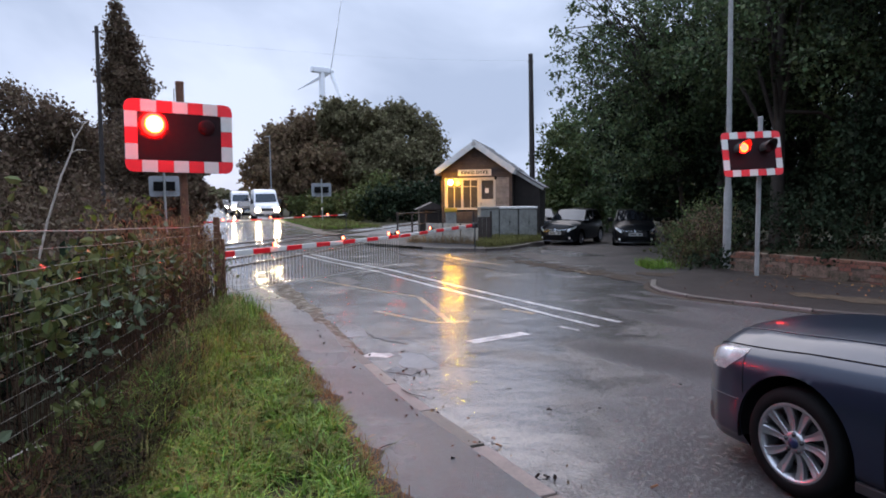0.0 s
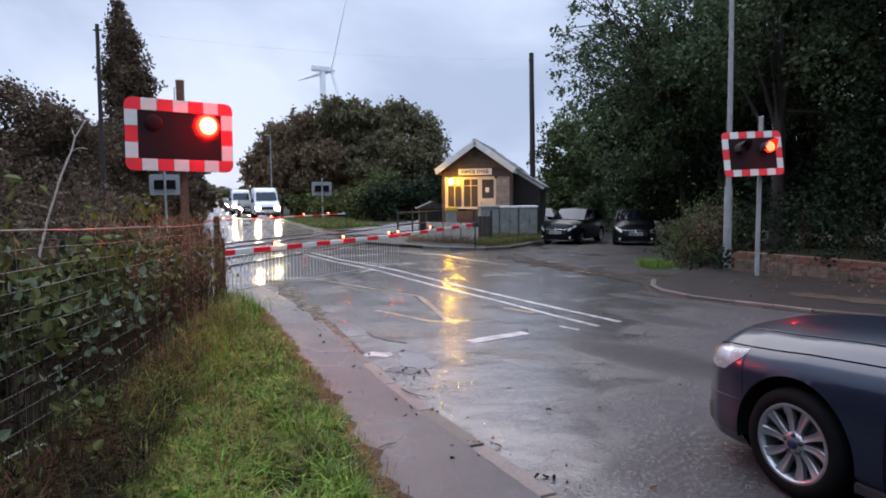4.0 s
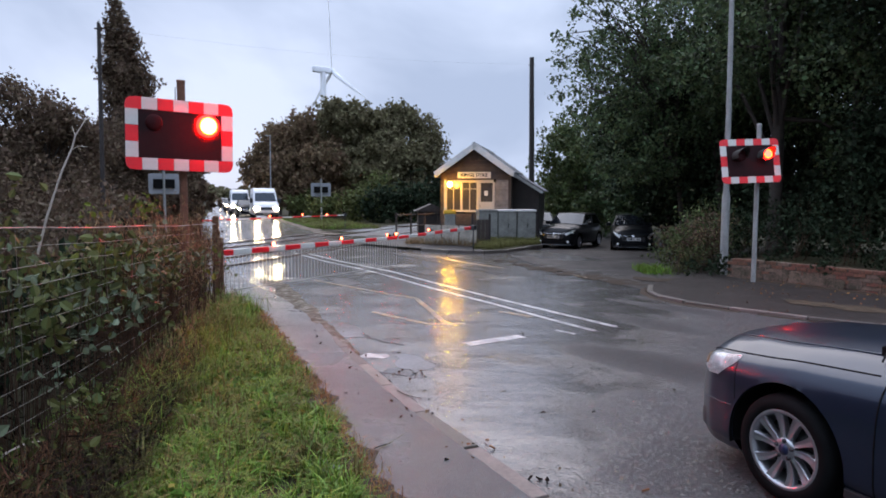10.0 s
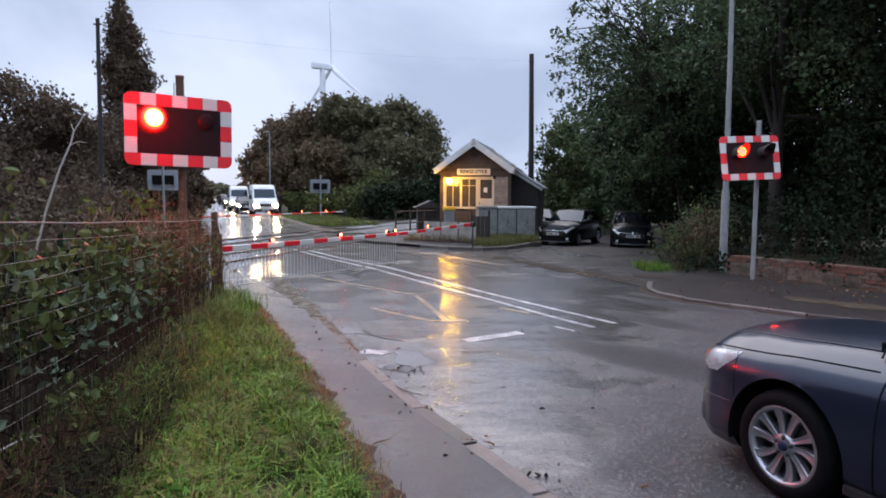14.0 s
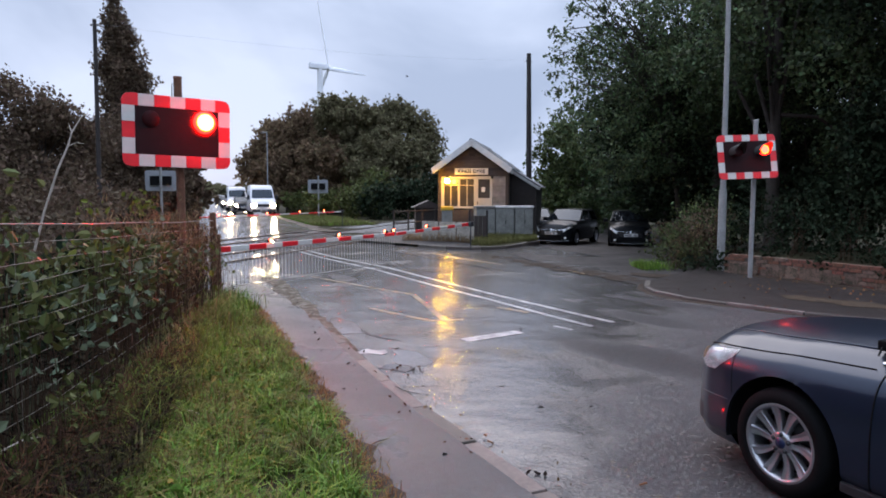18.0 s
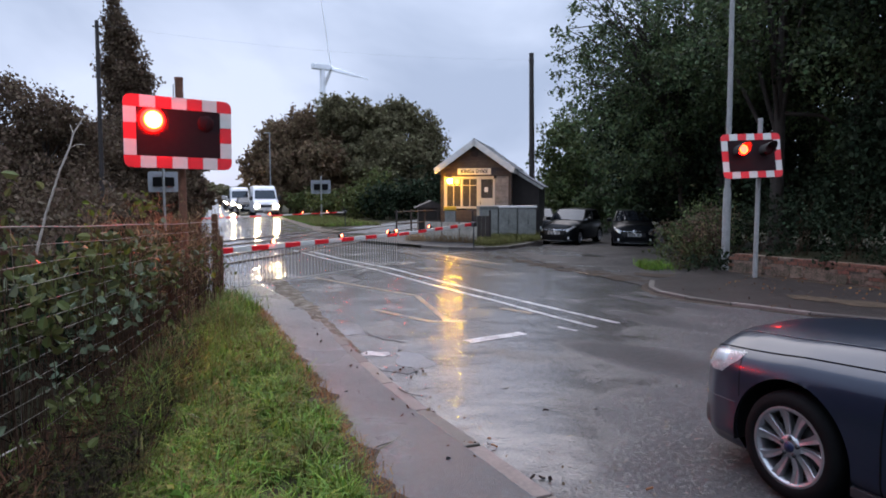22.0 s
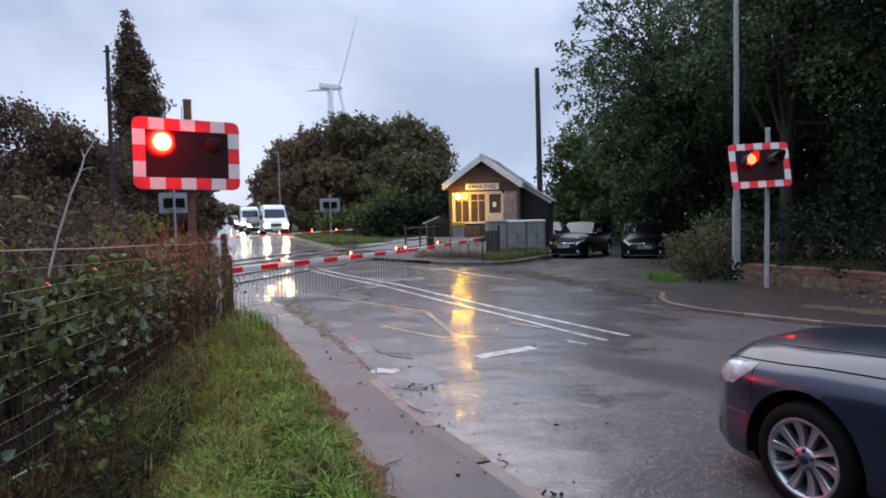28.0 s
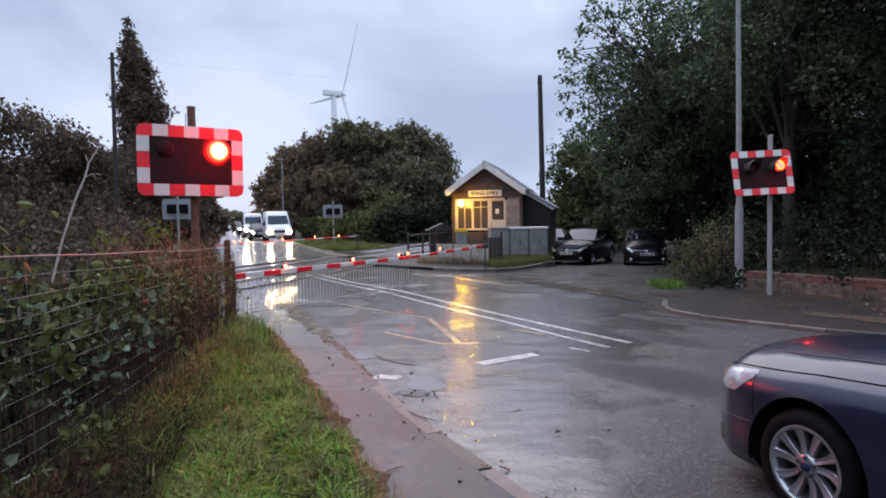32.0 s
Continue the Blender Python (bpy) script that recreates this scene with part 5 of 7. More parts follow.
# ---------------------------------------------------------------- vehicles
class CarShape:
    """A saloon or hatchback skin. x runs forward from the front axle, y to the left, z up."""

    def __init__(self, width=1.85, front=0.95, rear=-3.92, belt=0.97, hood=1.03, nose=0.0, cowl=-0.95):
        self.hw, self.front, self.rear, self.cowl = width / 2, front, rear, cowl
        k = width / 1.85
        f, r = front, rear
        self.xs = [r, r + 0.12, r + 0.4, r + 0.9, -2.0, cowl, cowl * 0.5, 0.0, f * 0.22, f * 0.5, f * 0.72, f * 0.87, f * 0.96, f]
        self.w = [0.70 * k, 0.80 * k, 0.87 * k, 0.92 * k, 0.925 * k, 0.925 * k, 0.925 * k, 0.922 * k, 0.912 * k, 0.878 * k, 0.822 * k, 0.735 * k, 0.63 * k, 0.5 * k]
        self.zs = [belt - 0.1, belt + 0.01, belt + 0.03, belt + 0.02, belt, belt - 0.085, belt - 0.10, belt - 0.115, belt - 0.14, belt - 0.165, belt - 0.185, belt - 0.215, belt - 0.29, belt - 0.42]
        self.zt = [belt - 0.08, belt + 0.06, belt + 0.09, belt + 0.08, belt + 0.06, hood, hood - 0.018, hood - 0.045, hood - 0.067, hood - 0.088, hood - 0.118, hood - 0.165, hood - 0.29, hood - 0.46]
        self.zb = [0.42, 0.34, 0.26, 0.2, 0.19, 0.19, 0.19, 0.19, 0.18, 0.15, 0.14, 0.14, 0.15, 0.18]

    def at(self, x, k):
        g = lambda v: float(np.interp(x, self.xs, v))
        w, zs, zt, zb = g(self.w), g(self.zs), g(self.zt), g(self.zb)
        h = zs - zb
        ys = [0.0, w * 0.92, w * 0.955, w * 0.985, w * 1.0, w * 0.995, w * 0.972, w * 0.925, w * 0.88, w * 0.72, w * 0.45, 0.0]
        zz = [zb, zb, zb + 0.07, zb + 0.16 * h, zb + 0.45 * h, zb + 0.68 * h, zb + 0.86 * h, zb + 0.97 * h, zs + 0.012, zs + 0.55 * (zt - zs), zt - 0.10 * (zt - zs), zt]
        i = range(len(ys))
        return x, float(np.interp(k, i, ys)), float(np.interp(k, i, zz))

    def skin(self, wheels, arch=0.372, step=0.045):
        n = max(20, int((self.front - self.rear) / step))
        xs = [self.rear + (self.front - self.rear) * (i / n) for i in range(n + 1)]
        ks = list(np.linspace(0, 11, 56))
        half = np.array([[self.at(x, k) for k in ks] for x in xs])
        for _ in range(3):
            half[1:-1] = 0.5 * half[1:-1] + 0.25 * (half[2:] + half[:-2])
            half[:, 1:-1] = 0.6 * half[:, 1:-1] + 0.2 * (half[:, 2:] + half[:, :-2])
        rows = np.concatenate([half, (half * np.array([1, -1, 1]))[:, -2::-1]], axis=1)
        a, b = rows.shape[:2]
        v = rows.reshape(-1, 3)
        faces, cut = [], set()
        for i in range(a - 1):
            for j in range(b - 1):
                f = (i * b + j, i * b + j + 1, (i + 1) * b + j + 1, (i + 1) * b + j)
                c = v[list(f)].mean(0)
                if abs(c[1]) > 0.6 and any(math.hypot(c[0] - wx, c[2] - wz) < arch - 0.004 for wx, wz in wheels):
                    cut.update(f)
                    continue
                faces.append(f[::-1])
        for i in cut & {q for f in faces for q in f}:
            wx, wz = min(wheels, key=lambda w: abs(v[i, 0] - w[0]))
            d = max(1e-6, math.hypot(v[i, 0] - wx, v[i, 2] - wz))
            v[i, 0], v[i, 2] = wx + (v[i, 0] - wx) * arch / d, wz + (v[i, 2] - wz) * arch / d
        m = Mesh().add(v.tolist(), faces, smooth=True)
        for end in (rows[0], rows[-1]):
            m.add([tuple(p) for p in end], [tuple(range(len(end)))])
        return m

    def patch(self, x0, x1, k0, k1, out=0.012, n=9, mm=9, side=1, shape=None):
        rows = []
        for i in range(n + 1):
            row = []
            for j in range(mm + 1):
                u, w = i / n, j / mm
                x, k = (x0 + (x1 - x0) * u, k0 + (k1 - k0) * w) if shape is None else shape(u, w)
                p = Vector(self.at(x, k))
                c = Vector((min(x, 0.3) * 0.8, 0, 0.5))
                bulge = out * (0.15 + 0.85 * math.sin(math.pi * min(1, max(0, u))) ** 0.4 * math.sin(math.pi * min(1, max(0, w))) ** 0.4)
                p += (p - c).normalized() * bulge
                row.append((p.x, p.y * side, p.z))
            rows.append(row if side > 0 else row[::-1])
        return Mesh().grid(rows)


def wheel(parent, at, r=0.335, rim=0.245, detail=True, w=0.235):
    """A wheel whose axle lies along y; its outer face looks to +y."""
    wh = part("wheel", Mesh().lathe([(rim, -w / 2), (r - 0.03, -w / 2), (r - 0.006, -w / 2 + 0.03), (r, -w / 4), (r, w / 4), (r - 0.006, w / 2 - 0.03), (r - 0.025, w / 2),
                                     (rim + 0.012, w / 2 + 0.004), (rim, w / 2 - 0.006)], 48, pose(0, 0, 0, -90)), RUBBER, parent, "black rubber tyre on a silver alloy wheel", at)
    part("rim", Mesh().lathe([(rim + 0.002, w / 2 - 0.004), (rim - 0.008, w / 2), (rim - 0.022, w / 2 - 0.008), (rim - 0.03, w / 2 - 0.05), (rim - 0.035, -w / 3)], 48, pose(0, 0, 0, -90)), ALLOY, wh)
    part("brake_disc", Mesh().lathe([(0.16, 0.0), (0.16, 0.012), (0.0, 0.012)], 32, pose(0, 0, 0, -90)), DARK_METAL, wh)
    part("well", Mesh().lathe([(rim - 0.03, -0.03), (0, -0.03)], 32, pose(0, 0, 0, -90)), BLACK, wh)
    n = 10 if detail else 5
    for i in range(n):
        # broad flat-faced spokes in pairs that lean apart towards the rim
        pair, sd = (i // 2, 1 if i % 2 else -1) if detail else (i, 0)
        a = 2 * math.pi * pair / 5 + 0.32 + sd * 0.3
        rows = []
        for q in range(9):
            u = q / 8
            rr = 0.05 + (rim - 0.062) * u
            aa = a + sd * (0.03 * u - 0.04 * math.sin(math.pi * u)) + 0.1 * u
            hw = (0.0145 + 0.003 * (1 - u) ** 2 + 0.019 * u ** 1.6) * (1 if detail else 1.9)
            y = w / 2 - 0.026 + 0.02 * u - 0.014 * math.sin(math.pi * u)
            c = Vector((rr * math.cos(aa), 0, rr * math.sin(aa)))
            tn = Vector((-math.sin(aa), 0, math.cos(aa)))
            rows.append([tuple(c + tn * hw * f + Vector((0, y + dy, 0))) for f, dy in ((-1.05, -0.04), (-1.0, -0.006), (-0.86, 0.0), (-0.1, -0.004), (0.8, 0.002), (1.0, -0.006), (1.05, -0.04))])
        part("spoke", Mesh().grid(rows, smooth=False), ALLOY, wh)
    part("hub", Mesh().lathe([(0.072, w / 2 - 0.06), (0.07, w / 2 - 0.028), (0.05, w / 2 - 0.02), (0.032, w / 2 - 0.018), (0.0, w / 2 - 0.016)], 24, pose(0, 0, 0, -90)), ALLOY, wh)
    part("hub_cap", Mesh().lathe([(0.034, w / 2 - 0.018), (0.032, w / 2 - 0.012), (0, w / 2 - 0.011)], 20, pose(0, 0, 0, -90)), NAVY, wh, "dark blue centre cap")
    if detail:
        for i in range(5):
            a = 2 * math.pi * i / 5 + 0.32
            part("wheel_nut", Mesh().lathe([(0.0145, w / 2 - 0.03), (0.0145, w / 2 - 0.017), (0.011, w / 2 - 0.0165), (0.009, w / 2 - 0.012), (0, w / 2 - 0.012)], 10, pose(0.055 * math.cos(a), 0, 0.053 * math.sin(a), -90)), DARK_METAL, wh)
    return wh


def car(at, label, paint, width, front, rear, belt, hood, roof, cowl, wheelbase, group="", r=0.335, detail=False, lit=False):
    t = thing("car", at, label, "car", group)
    s = CarShape(width, front, rear, belt, hood, cowl=cowl)
    wheels = [(0, r), (-wheelbase, r)]
    part("body", s.skin(wheels, r + 0.07, 0.022 if detail else 0.06), paint, t)
    hw = width / 2
    for wx in (0, -wheelbase):
        for side in (1, -1):
            part("wheel_arch", Mesh().grid([[(wx + q * math.cos(radians(-12 + 204 * i / 30)), side * yy, r + q * math.sin(radians(-12 + 204 * i / 30))) for i in range(31)]
                                            for q, yy in ((r + 0.072, hw - 0.018), (r + 0.078, hw - 0.06), (r + 0.06, hw - 0.36), (0.02, hw - 0.37))]), BLACK, t)
            wheel(t, pose(wx, side * (hw - 0.135), r, 0, 0, 0 if side > 0 else 180), r, r * 0.72, detail)
    # glasshouse
    g = lambda x, k: s.at(x, k)
    wb, wr = hw * 0.86, hw * (0.66 if detail else 0.72)
    c0, c1, c2, c3 = (cowl - 0.05, cowl - 0.95, rear + 1.15, rear + 0.55) if detail else (cowl + 0.1, cowl - 0.62, rear + 0.62, rear + 0.12)
    zb0, zb1 = hood - 0.005, belt + 0.04
    gh = Mesh()
    P = [(c0 + 0.12, 0, zb0 + 0.02), (c0 - 0.1, wb, zb0 - 0.03), (c1 + 0.08, 0, roof - 0.015), (c1, wr, roof - 0.05), (c2, wr, roof - 0.07), (c2, 0, roof - 0.02), (c3, wb * 0.92, zb1), (c3 - 0.1, 0, zb1 + 0.02)]
    mir = lambda p: (p[0], -p[1], p[2])
    ws = part("windscreen", Mesh().grid([[P[1], P[0], mir(P[1])], [P[3], P[2], mir(P[3])]]), SCREEN, t, "dark windscreen")
    part("rear_window", Mesh().grid([[P[4], P[5], mir(P[4])], [P[6], P[7], mir(P[6])]]), SCREEN, t)
    part("roof", Mesh().grid([[P[3], P[2], mir(P[3])], [((P[3][0] + P[4][0]) / 2, wr * 1.02, roof - 0.012), ((P[3][0] + P[4][0]) / 2, 0, roof + 0.012), ((P[3][0] + P[4][0]) / 2, -wr * 1.02, roof - 0.012)], [P[4], P[5], mir(P[4])]]), paint, t)
    for side in (1, -1):
        q = lambda p: (p[0], p[1] * side, p[2])
        part("side_window", Mesh().add([q(P[1]), q(P[6]), q(P[4]), q(P[3])], [(0, 1, 2, 3)]), SCREEN, t)
        for a, b in ((P[1], P[3]), (P[4], P[6]), (P[3], P[4])):
            part("pillar", Mesh().tube([q(a), q(b)], 0.032, 8), paint, t)
        mid = lambda f: q((P[1][0] * (1 - f) + P[6][0] * f, wb, zb1 + 0.0))
        part("pillar", Mesh().tube([mid(0.5), q(((P[3][0] + P[4][0]) / 2 - 0.05, wr, roof - 0.05))], 0.028, 6), TRIM, t)
        part("door_mirror", Mesh().box((cowl - (0.62 if detail else 0.28), side * (hw + 0.09), belt + 0.1), (0.12, 0.2, 0.15), bevel=0.04), paint, t)
    # front end
    for side in (1, -1):
        sh = lambda u, w: (front * (0.46 + 0.43 * u), (lambda lo, hi: lo + (hi - lo) * w)(7.1 - 1.5 * min(1, u / 0.4) ** 0.7 + 0.35 * max(0, u - 0.7) / 0.3, 7.95 - 0.25 * max(0, u - 0.6) / 0.4))
        if not detail:
            # swept lamp that wraps round the corner of the nose
            sh = lambda u, w: (front * (0.40 + 0.57 * u), 6.0 + 0.9 * (1 - u) + (1.75 - 0.75 * (1 - u) - 0.3 * u) * w)
        hl = part("headlamp", s.patch(0, 0, 0, 0, 0.004, 10, 8, side, sh), HEAD_LAMP if lit else HEAD_UNIT if detail else REFLECTOR, t, "silver headlamp unit")
        if detail:
            part("indicator", s.patch(front * 0.8, front * 0.885, 6.1, 7.6, 0.012, 6, 6, side), INDICATOR, hl)
            part("reflector", s.patch(front * 0.60, front * 0.76, 6.1, 7.5, 0.014, 8, 8, side), REFLECTOR, hl)
        part("lens", s.patch(0, 0, 0, 0, 0.02, 10, 8, side, sh), CLEAR, hl)
        part("hood_gap", Mesh().tube([(lambda p: (p[0], p[1] * side, p[2] + 0.002))(s.at(front * 0.86 - u * (front * 0.86 - cowl) / 14, 8.15)) for u in range(15)], 0.004, 6), BLACK, t)
    z0 = 0.46
    part("grille", Mesh().box((front - 0.01, 0, z0 + 0.07), (0.05, 0.86, 0.16), bevel=0.03), TRIM, t)
    if not detail:
        part("lower_grille", Mesh().box((front - 0.005, 0, 0.3), (0.05, 1.1, 0.15), bevel=0.03), BLACK, t)
        for side in (1, -1):
            part("grille_bar", Mesh().tube([(front + 0.03, 0, z0 + 0.235), (front + 0.025, side * 0.12, z0 + 0.19), (front - 0.01, side * 0.42, z0 + 0.2), (front - 0.1, side * 0.58, z0 + 0.23)], 0.012, 8), CHROME, t)
            part("fog_lamp", Mesh().lathe([(0.05, 0), (0.045, 0.012), (0, 0.016)], 14, pose(front - 0.06, side * 0.6, 0.33, 0, 90)), REFLECTOR, t)
        part("bumper_lip", Mesh().tube([(front - 0.14, -0.72, 0.24), (front + 0.0, -0.5, 0.21), (front + 0.03, 0, 0.2), (front + 0.0, 0.5, 0.21), (front - 0.14, 0.72, 0.24)], 0.009, 8), STEEL, t)
    for i in range(4):
        part("grille_bar", Mesh().box((front + 0.018, 0, z0 + 0.01 + i * 0.045), (0.012, 0.82, 0.012)), CHROME if detail else TRIM, t)
    part("bumper", Mesh().box((front - 0.03, 0, 0.27), (0.1, 0.8, 0.12), bevel=0.04), TRIM, t)
    pz = 0.39 if detail else 0.53
    pl = part("number_plate", Mesh().box((front + 0.04, 0, pz), (0.012, 0.52, 0.11), bevel=0.004), PLATE, t)
    for i in range(7):
        if i != 4:
            part("bar", Mesh().box((front + 0.048, -0.2 + i * 0.066, pz), (0.004, 0.045, 0.07)), BLACK, pl)
    part("badge", Mesh().lathe([(0.05, 0), (0.045, 0.01), (0, 0.012)], 16, pose(front + 0.02, 0, z0 + 0.17, 0, 90)), CHROME, t)
    return t, s


def build_near_car():
    t, s = car(pose(2.93, 4.30, 0.0, 0, 0, 113.3), "blue-grey saloon car waiting at the crossing, wet with rain", CAR_BLUE, 1.87, 0.935, -3.9, 0.965, 1.055, 1.47, -0.5, 2.85, r=0.335, detail=True)
    # bonnet crease, washer vents and wipers
    for side in (1, -1):
        part("bonnet_crease", Mesh().tube([(lambda p: (p[0], p[1] * side, p[2] + 0.001))(s.at(0.78 - u * 0.12, 9.4 - 0.02 * u)) for u in range(14)], 0.007, 6), CAR_BLUE, t)
        part("wiper", Mesh().tube([(-0.45, side * 0.35, 1.06), (-0.57, side * 0.1 + 0.15, 1.11), (-0.7, side * 0.1 - 0.3, 1.17)], 0.009, 6), BLACK, t)
        part("bumper_gap", Mesh().tube([(lambda p: (p[0], p[1] * side, p[2]))(s.at(0.44 - 0.05 * i / 8, 7.2 - 2.6 * i / 8)) for i in range(9)], 0.003, 6), BLACK, t)
        part("bumper_crease", Mesh().tube([(lambda p: (p[0], p[1] * side + 0.002 * side, p[2]))(s.at(0.88 - 0.46 * i / 8, 4.3)) for i in range(9)], 0.003, 6), CAR_BLUE, t)
        part("fog_lamp_recess", s.patch(0.74, 0.86, 2.9, 3.7, 0.006, 6, 6, side), TRIM, t)
    part("scuttle", Mesh().box((-0.53, 0, 1.02), (0.2, 1.4, 0.06), bevel=0.01), BLACK, t)
    part("sill_trim", Mesh().box((-1.4, 0.9, 0.23), (2.0, 0.03, 0.06), bevel=0.01), TRIM, t)
    for x in (-0.57, -1.7):
        part("door_gap", Mesh().tube([(lambda p: (p[0], p[1] + 0.001, p[2]))(s.at(x, 2.2 + 6.0 * i / 12)) for i in range(13)], 0.005, 6), BLACK, t)
    part("window_trim", Mesh().tube([(-0.57, 0.845, 0.955), (-0.8, 0.84, 0.975), (-1.4, 0.835, 0.99), (-2.7, 0.82, 1.03)], 0.016, 8), CHROME, t)
    part("quarter_panel", Mesh().add([(-0.56, 0.835, 0.965), (-0.95, 0.835, 0.985), (-0.95, 0.79, 1.12)], [(0, 1, 2)]), TRIM, t)
    part("bonnet_edge", Mesh().tube([(-0.36, 0.42, 1.045), (-0.44, 0.66, 1.02), (-0.5, 0.79, 0.985)], 0.006, 6), BLACK, t)
    part("door_handle", Mesh().box((-1.4, 0.93, 0.83), (0.2, 0.04, 0.03), bevel=0.01), CAR_BLUE, t)


def build_parked_cars():
    car(pose(5.1, 28.4, -0.31, 0, 0, -122), "black hatchback parked on the forecourt, silver windscreen glare", CAR_BLACK, 1.73, 0.78, -3.1, 0.96, 1.04, 1.5, -0.6, 2.46, "parked cars", 0.31)
    car(pose(7.78, 27.0, -0.31, 0, 0, -104), "black hatchback parked under the trees", CAR_BLACK, 1.76, 0.82, -3.3, 0.96, 1.04, 1.46, -0.62, 2.58, "parked cars", 0.31)
    car(pose(4.85, 33.0, -0.33, 0, 0, -96), "dark green car half hidden behind the black hatchback", CAR_BLACK, 1.7, 0.78, -3.1, 0.96, 1.04, 1.45, -0.6, 2.46, "parked cars", 0.31)


def van(at, label, lit=True):
    t = thing("van", at, label, "van", "queue of vehicles")
    out = [(0.0, 0.35), (0.02, 0.75), (-0.1, 1.08), (-0.35, 1.22), (-0.95, 1.42), (-1.7, 2.2), (-2.0, 2.4), (-2.6, 2.5), (-5.4, 2.5), (-5.5, 2.38), (-5.5, 0.4)]
    body = Mesh()
    rows = []
    for y, k in ((-0.99, 0), (-0.97, 1), (-0.8, 2), (0, 2), (0.8, 2), (0.97, 1), (0.99, 0)):
        rows.append([(x * (1 - 0.0) - (0.05 if k == 0 else 0) - 0.06 * (abs(y) / 0.99) ** 4 * (x > -1), y * (1 - 0.10 * max(0, z - 1.2)), z + (0.0 if k else -0.0) + (0.03 if k == 2 and z > 2.2 else 0)) for x, z in out])
    body.grid(rows)
    body.add(rows[0], [tuple(range(len(out)))]).add(rows[-1], [tuple(range(len(out)))[::-1]])
    part("body", body, CAR_WHITE, t)
    part("windscreen", Mesh().grid([[(-0.95, y * 0.98, 1.44) for y in (-0.86, 0, 0.86)], [(-1.6, y * 0.9, 2.12) for y in (-0.86, 0, 0.86)]], pose(0.03, 0, 0.02)), SCREEN, t, "dark windscreen")
    part("grille", Mesh().box((0.01, 0, 0.86), (0.06, 0.95, 0.22), bevel=0.03), TRIM, t)
    part("bumper", Mesh().box((0.0, 0, 0.42), (0.16, 1.9, 0.24), bevel=0.05), TRIM, t)
    for s in (1, -1):
        part("headlamp", Mesh().lathe([(0.17, 0), (0.15, 0.03), (0, 0.05)], 16, pose(-0.02, s * 0.76, 0.84, 0, 90) @ Matrix.Diagonal((0.8, 1.1, 1, 1))), HEAD_LAMP if lit else REFLECTOR, t, "lit headlamp")
        part("door_mirror", Mesh().box((-1.0, s * 1.12, 1.5), (0.1, 0.22, 0.38), bevel=0.04), TRIM, t)
        part("side_window", Mesh().add([(-1.15, s * 0.975, 1.4), (-2.0, s * 0.975, 1.4), (-2.0, s * 0.935, 2.1), (-1.6, s * 0.935, 2.1)], [(0, 1, 2, 3)]), SCREEN, t)
        for x in (-0.9, -4.4):
            part("wheel", Mesh().lathe([(0.0, 0.1), (0.2, 0.1), (0.24, 0.12), (0.34, 0.11), (0.345, -0.1), (0, -0.1)], 24, pose(x, s * 0.88, 0.345, -90 * s)), RUBBER, t)
    pl = part("number_plate", Mesh().box((0.085, 0, 0.46), (0.012, 0.52, 0.11)), PLATE, t)
    part("bar", Mesh().box((0.093, 0, 0.46), (0.004, 0.4, 0.06)), BLACK, pl)
    return t


def build_queue():
    h = -70.4
    van(pose(-14.05, 54.0, 0, 0, 0, h), "white panel van with lit headlamps queuing at the crossing")
    van(pose(-20.6, 69.0, 0, 0, 0, h), "white van with lit headlamps farther back in the queue")
    for x, y in ((-18.0, 62.0), (-25.9, 83.0), (-30.6, 97), (-36.5, 113), (-43.0, 132)):
        car(pose(x, y, 0, 0, 0, h), "dark car with bright headlamps in the queue", CAR_BLACK, 1.78, 0.85, -3.4, 0.96, 1.04, 1.48, -0.7, 2.6, "queue of vehicles", 0.32, lit=True)


# ---------------------------------------------------------------- wind turbine
ROTORS = []


def build_turbine():
    px, py, pz = -72.0, 440.0, 82.3
    axis = Vector((0.806, 0.592, 0))
    ang = math.degrees(math.atan2(axis.y, axis.x))
    t = thing("wind_turbine", pose(px, py, 0, 0, 0, ang), "tall white three-bladed wind turbine turning in the distance", "wind turbine")
    part("tower", Mesh().tube([(-5, 0, 0), (-5, 0, pz - 1)], [2.9, 1.7], 20), TURBINE, t)
    part("nacelle", Mesh().box((-6.0, 0, pz + 0.3), (12.5, 3.6, 3.9), bevel=0.9), TURBINE, t)
    rot = part("rotor", Mesh().lathe([(0, 2.6), (0.9, 2.3), (1.7, 1.2), (1.9, -0.6), (0, -0.6)], 18, pose(0, 0, 0, 0, 90)), TURBINE, t, "white hub and blades", at=pose(1.2, 0, pz))
    for i in range(3):
        rows = []
        for q in range(15):
            u = q / 14
            r = 1.2 + 48.5 * u
            ch = 0.9 if u < 0.04 else (1.4 * (1 - u) ** 0.8 + 0.25) * min(1, 0.55 + u * 5)
            th = 0.7 * (1 - u) + 0.09
            bend = -0.6 * u ** 2.2
            tw = radians(18 * (1 - u) ** 2 + 6)
            row = []
            for k in range(9):
                a = 2 * math.pi * k / 8
                cx, cy = ch * math.cos(a), th * 0.55 * math.sin(a)
                row.append((bend + cy * math.cos(tw) + cx * math.sin(tw), cx * math.cos(tw) - cy * math.sin(tw), r))
            rows.append(row)
        part("blade", Mesh().grid(rows), TURBINE, rot, at=pose(0, 0, 0, 120 * i))
    ROTORS.append(rot)


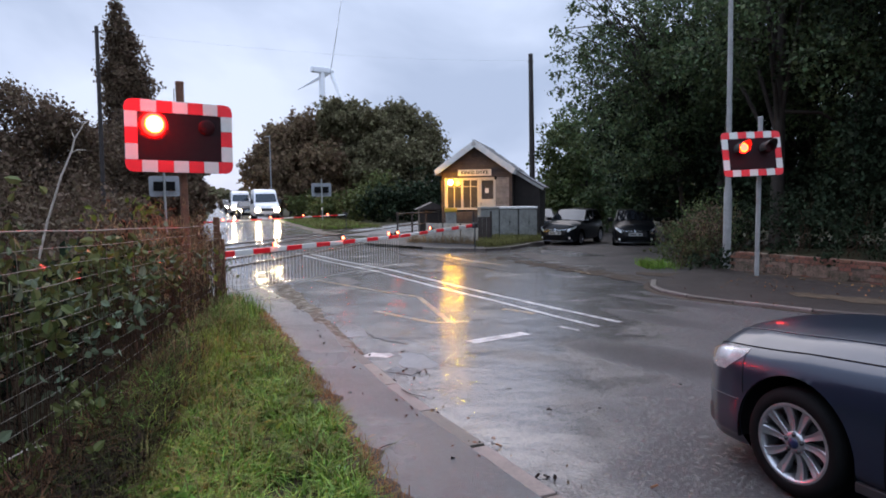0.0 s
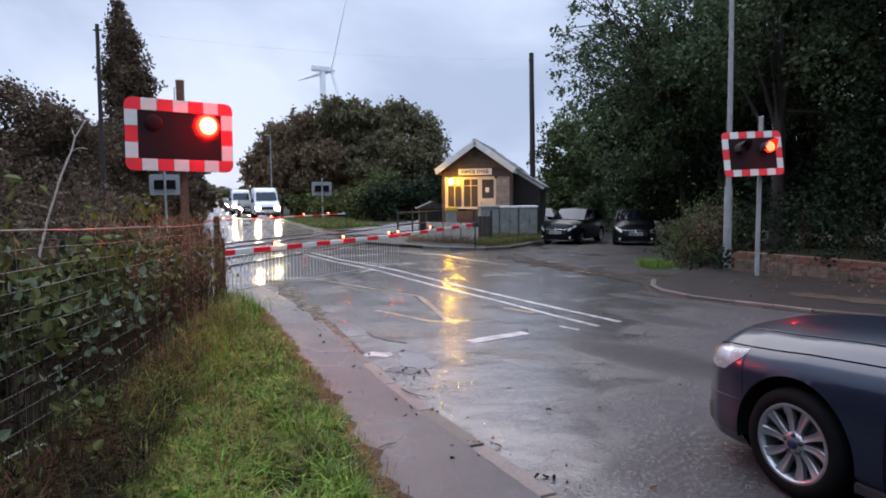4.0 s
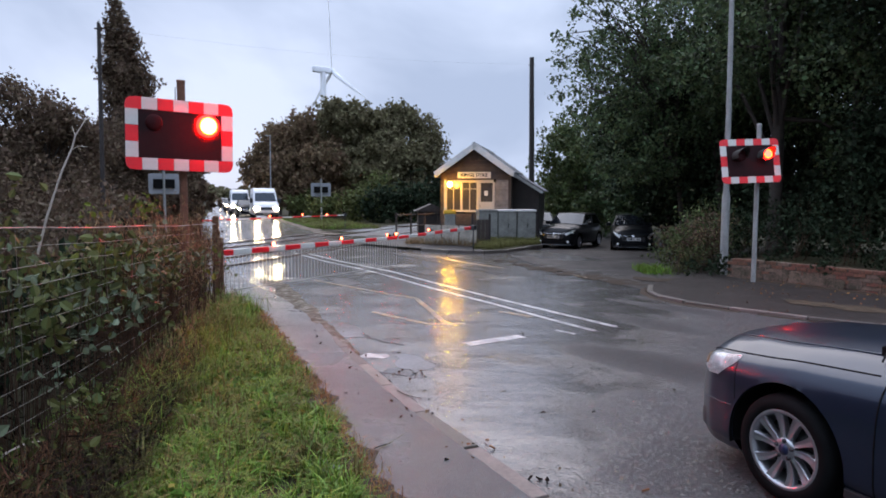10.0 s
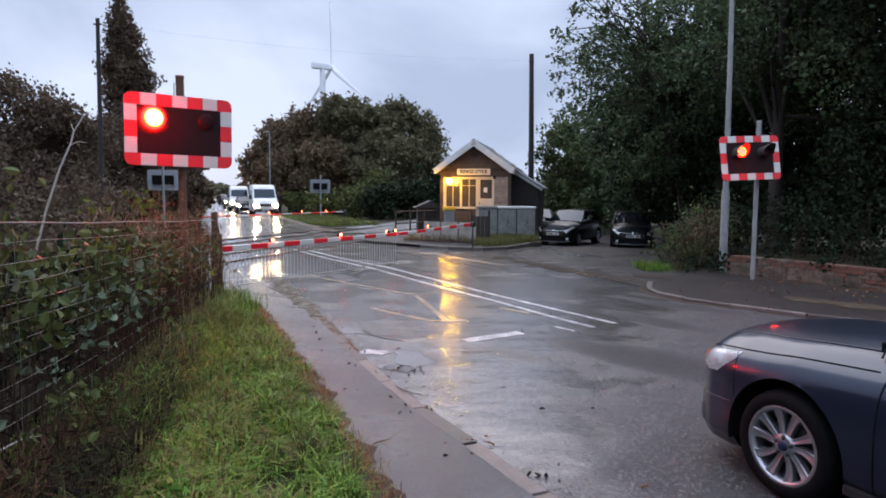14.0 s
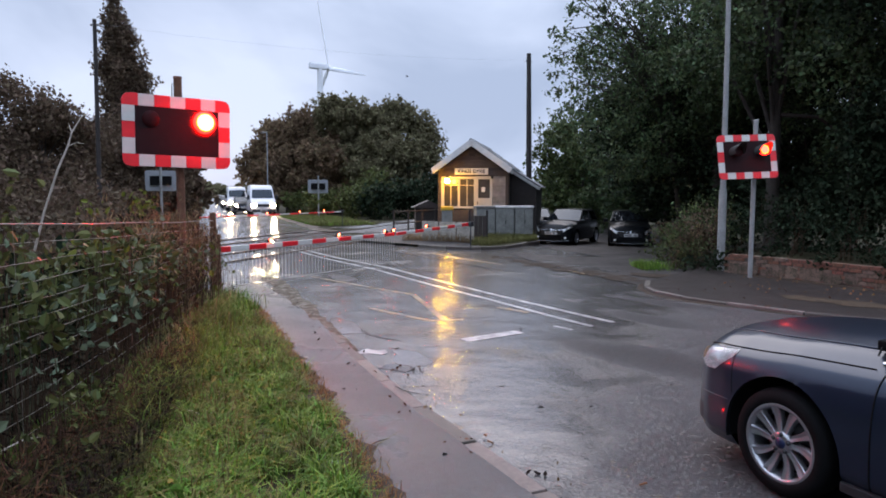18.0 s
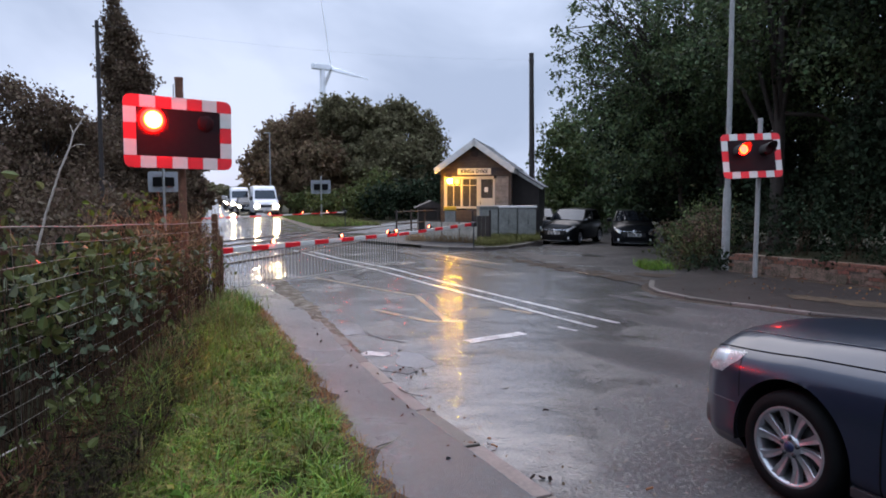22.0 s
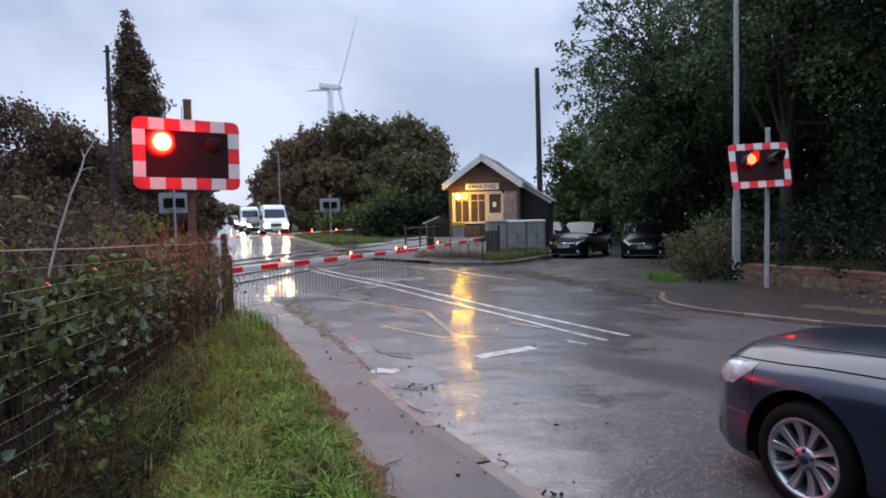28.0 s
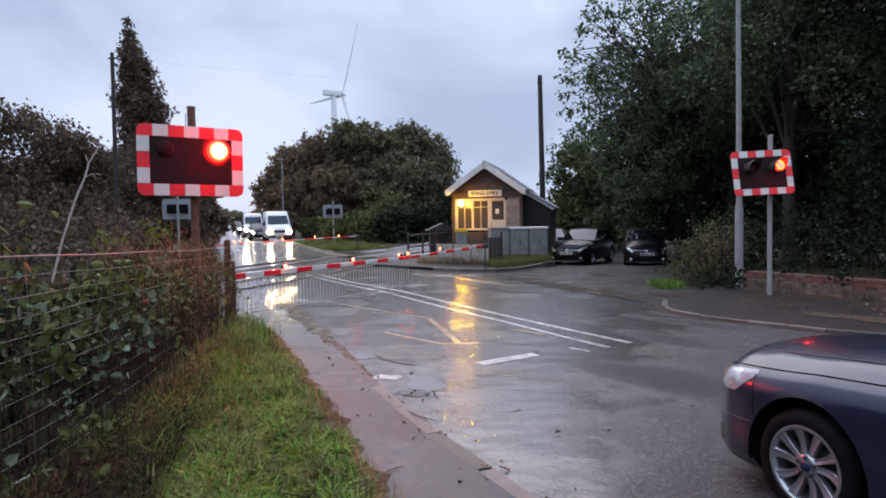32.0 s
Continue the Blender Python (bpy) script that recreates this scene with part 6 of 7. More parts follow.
# ---------------------------------------------------------------- fence and vegetation
FENCE = [(-2.15, -5.0, 0.22, 1.8), (-2.3, 0.6, 0.22, 1.78), (-2.42, 2.6, 0.18, 1.73), (-2.6, 4.4, 0.16, 1.67), (-2.9, 6.3, 0.12, 1.59), (-3.36, 8.9, 0.06, 1.49), (-3.72, 11.05, 0.0, 1.42)]


def fence_at(y, f):
    ys = [p[1] for p in FENCE]
    g = lambda i: float(np.interp(y, ys, [p[i] for p in FENCE]))
    return g(0), y, g(2) + (g(3) - g(2)) * f


def build_fence():
    t = thing("wire_fence", pose(0, 0, 0), "rusty stock fence of many strained wires, overgrown with bramble", "fence")
    n = 13
    for i in range(n):
        f = 0.04 + 0.95 * i / (n - 1)
        pts = [fence_at(-4.8 + 15.85 * k / 60, f) for k in range(61)]
        pts = [(p[0] + 0.006 * math.sin(k * 0.9 + i), p[1], p[2] + 0.005 * math.sin(k * 0.55 + i * 1.3)) for k, p in enumerate(pts)]
        part("wire", Mesh().tube(pts, 0.006 if i == n - 1 else 0.0025, 5), WIRE, t)
    for k in range(5):
        y = 4.0 + k * 1.5
        part("stay_wire", Mesh().tube([fence_at(y, 0.04), fence_at(y + 0.02, 0.5), fence_at(y, 0.99)], 0.0014, 4), WIRE, t)
    for x, y, a, b in FENCE[4:-1]:
        part("stake", Mesh().box((x - 0.03, y, (a + b) / 2 - 0.1), (0.016, 0.016, b - a + 0.2), bevel=0.003), RUST, t)
    for x, y, h, s in ((-3.76, 11.15, 1.52, 0.1), (-4.26, 11.75, 1.52, 0.1)):
        p = thing("fence_post", pose(x, y, -0.1, 0, 0, 12), "weathered rusty brown straining post at the fence end", "post", "fence end posts")
        part("post", Mesh().box((0, 0, h / 2 + 0.05), (s, s, h + 0.1), bevel=0.012), RUST, p)
        part("stub", Mesh().box((0.07, 0.05, 0.62), (0.08, 0.08, 1.3), bevel=0.01), RUST, p)
        part("cap", Mesh().box((0, 0, h + 0.1), (s * 0.8, s * 0.8, 0.03), bevel=0.008), RUST, p)
    r = thing("hand_rail", pose(-4.0, 11.45, 0, 0, 0, 128), "low dark gate rail between the end posts", "rail")
    for z in (0.95, 1.12):
        part("rail", Mesh().tube([(-0.45, 0, z), (0.5, 0, z)], 0.02, 8), DARK_WOOD, r)


def blades(name, base, height, width, lean, material):
    """Grass blades: each a bent strip of two quads."""
    n = len(base)
    a = rng.uniform(0, 2 * math.pi, n)
    h = height * rng.uniform(0.45, 1.25, n)
    d = np.stack([np.cos(a), np.sin(a), np.zeros(n)], 1)
    s = np.stack([-np.sin(a), np.cos(a), np.zeros(n)], 1)
    ln = (lean * rng.uniform(0.2, 1.3, n) * h)[:, None]
    up = np.array([0, 0, 1.0])
    w = (width * rng.uniform(0.6, 1.3, n))[:, None]
    p1 = base + up * (h * 0.6)[:, None] + d * ln * 0.35
    p2 = base + up * (h * np.sqrt(np.maximum(0.2, 1 - (lean * 0.7) ** 2)))[:, None] + d * ln
    v = np.empty((n, 2, 4, 3))
    v[:, 0, 0], v[:, 0, 1], v[:, 0, 2], v[:, 0, 3] = base - s * w, base + s * w, p1 + s * w * 0.8, p1 - s * w * 0.8
    v[:, 1, 0], v[:, 1, 1], v[:, 1, 2], v[:, 1, 3] = p1 - s * w * 0.8, p1 + s * w * 0.8, p2 + s * w * 0.12, p2 - s * w * 0.12
    return quads(name, material, v.reshape(-1, 3), 2 * n)


def scatter(n, fn):
    pts = []
    while len(pts) < n:
        p = fn()
        if p is not None:
            pts.append(p)
    return np.array(pts)


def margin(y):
    """How far the undergrowth coloured dark for shade reaches out from the fence foot."""
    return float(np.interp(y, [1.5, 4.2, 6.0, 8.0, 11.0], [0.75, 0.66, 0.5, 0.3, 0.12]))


def verge_point():
    y = 1.6 + 10.6 * rng.uniform() ** 1.25
    g = between(GRASS_L, min(12, y))
    f = fence_at(min(11, y), 0)[0] - 0.35
    x = f + (g - 0.07 + 0.05 * math.sin(y * 5) - f) * rng.uniform() ** 0.8
    if noise.noise(Vector((x * 2.6, y * 2.0, 2.0))) < -0.04 and rng.uniform() < 0.82:
        return None
    if x < fence_at(min(11, y), 0)[0] + margin(y) * (0.8 + 0.35 * math.sin(y * 4.1)) and rng.uniform() < 0.88:
        return None
    return x, y, ground_z(x, y) - 0.01


def tufts(name, count, per, height, width, lean, material, point):
    """Grass in tufts: blades that start close together and fall outwards, tufts of unlike height."""
    c = scatter(count, point)
    hs = rng.uniform(0.4, 1.5, count) * rng.uniform(0.6, 1.2, count)
    k = np.repeat(np.arange(count), per)
    n = len(k)
    a = rng.uniform(0, 2 * math.pi, n)
    r = np.abs(rng.normal(size=n)) * 0.045
    d = np.stack([np.cos(a), np.sin(a), np.zeros(n)], 1)
    base = c[k] + d * r[:, None]
    h = height * hs[k] * rng.uniform(0.5, 1.2, n)
    ln = (h * lean * rng.uniform(0.1, 1.5, n))[:, None]
    a2 = a + rng.normal(size=n) * 0.7
    d = np.stack([np.cos(a2), np.sin(a2), np.zeros(n)], 1)
    sd = np.stack([-np.sin(a2), np.cos(a2), np.zeros(n)], 1)
    w = (width * rng.uniform(0.5, 1.5, n))[:, None]
    up = np.array([0, 0, 1.0])
    p1 = base + up * (h * 0.62)[:, None] + d * ln * 0.35
    p2 = base + up * (h * rng.uniform(0.45, 0.95, n))[:, None] + d * ln
    v = np.empty((n, 2, 4, 3))
    v[:, 0, 0], v[:, 0, 1], v[:, 0, 2], v[:, 0, 3] = base - sd * w, base + sd * w, p1 + sd * w * 0.85, p1 - sd * w * 0.85
    v[:, 1, 0], v[:, 1, 1], v[:, 1, 2], v[:, 1, 3] = p1 - sd * w * 0.85, p1 + sd * w * 0.85, p2 + sd * w * 0.1, p2 - sd * w * 0.1
    return quads(name, material, v.reshape(-1, 3), 2 * n)


def build_verge():
    solid("verge_grass", tufts("verge_grass", 3000, 34, 0.135, 0.0055, 0.85, GRASS, verge_point), GRASS, "rough wet green grass in tufts on the verge", "grass", kind="stuff")
    def behind():
        y = rng.uniform(-9.0, 1.7)
        x = rng.uniform(fence_at(max(-5, y), 0)[0] - 0.3, between(GRASS_L, y))
        return x, y, ground_z(x, y) - 0.01
    solid("roadside_grass", tufts("roadside_grass", 700, 22, 0.15, 0.01, 0.9, GRASS, behind), GRASS, "rough grass of the verge going on along the road", "grass", kind="stuff")
    wd = scatter(420, lambda: (lambda p: p if p and noise.noise(Vector((p[0] * 1.3, p[1] * 1.3, 4))) > 0.0 else None)(verge_point()))
    lv = np.repeat(wd, 9, axis=0) + rng.normal(size=(420 * 9, 3)) * np.array([0.06, 0.06, 0.025]) + np.array([0, 0, 0.07])
    solid("verge_weeds", leaf_mesh("verge_weeds", GRASS, lv, 0.045, 0.5, 1.7, 0.0, True), GRASS, "low broad-leaved weeds among the verge grass", "weeds", kind="stuff")
    solid("olive_tufts", tufts("olive_tufts", 380, 34, 0.2, 0.004, 1.0, PALE_GRASS, verge_point), PALE_GRASS, "yellowing tufts among the green verge grass", "grass", kind="stuff")
    q = scatter(900, verge_point)
    solid("dead_grass", blades("dead_grass", q, 0.14, 0.003, 0.9, DRY), DRY, "dead straw blades lying among the grass", "dry grass", kind="stuff")
    tall = scatter(900, lambda: (lambda y: (fence_at(y, 0)[0] + rng.normal() * 0.2 + 0.12, y, 0.1))(rng.uniform(5.8, 11.0)))
    solid("tall_dry_grass", blades("tall_dry_grass", tall, 0.42, 0.003, 0.95, WEED), WEED, "tall brown seeding grass along the fence foot", "dry grass", kind="stuff")
    foot = scatter(1900, lambda: (lambda y: (fence_at(y, 0)[0] + 0.05 + abs(rng.normal()) * 0.17, y, 0.1))(rng.uniform(5.0, 11.0)))
    solid("foot_grass", blades("foot_grass", foot, 0.3, 0.0028, 0.95, PALE_GRASS), PALE_GRASS, "wispy straw-coloured grass leaning from the fence foot", "dry grass", kind="stuff")
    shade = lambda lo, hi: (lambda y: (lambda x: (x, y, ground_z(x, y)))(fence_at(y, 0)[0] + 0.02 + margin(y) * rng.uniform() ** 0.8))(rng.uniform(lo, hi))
    solid("matted_undergrowth", blades("matted_undergrowth", scatter(11000, lambda: shade(1.6, 8.5)), 0.26, 0.0042, 0.95, DARK_STALK), DARK_STALK, "matted sodden stalks coloured dark for the shade below the fence", "undergrowth", kind="stuff")
    solid("shaded_grass", blades("shaded_grass", scatter(6500, lambda: shade(1.6, 9.5)), 0.26, 0.0045, 0.9, DIM_GRASS), DIM_GRASS, "olive grass coloured dark for the shade under the brambles", "grass", kind="stuff")
    gl = np.array([shade(1.8, 7.0) for _ in range(1500)]) + np.array([0, 0, 0.12])
    solid("ground_ivy", leaf_mesh("ground_ivy", LEAF_IVY, gl, 0.05, 0.5, 1.3, 0.3, True), LEAF_IVY, "low ivy and dock leaves along the fence foot", "weeds", kind="stuff")
    brk = scatter(2400, lambda: (lambda y: (fence_at(y, 0)[0] + 0.1 + abs(rng.normal()) * 0.14, y, 0.1))(rng.uniform(1.6, 6.5)))
    solid("dead_bracken", blades("dead_bracken", brk, 0.34, 0.004, 0.95, BRACKEN), BRACKEN, "collapsed dark brown bracken at the fence foot", "dry grass", kind="stuff")
    lng = scatter(6000, lambda: (lambda y: (fence_at(y, 0)[0] + 0.12 + abs(rng.normal()) * 0.24, y, 0.1))(rng.uniform(4.4, 10.8)))
    solid("long_grass", blades("long_grass", lng, 0.3, 0.0042, 0.95, GRASS), GRASS, "long uncut green grass leaning out from the fence", "grass", kind="stuff")
    ed = scatter(2600, lambda: (lambda y: (between(GRASS_L, min(12, y)) + rng.normal() * 0.05, y, 0.03))(rng.uniform(3, 11.5)))
    solid("edge_grass", blades("edge_grass", ed, 0.09, 0.003, 0.9, DRY), DRY, "brown trodden grass along the footway edge", "dry grass", kind="stuff")
    isl = scatter(6000, lambda: (lambda u, v: (1.1 + 2.7 * u, 22.35 + 1.2 * max(0, u - 0.25) * 3.2 + v * (3.4 - 1.5 * u), 0.1 + 0.12 * v))(rng.uniform(), rng.uniform()))
    solid("island_grass", blades("island_grass", isl, 0.2, 0.007, 0.8, PALE_GRASS), PALE_GRASS, "tufted grass before the grey cabinets", "grass", kind="stuff")
    pan = scatter(900, lambda: (lambda u: (1.25 - 2.5 * u + rng.normal() * 0.06, 23.2 + 1.29 * u + rng.normal() * 0.08, 0.06))(rng.uniform()))
    solid("panel_foot_grass", blades("panel_foot_grass", pan, 0.4, 0.006, 0.5, WEED), WEED, "rank brown grass along the foot of the slatted panels", "grass", kind="stuff")
    far = scatter(9000, lambda: (lambda u, v: (lambda a: (a[0] + 0.5 + v * 3.6, a[1] + v * 1.2, -0.02))((-7.6 - 5.2 * u, 38.0 + 14.4 * u)))(rng.uniform(), rng.uniform() ** 1.5))
    fresh = scatter(4500, lambda: (lambda u, v: (-7.2 - 5.2 * u + v * 3.4, 38.0 + 14.4 * u + v * 1.2, -0.02))(rng.uniform(), rng.uniform() ** 1.3))
    solid("far_verge_turf", blades("far_verge_turf", fresh, 0.22, 0.018, 0.9, GRASS), GRASS, "green turf among the yellowed far verge", "grass", kind="stuff")
    rows = []
    for k in range(25):
        u = k / 24
        wd = 0.55 + 0.18 * math.sin(k * 1.3) + 0.1 * math.sin(k * 2.9)
        rows.append([(-5.5 - 8.6 * u + (q / 5 - 0.35) * wd * 1.6, 32.3 + 24.2 * u, 0.004 + 0.03 * math.sin(math.pi * q / 5) * (0.6 + 0.4 * math.sin(k * 0.9 + q))) for q in range(6)])
    solid("muddy_shoulder", Mesh().grid(rows), MUD, "rutted wet mud along the far road edge", "mud", kind="structure")
    solid("far_verge_grass", blades("far_verge_grass", far, 0.24, 0.016, 0.6, PALE_GRASS), PALE_GRASS, "pale yellowed grass verge beside the far road", "grass", kind="stuff")
    wc = scatter(900, lambda: (4.95 + 0.4 * abs(rng.normal()), 16.6 + 0.3 * rng.normal(), 0.0))
    solid("tuft", blades("tuft", wc, 0.2, 0.006, 0.6, GRASS), GRASS, "bright green grass tuft at the forecourt corner", "grass", kind="stuff")


def shrub(name, blobs, material, per, size, label, stems=10, seed_up=0.2, category="bush", fine=False, long=1.5):
    cx, cy = np.mean([b[0] for b in blobs]), np.mean([b[1] for b in blobs])
    z0 = ground_z(cx, cy) - 0.05
    t = thing(name, pose(cx, cy, z0), label, category)
    off = np.array([cx, cy, z0])
    part("foliage", leaf_mesh("foliage", material, blob_points(blobs, per, 0.35) - off, size, 0.5, long, seed_up, fine), material, t)
    for i in range(stems):
        b = blobs[i % len(blobs)]
        e = Vector((b[0] + rng.uniform(-0.6, 0.6) * b[3], b[1] + rng.uniform(-0.6, 0.6) * b[4], b[2] + rng.uniform(0.1, 0.7) * b[5]))
        s = Vector((b[0] + rng.uniform(-0.5, 0.5) * b[3], b[1] + rng.uniform(-0.5, 0.5) * b[4], ground_z(b[0], b[1]) - 0.05))
        mid = (s + e) / 2 + Vector((rng.uniform(-0.2, 0.2), rng.uniform(-0.2, 0.2), 0.1)) * b[5]
        st = Mesh().tube([s - Vector(off), mid - Vector(off), e - Vector(off)], [0.003 + 0.006 * b[5], 0.0025 + 0.004 * b[5], 0.002], 5)
        part("stem", st, TWIG, t)
    return t


def build_hedge():
    # bramble growing through the fence: shade-dark leaf colour inside, broad leaves outside
    for k in range(9):
        y = 1.9 + k * 1.08
        x, _, zt = fence_at(min(11, y), 1.0)
        near = y < 7.6
        bl = [(x - 0.3 + rng.uniform(-0.1, 0.06), y + rng.uniform(-0.3, 0.3), 0.12 + (zt - 0.2) * f, 0.3, 0.5, 0.26) for f in ((0.54, 0.67, 0.77) if near else (0.3, 0.55))]
        if near:
            bl += [(x + rng.uniform(-0.06, 0.07), y + rng.uniform(-0.5, 0.5), rng.uniform(0.88, 1.42), 0.13, 0.24, 0.17) for _ in range(5)]
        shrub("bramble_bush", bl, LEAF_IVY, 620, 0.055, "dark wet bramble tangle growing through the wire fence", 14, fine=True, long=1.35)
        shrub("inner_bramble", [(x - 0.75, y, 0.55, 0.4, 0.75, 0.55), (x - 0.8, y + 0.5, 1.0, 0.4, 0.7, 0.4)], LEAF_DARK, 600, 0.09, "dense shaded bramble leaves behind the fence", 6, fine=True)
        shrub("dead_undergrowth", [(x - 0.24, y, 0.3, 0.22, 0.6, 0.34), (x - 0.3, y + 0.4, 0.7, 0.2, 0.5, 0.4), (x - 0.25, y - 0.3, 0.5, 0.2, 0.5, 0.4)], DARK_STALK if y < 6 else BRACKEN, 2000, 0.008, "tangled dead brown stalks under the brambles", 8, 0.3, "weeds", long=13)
    # grey-green bramble sprays, coloured paler to look lit between the wires
    for k in range(46):
        y = 2.6 + 6.2 * (k + rng.uniform(0, 0.8)) / 46
        x, _, zt = fence_at(y, 1.0)
        z, r = rng.uniform(0.55, 1.5) if y < 7.2 else rng.uniform(0.6, 1.2), rng.uniform(0.09, 0.18)
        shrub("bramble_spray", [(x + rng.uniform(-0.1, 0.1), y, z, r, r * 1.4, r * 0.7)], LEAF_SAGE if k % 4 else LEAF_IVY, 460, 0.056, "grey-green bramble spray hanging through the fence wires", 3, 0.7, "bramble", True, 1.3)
    for k in range(10):
        y = 6.2 + k * 0.5
        x = fence_at(min(11, y), 1.0)[0]
        shrub("dock_and_willowherb", [(x - 0.15, y, 1.0 + 0.1 * (k % 3), 0.3, 0.35, 0.5), (x - 0.3, y, 1.42 + 0.1 * (k % 2), 0.2, 0.25, 0.3)], WEED if k % 3 else BRACKEN, 2100, 0.0075, "brown seeding weeds standing along the fence", 5, 1.6, "weeds", long=13)
    for k in range(6):
        y = 7.5 + k * 0.62
        x = fence_at(min(11, y), 1.0)[0]
        shrub("seeding_weeds", [(x + 0.08, y, 0.5 + 0.12 * (k % 3), 0.14, 0.3, 0.42), (x + 0.02, y + 0.3, 1.05 + 0.12 * (k % 2), 0.13, 0.22, 0.34)], WEED if k % 3 else BRACKEN, 2200, 0.0075, "rusty brown seed heads pushing through the fence wires", 4, 1.6, "weeds", long=13)
    for x, y, z in ((-4.35, 9.8, 1.62), (-4.9, 9.3, 1.66), (-3.0, 5.9, 1.42), (-3.35, 9.3, 1.0), (-4.6, 10.4, 1.72)):
        shrub("yellowing_sapling", [(x, y, z, 0.22, 0.25, 0.16)], LEAF_YELLOW if z > 1.2 else LEAF_IVY, 330, 0.075, "young plant with large yellow-green leaves by the fence", 5, 0.6, "plant", True)
    # fresh green dock and bramble leaves among the brown stalks
    for k in range(26):
        y = 6.6 + 4.3 * (k + rng.uniform(0, 0.8)) / 26
        x = fence_at(min(11, y), 1.0)[0]
        r = rng.uniform(0.08, 0.16)
        shrub("dock_plant", [(x + rng.uniform(-0.05, 0.22), y, rng.uniform(0.2, 1.15), r, r * 1.3, r * 0.8)], (LEAF_IVY, LEAF_YELLOW, LEAF_IVY)[k % 3], 300, 0.055, "low green dock plant among brown weeds by the fence", 3, 0.6, "plant", True)
    shrub("tall_bramble", [(-3.05, 4.6, 1.85, 0.16, 0.2, 0.2), (-3.0, 4.5, 1.5, 0.2, 0.25, 0.25), (-3.2, 4.9, 1.7, 0.16, 0.2, 0.14)], LEAF_IVY, 420, 0.06, "tall green bramble shoot rising over the fence", 6, 0.5, "bramble", True)
    for k in range(7):
        y = 1.6 + k * 1.7
        x = fence_at(min(11, y), 1.0)[0] - 1.9
        shrub("bramble_thicket", [(x, y, 0.42, 0.7, 0.95, 0.46), (x - 0.3, y + 0.6, 0.75, 0.7, 0.95, 0.45), (x - 1.3, y, 0.5, 0.8, 1.0, 0.5)], LEAF_BROWN, 520, 0.07, "low thicket of bramble behind the fence", 4, 0.3)
    for x, y, z in ((-3.35, 8.9, 1.5), (-3.5, 9.6, 1.62), (-3.75, 10.2, 1.62), (-3.95, 10.7, 1.6), (-4.0, 9.3, 1.5), (-4.35, 9.5, 1.62), (-3.72, 9.1, 1.45), (-4.6, 9.0, 1.55)):
        shrub("willowherb", [(x, y, z, 0.16, 0.16, 0.32), (x + 0.1, y, z - 0.5, 0.22, 0.22, 0.4)], WEED, 1200, 0.0065, "tall russet willowherb gone to seed above the fence", 6, 1.4, "weeds", long=9)
    for k in range(9):
        y = 1.9 + 0.42 * k
        x = fence_at(y, 0)[0]
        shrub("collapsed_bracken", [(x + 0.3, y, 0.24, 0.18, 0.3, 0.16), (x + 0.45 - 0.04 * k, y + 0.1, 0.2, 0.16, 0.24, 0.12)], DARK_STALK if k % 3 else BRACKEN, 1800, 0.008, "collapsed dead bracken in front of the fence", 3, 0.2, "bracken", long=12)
    for k in range(5):
        y = 3.1 + 0.45 * k
        x = fence_at(y, 0)[0]
        shrub("nettle_clump", [(x + 0.22 + 0.1 * (k % 2), y, 0.4 + 0.08 * (k % 3), 0.16, 0.22, 0.2)], LEAF_IVY, 700, 0.04, "small dark green nettle clump by the fence foot", 5, 0.3, "plant", True)
    # bleached dead sapling
    t = thing("dead_sapling", pose(-6.67, 11.5, -0.04), "pale leafless dead sapling leaning behind the fence", "sapling")
    part("trunk", Mesh().tube([(-0.55, 0, 0), (-0.093, 0, 1.56), (0.18, 0, 2.3), (0.38, 0, 2.72), (0.44, 0, 2.92), (0.62, 0, 3.19), (0.74, 0, 3.25)], [0.024, 0.02, 0.018, 0.016, 0.013, 0.009, 0.004], 8), PALE_BARK, t)
    part("branch", Mesh().tube([(0.36, 0, 2.68), (0.49, 0, 2.745), (0.65, 0, 2.73)], [0.009, 0.006, 0.003], 6), PALE_BARK, t)
    part("branch", Mesh().tube([(0.44, 0, 2.92), (0.40, 0.03, 3.0), (0.36, 0.05, 3.09)], [0.008, 0.006, 0.003], 6), PALE_BARK, t)
    # bank of bushes beside the wall and along its top
    for i, (x, y, z, r) in enumerate(((5.85, 17.1, 0.5, 0.55), (6.25, 17.3, 0.6, 0.55), (6.35, 16.7, 0.5, 0.55), (6.5, 17.6, 0.8, 0.5), (5.95, 16.6, 0.38, 0.5), (6.7, 17.0, 0.7, 0.8), (6.95, 18.8, 0.55, 0.8), (7.5, 18.6, 0.9, 0.95), (7.8, 16.4, 1.0, 0.9), (8.3, 15.4, 1.0, 0.9), (8.9, 14.3, 0.9, 0.8), (9.5, 13.2, 1.0, 0.9), (9.9, 12.0, 0.9, 0.8), (10.6, 11.0, 1.1, 1.0))):
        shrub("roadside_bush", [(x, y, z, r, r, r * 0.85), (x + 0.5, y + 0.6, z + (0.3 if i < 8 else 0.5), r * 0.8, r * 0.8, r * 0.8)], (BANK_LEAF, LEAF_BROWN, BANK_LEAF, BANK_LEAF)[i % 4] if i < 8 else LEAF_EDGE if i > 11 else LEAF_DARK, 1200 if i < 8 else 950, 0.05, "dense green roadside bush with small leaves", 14)
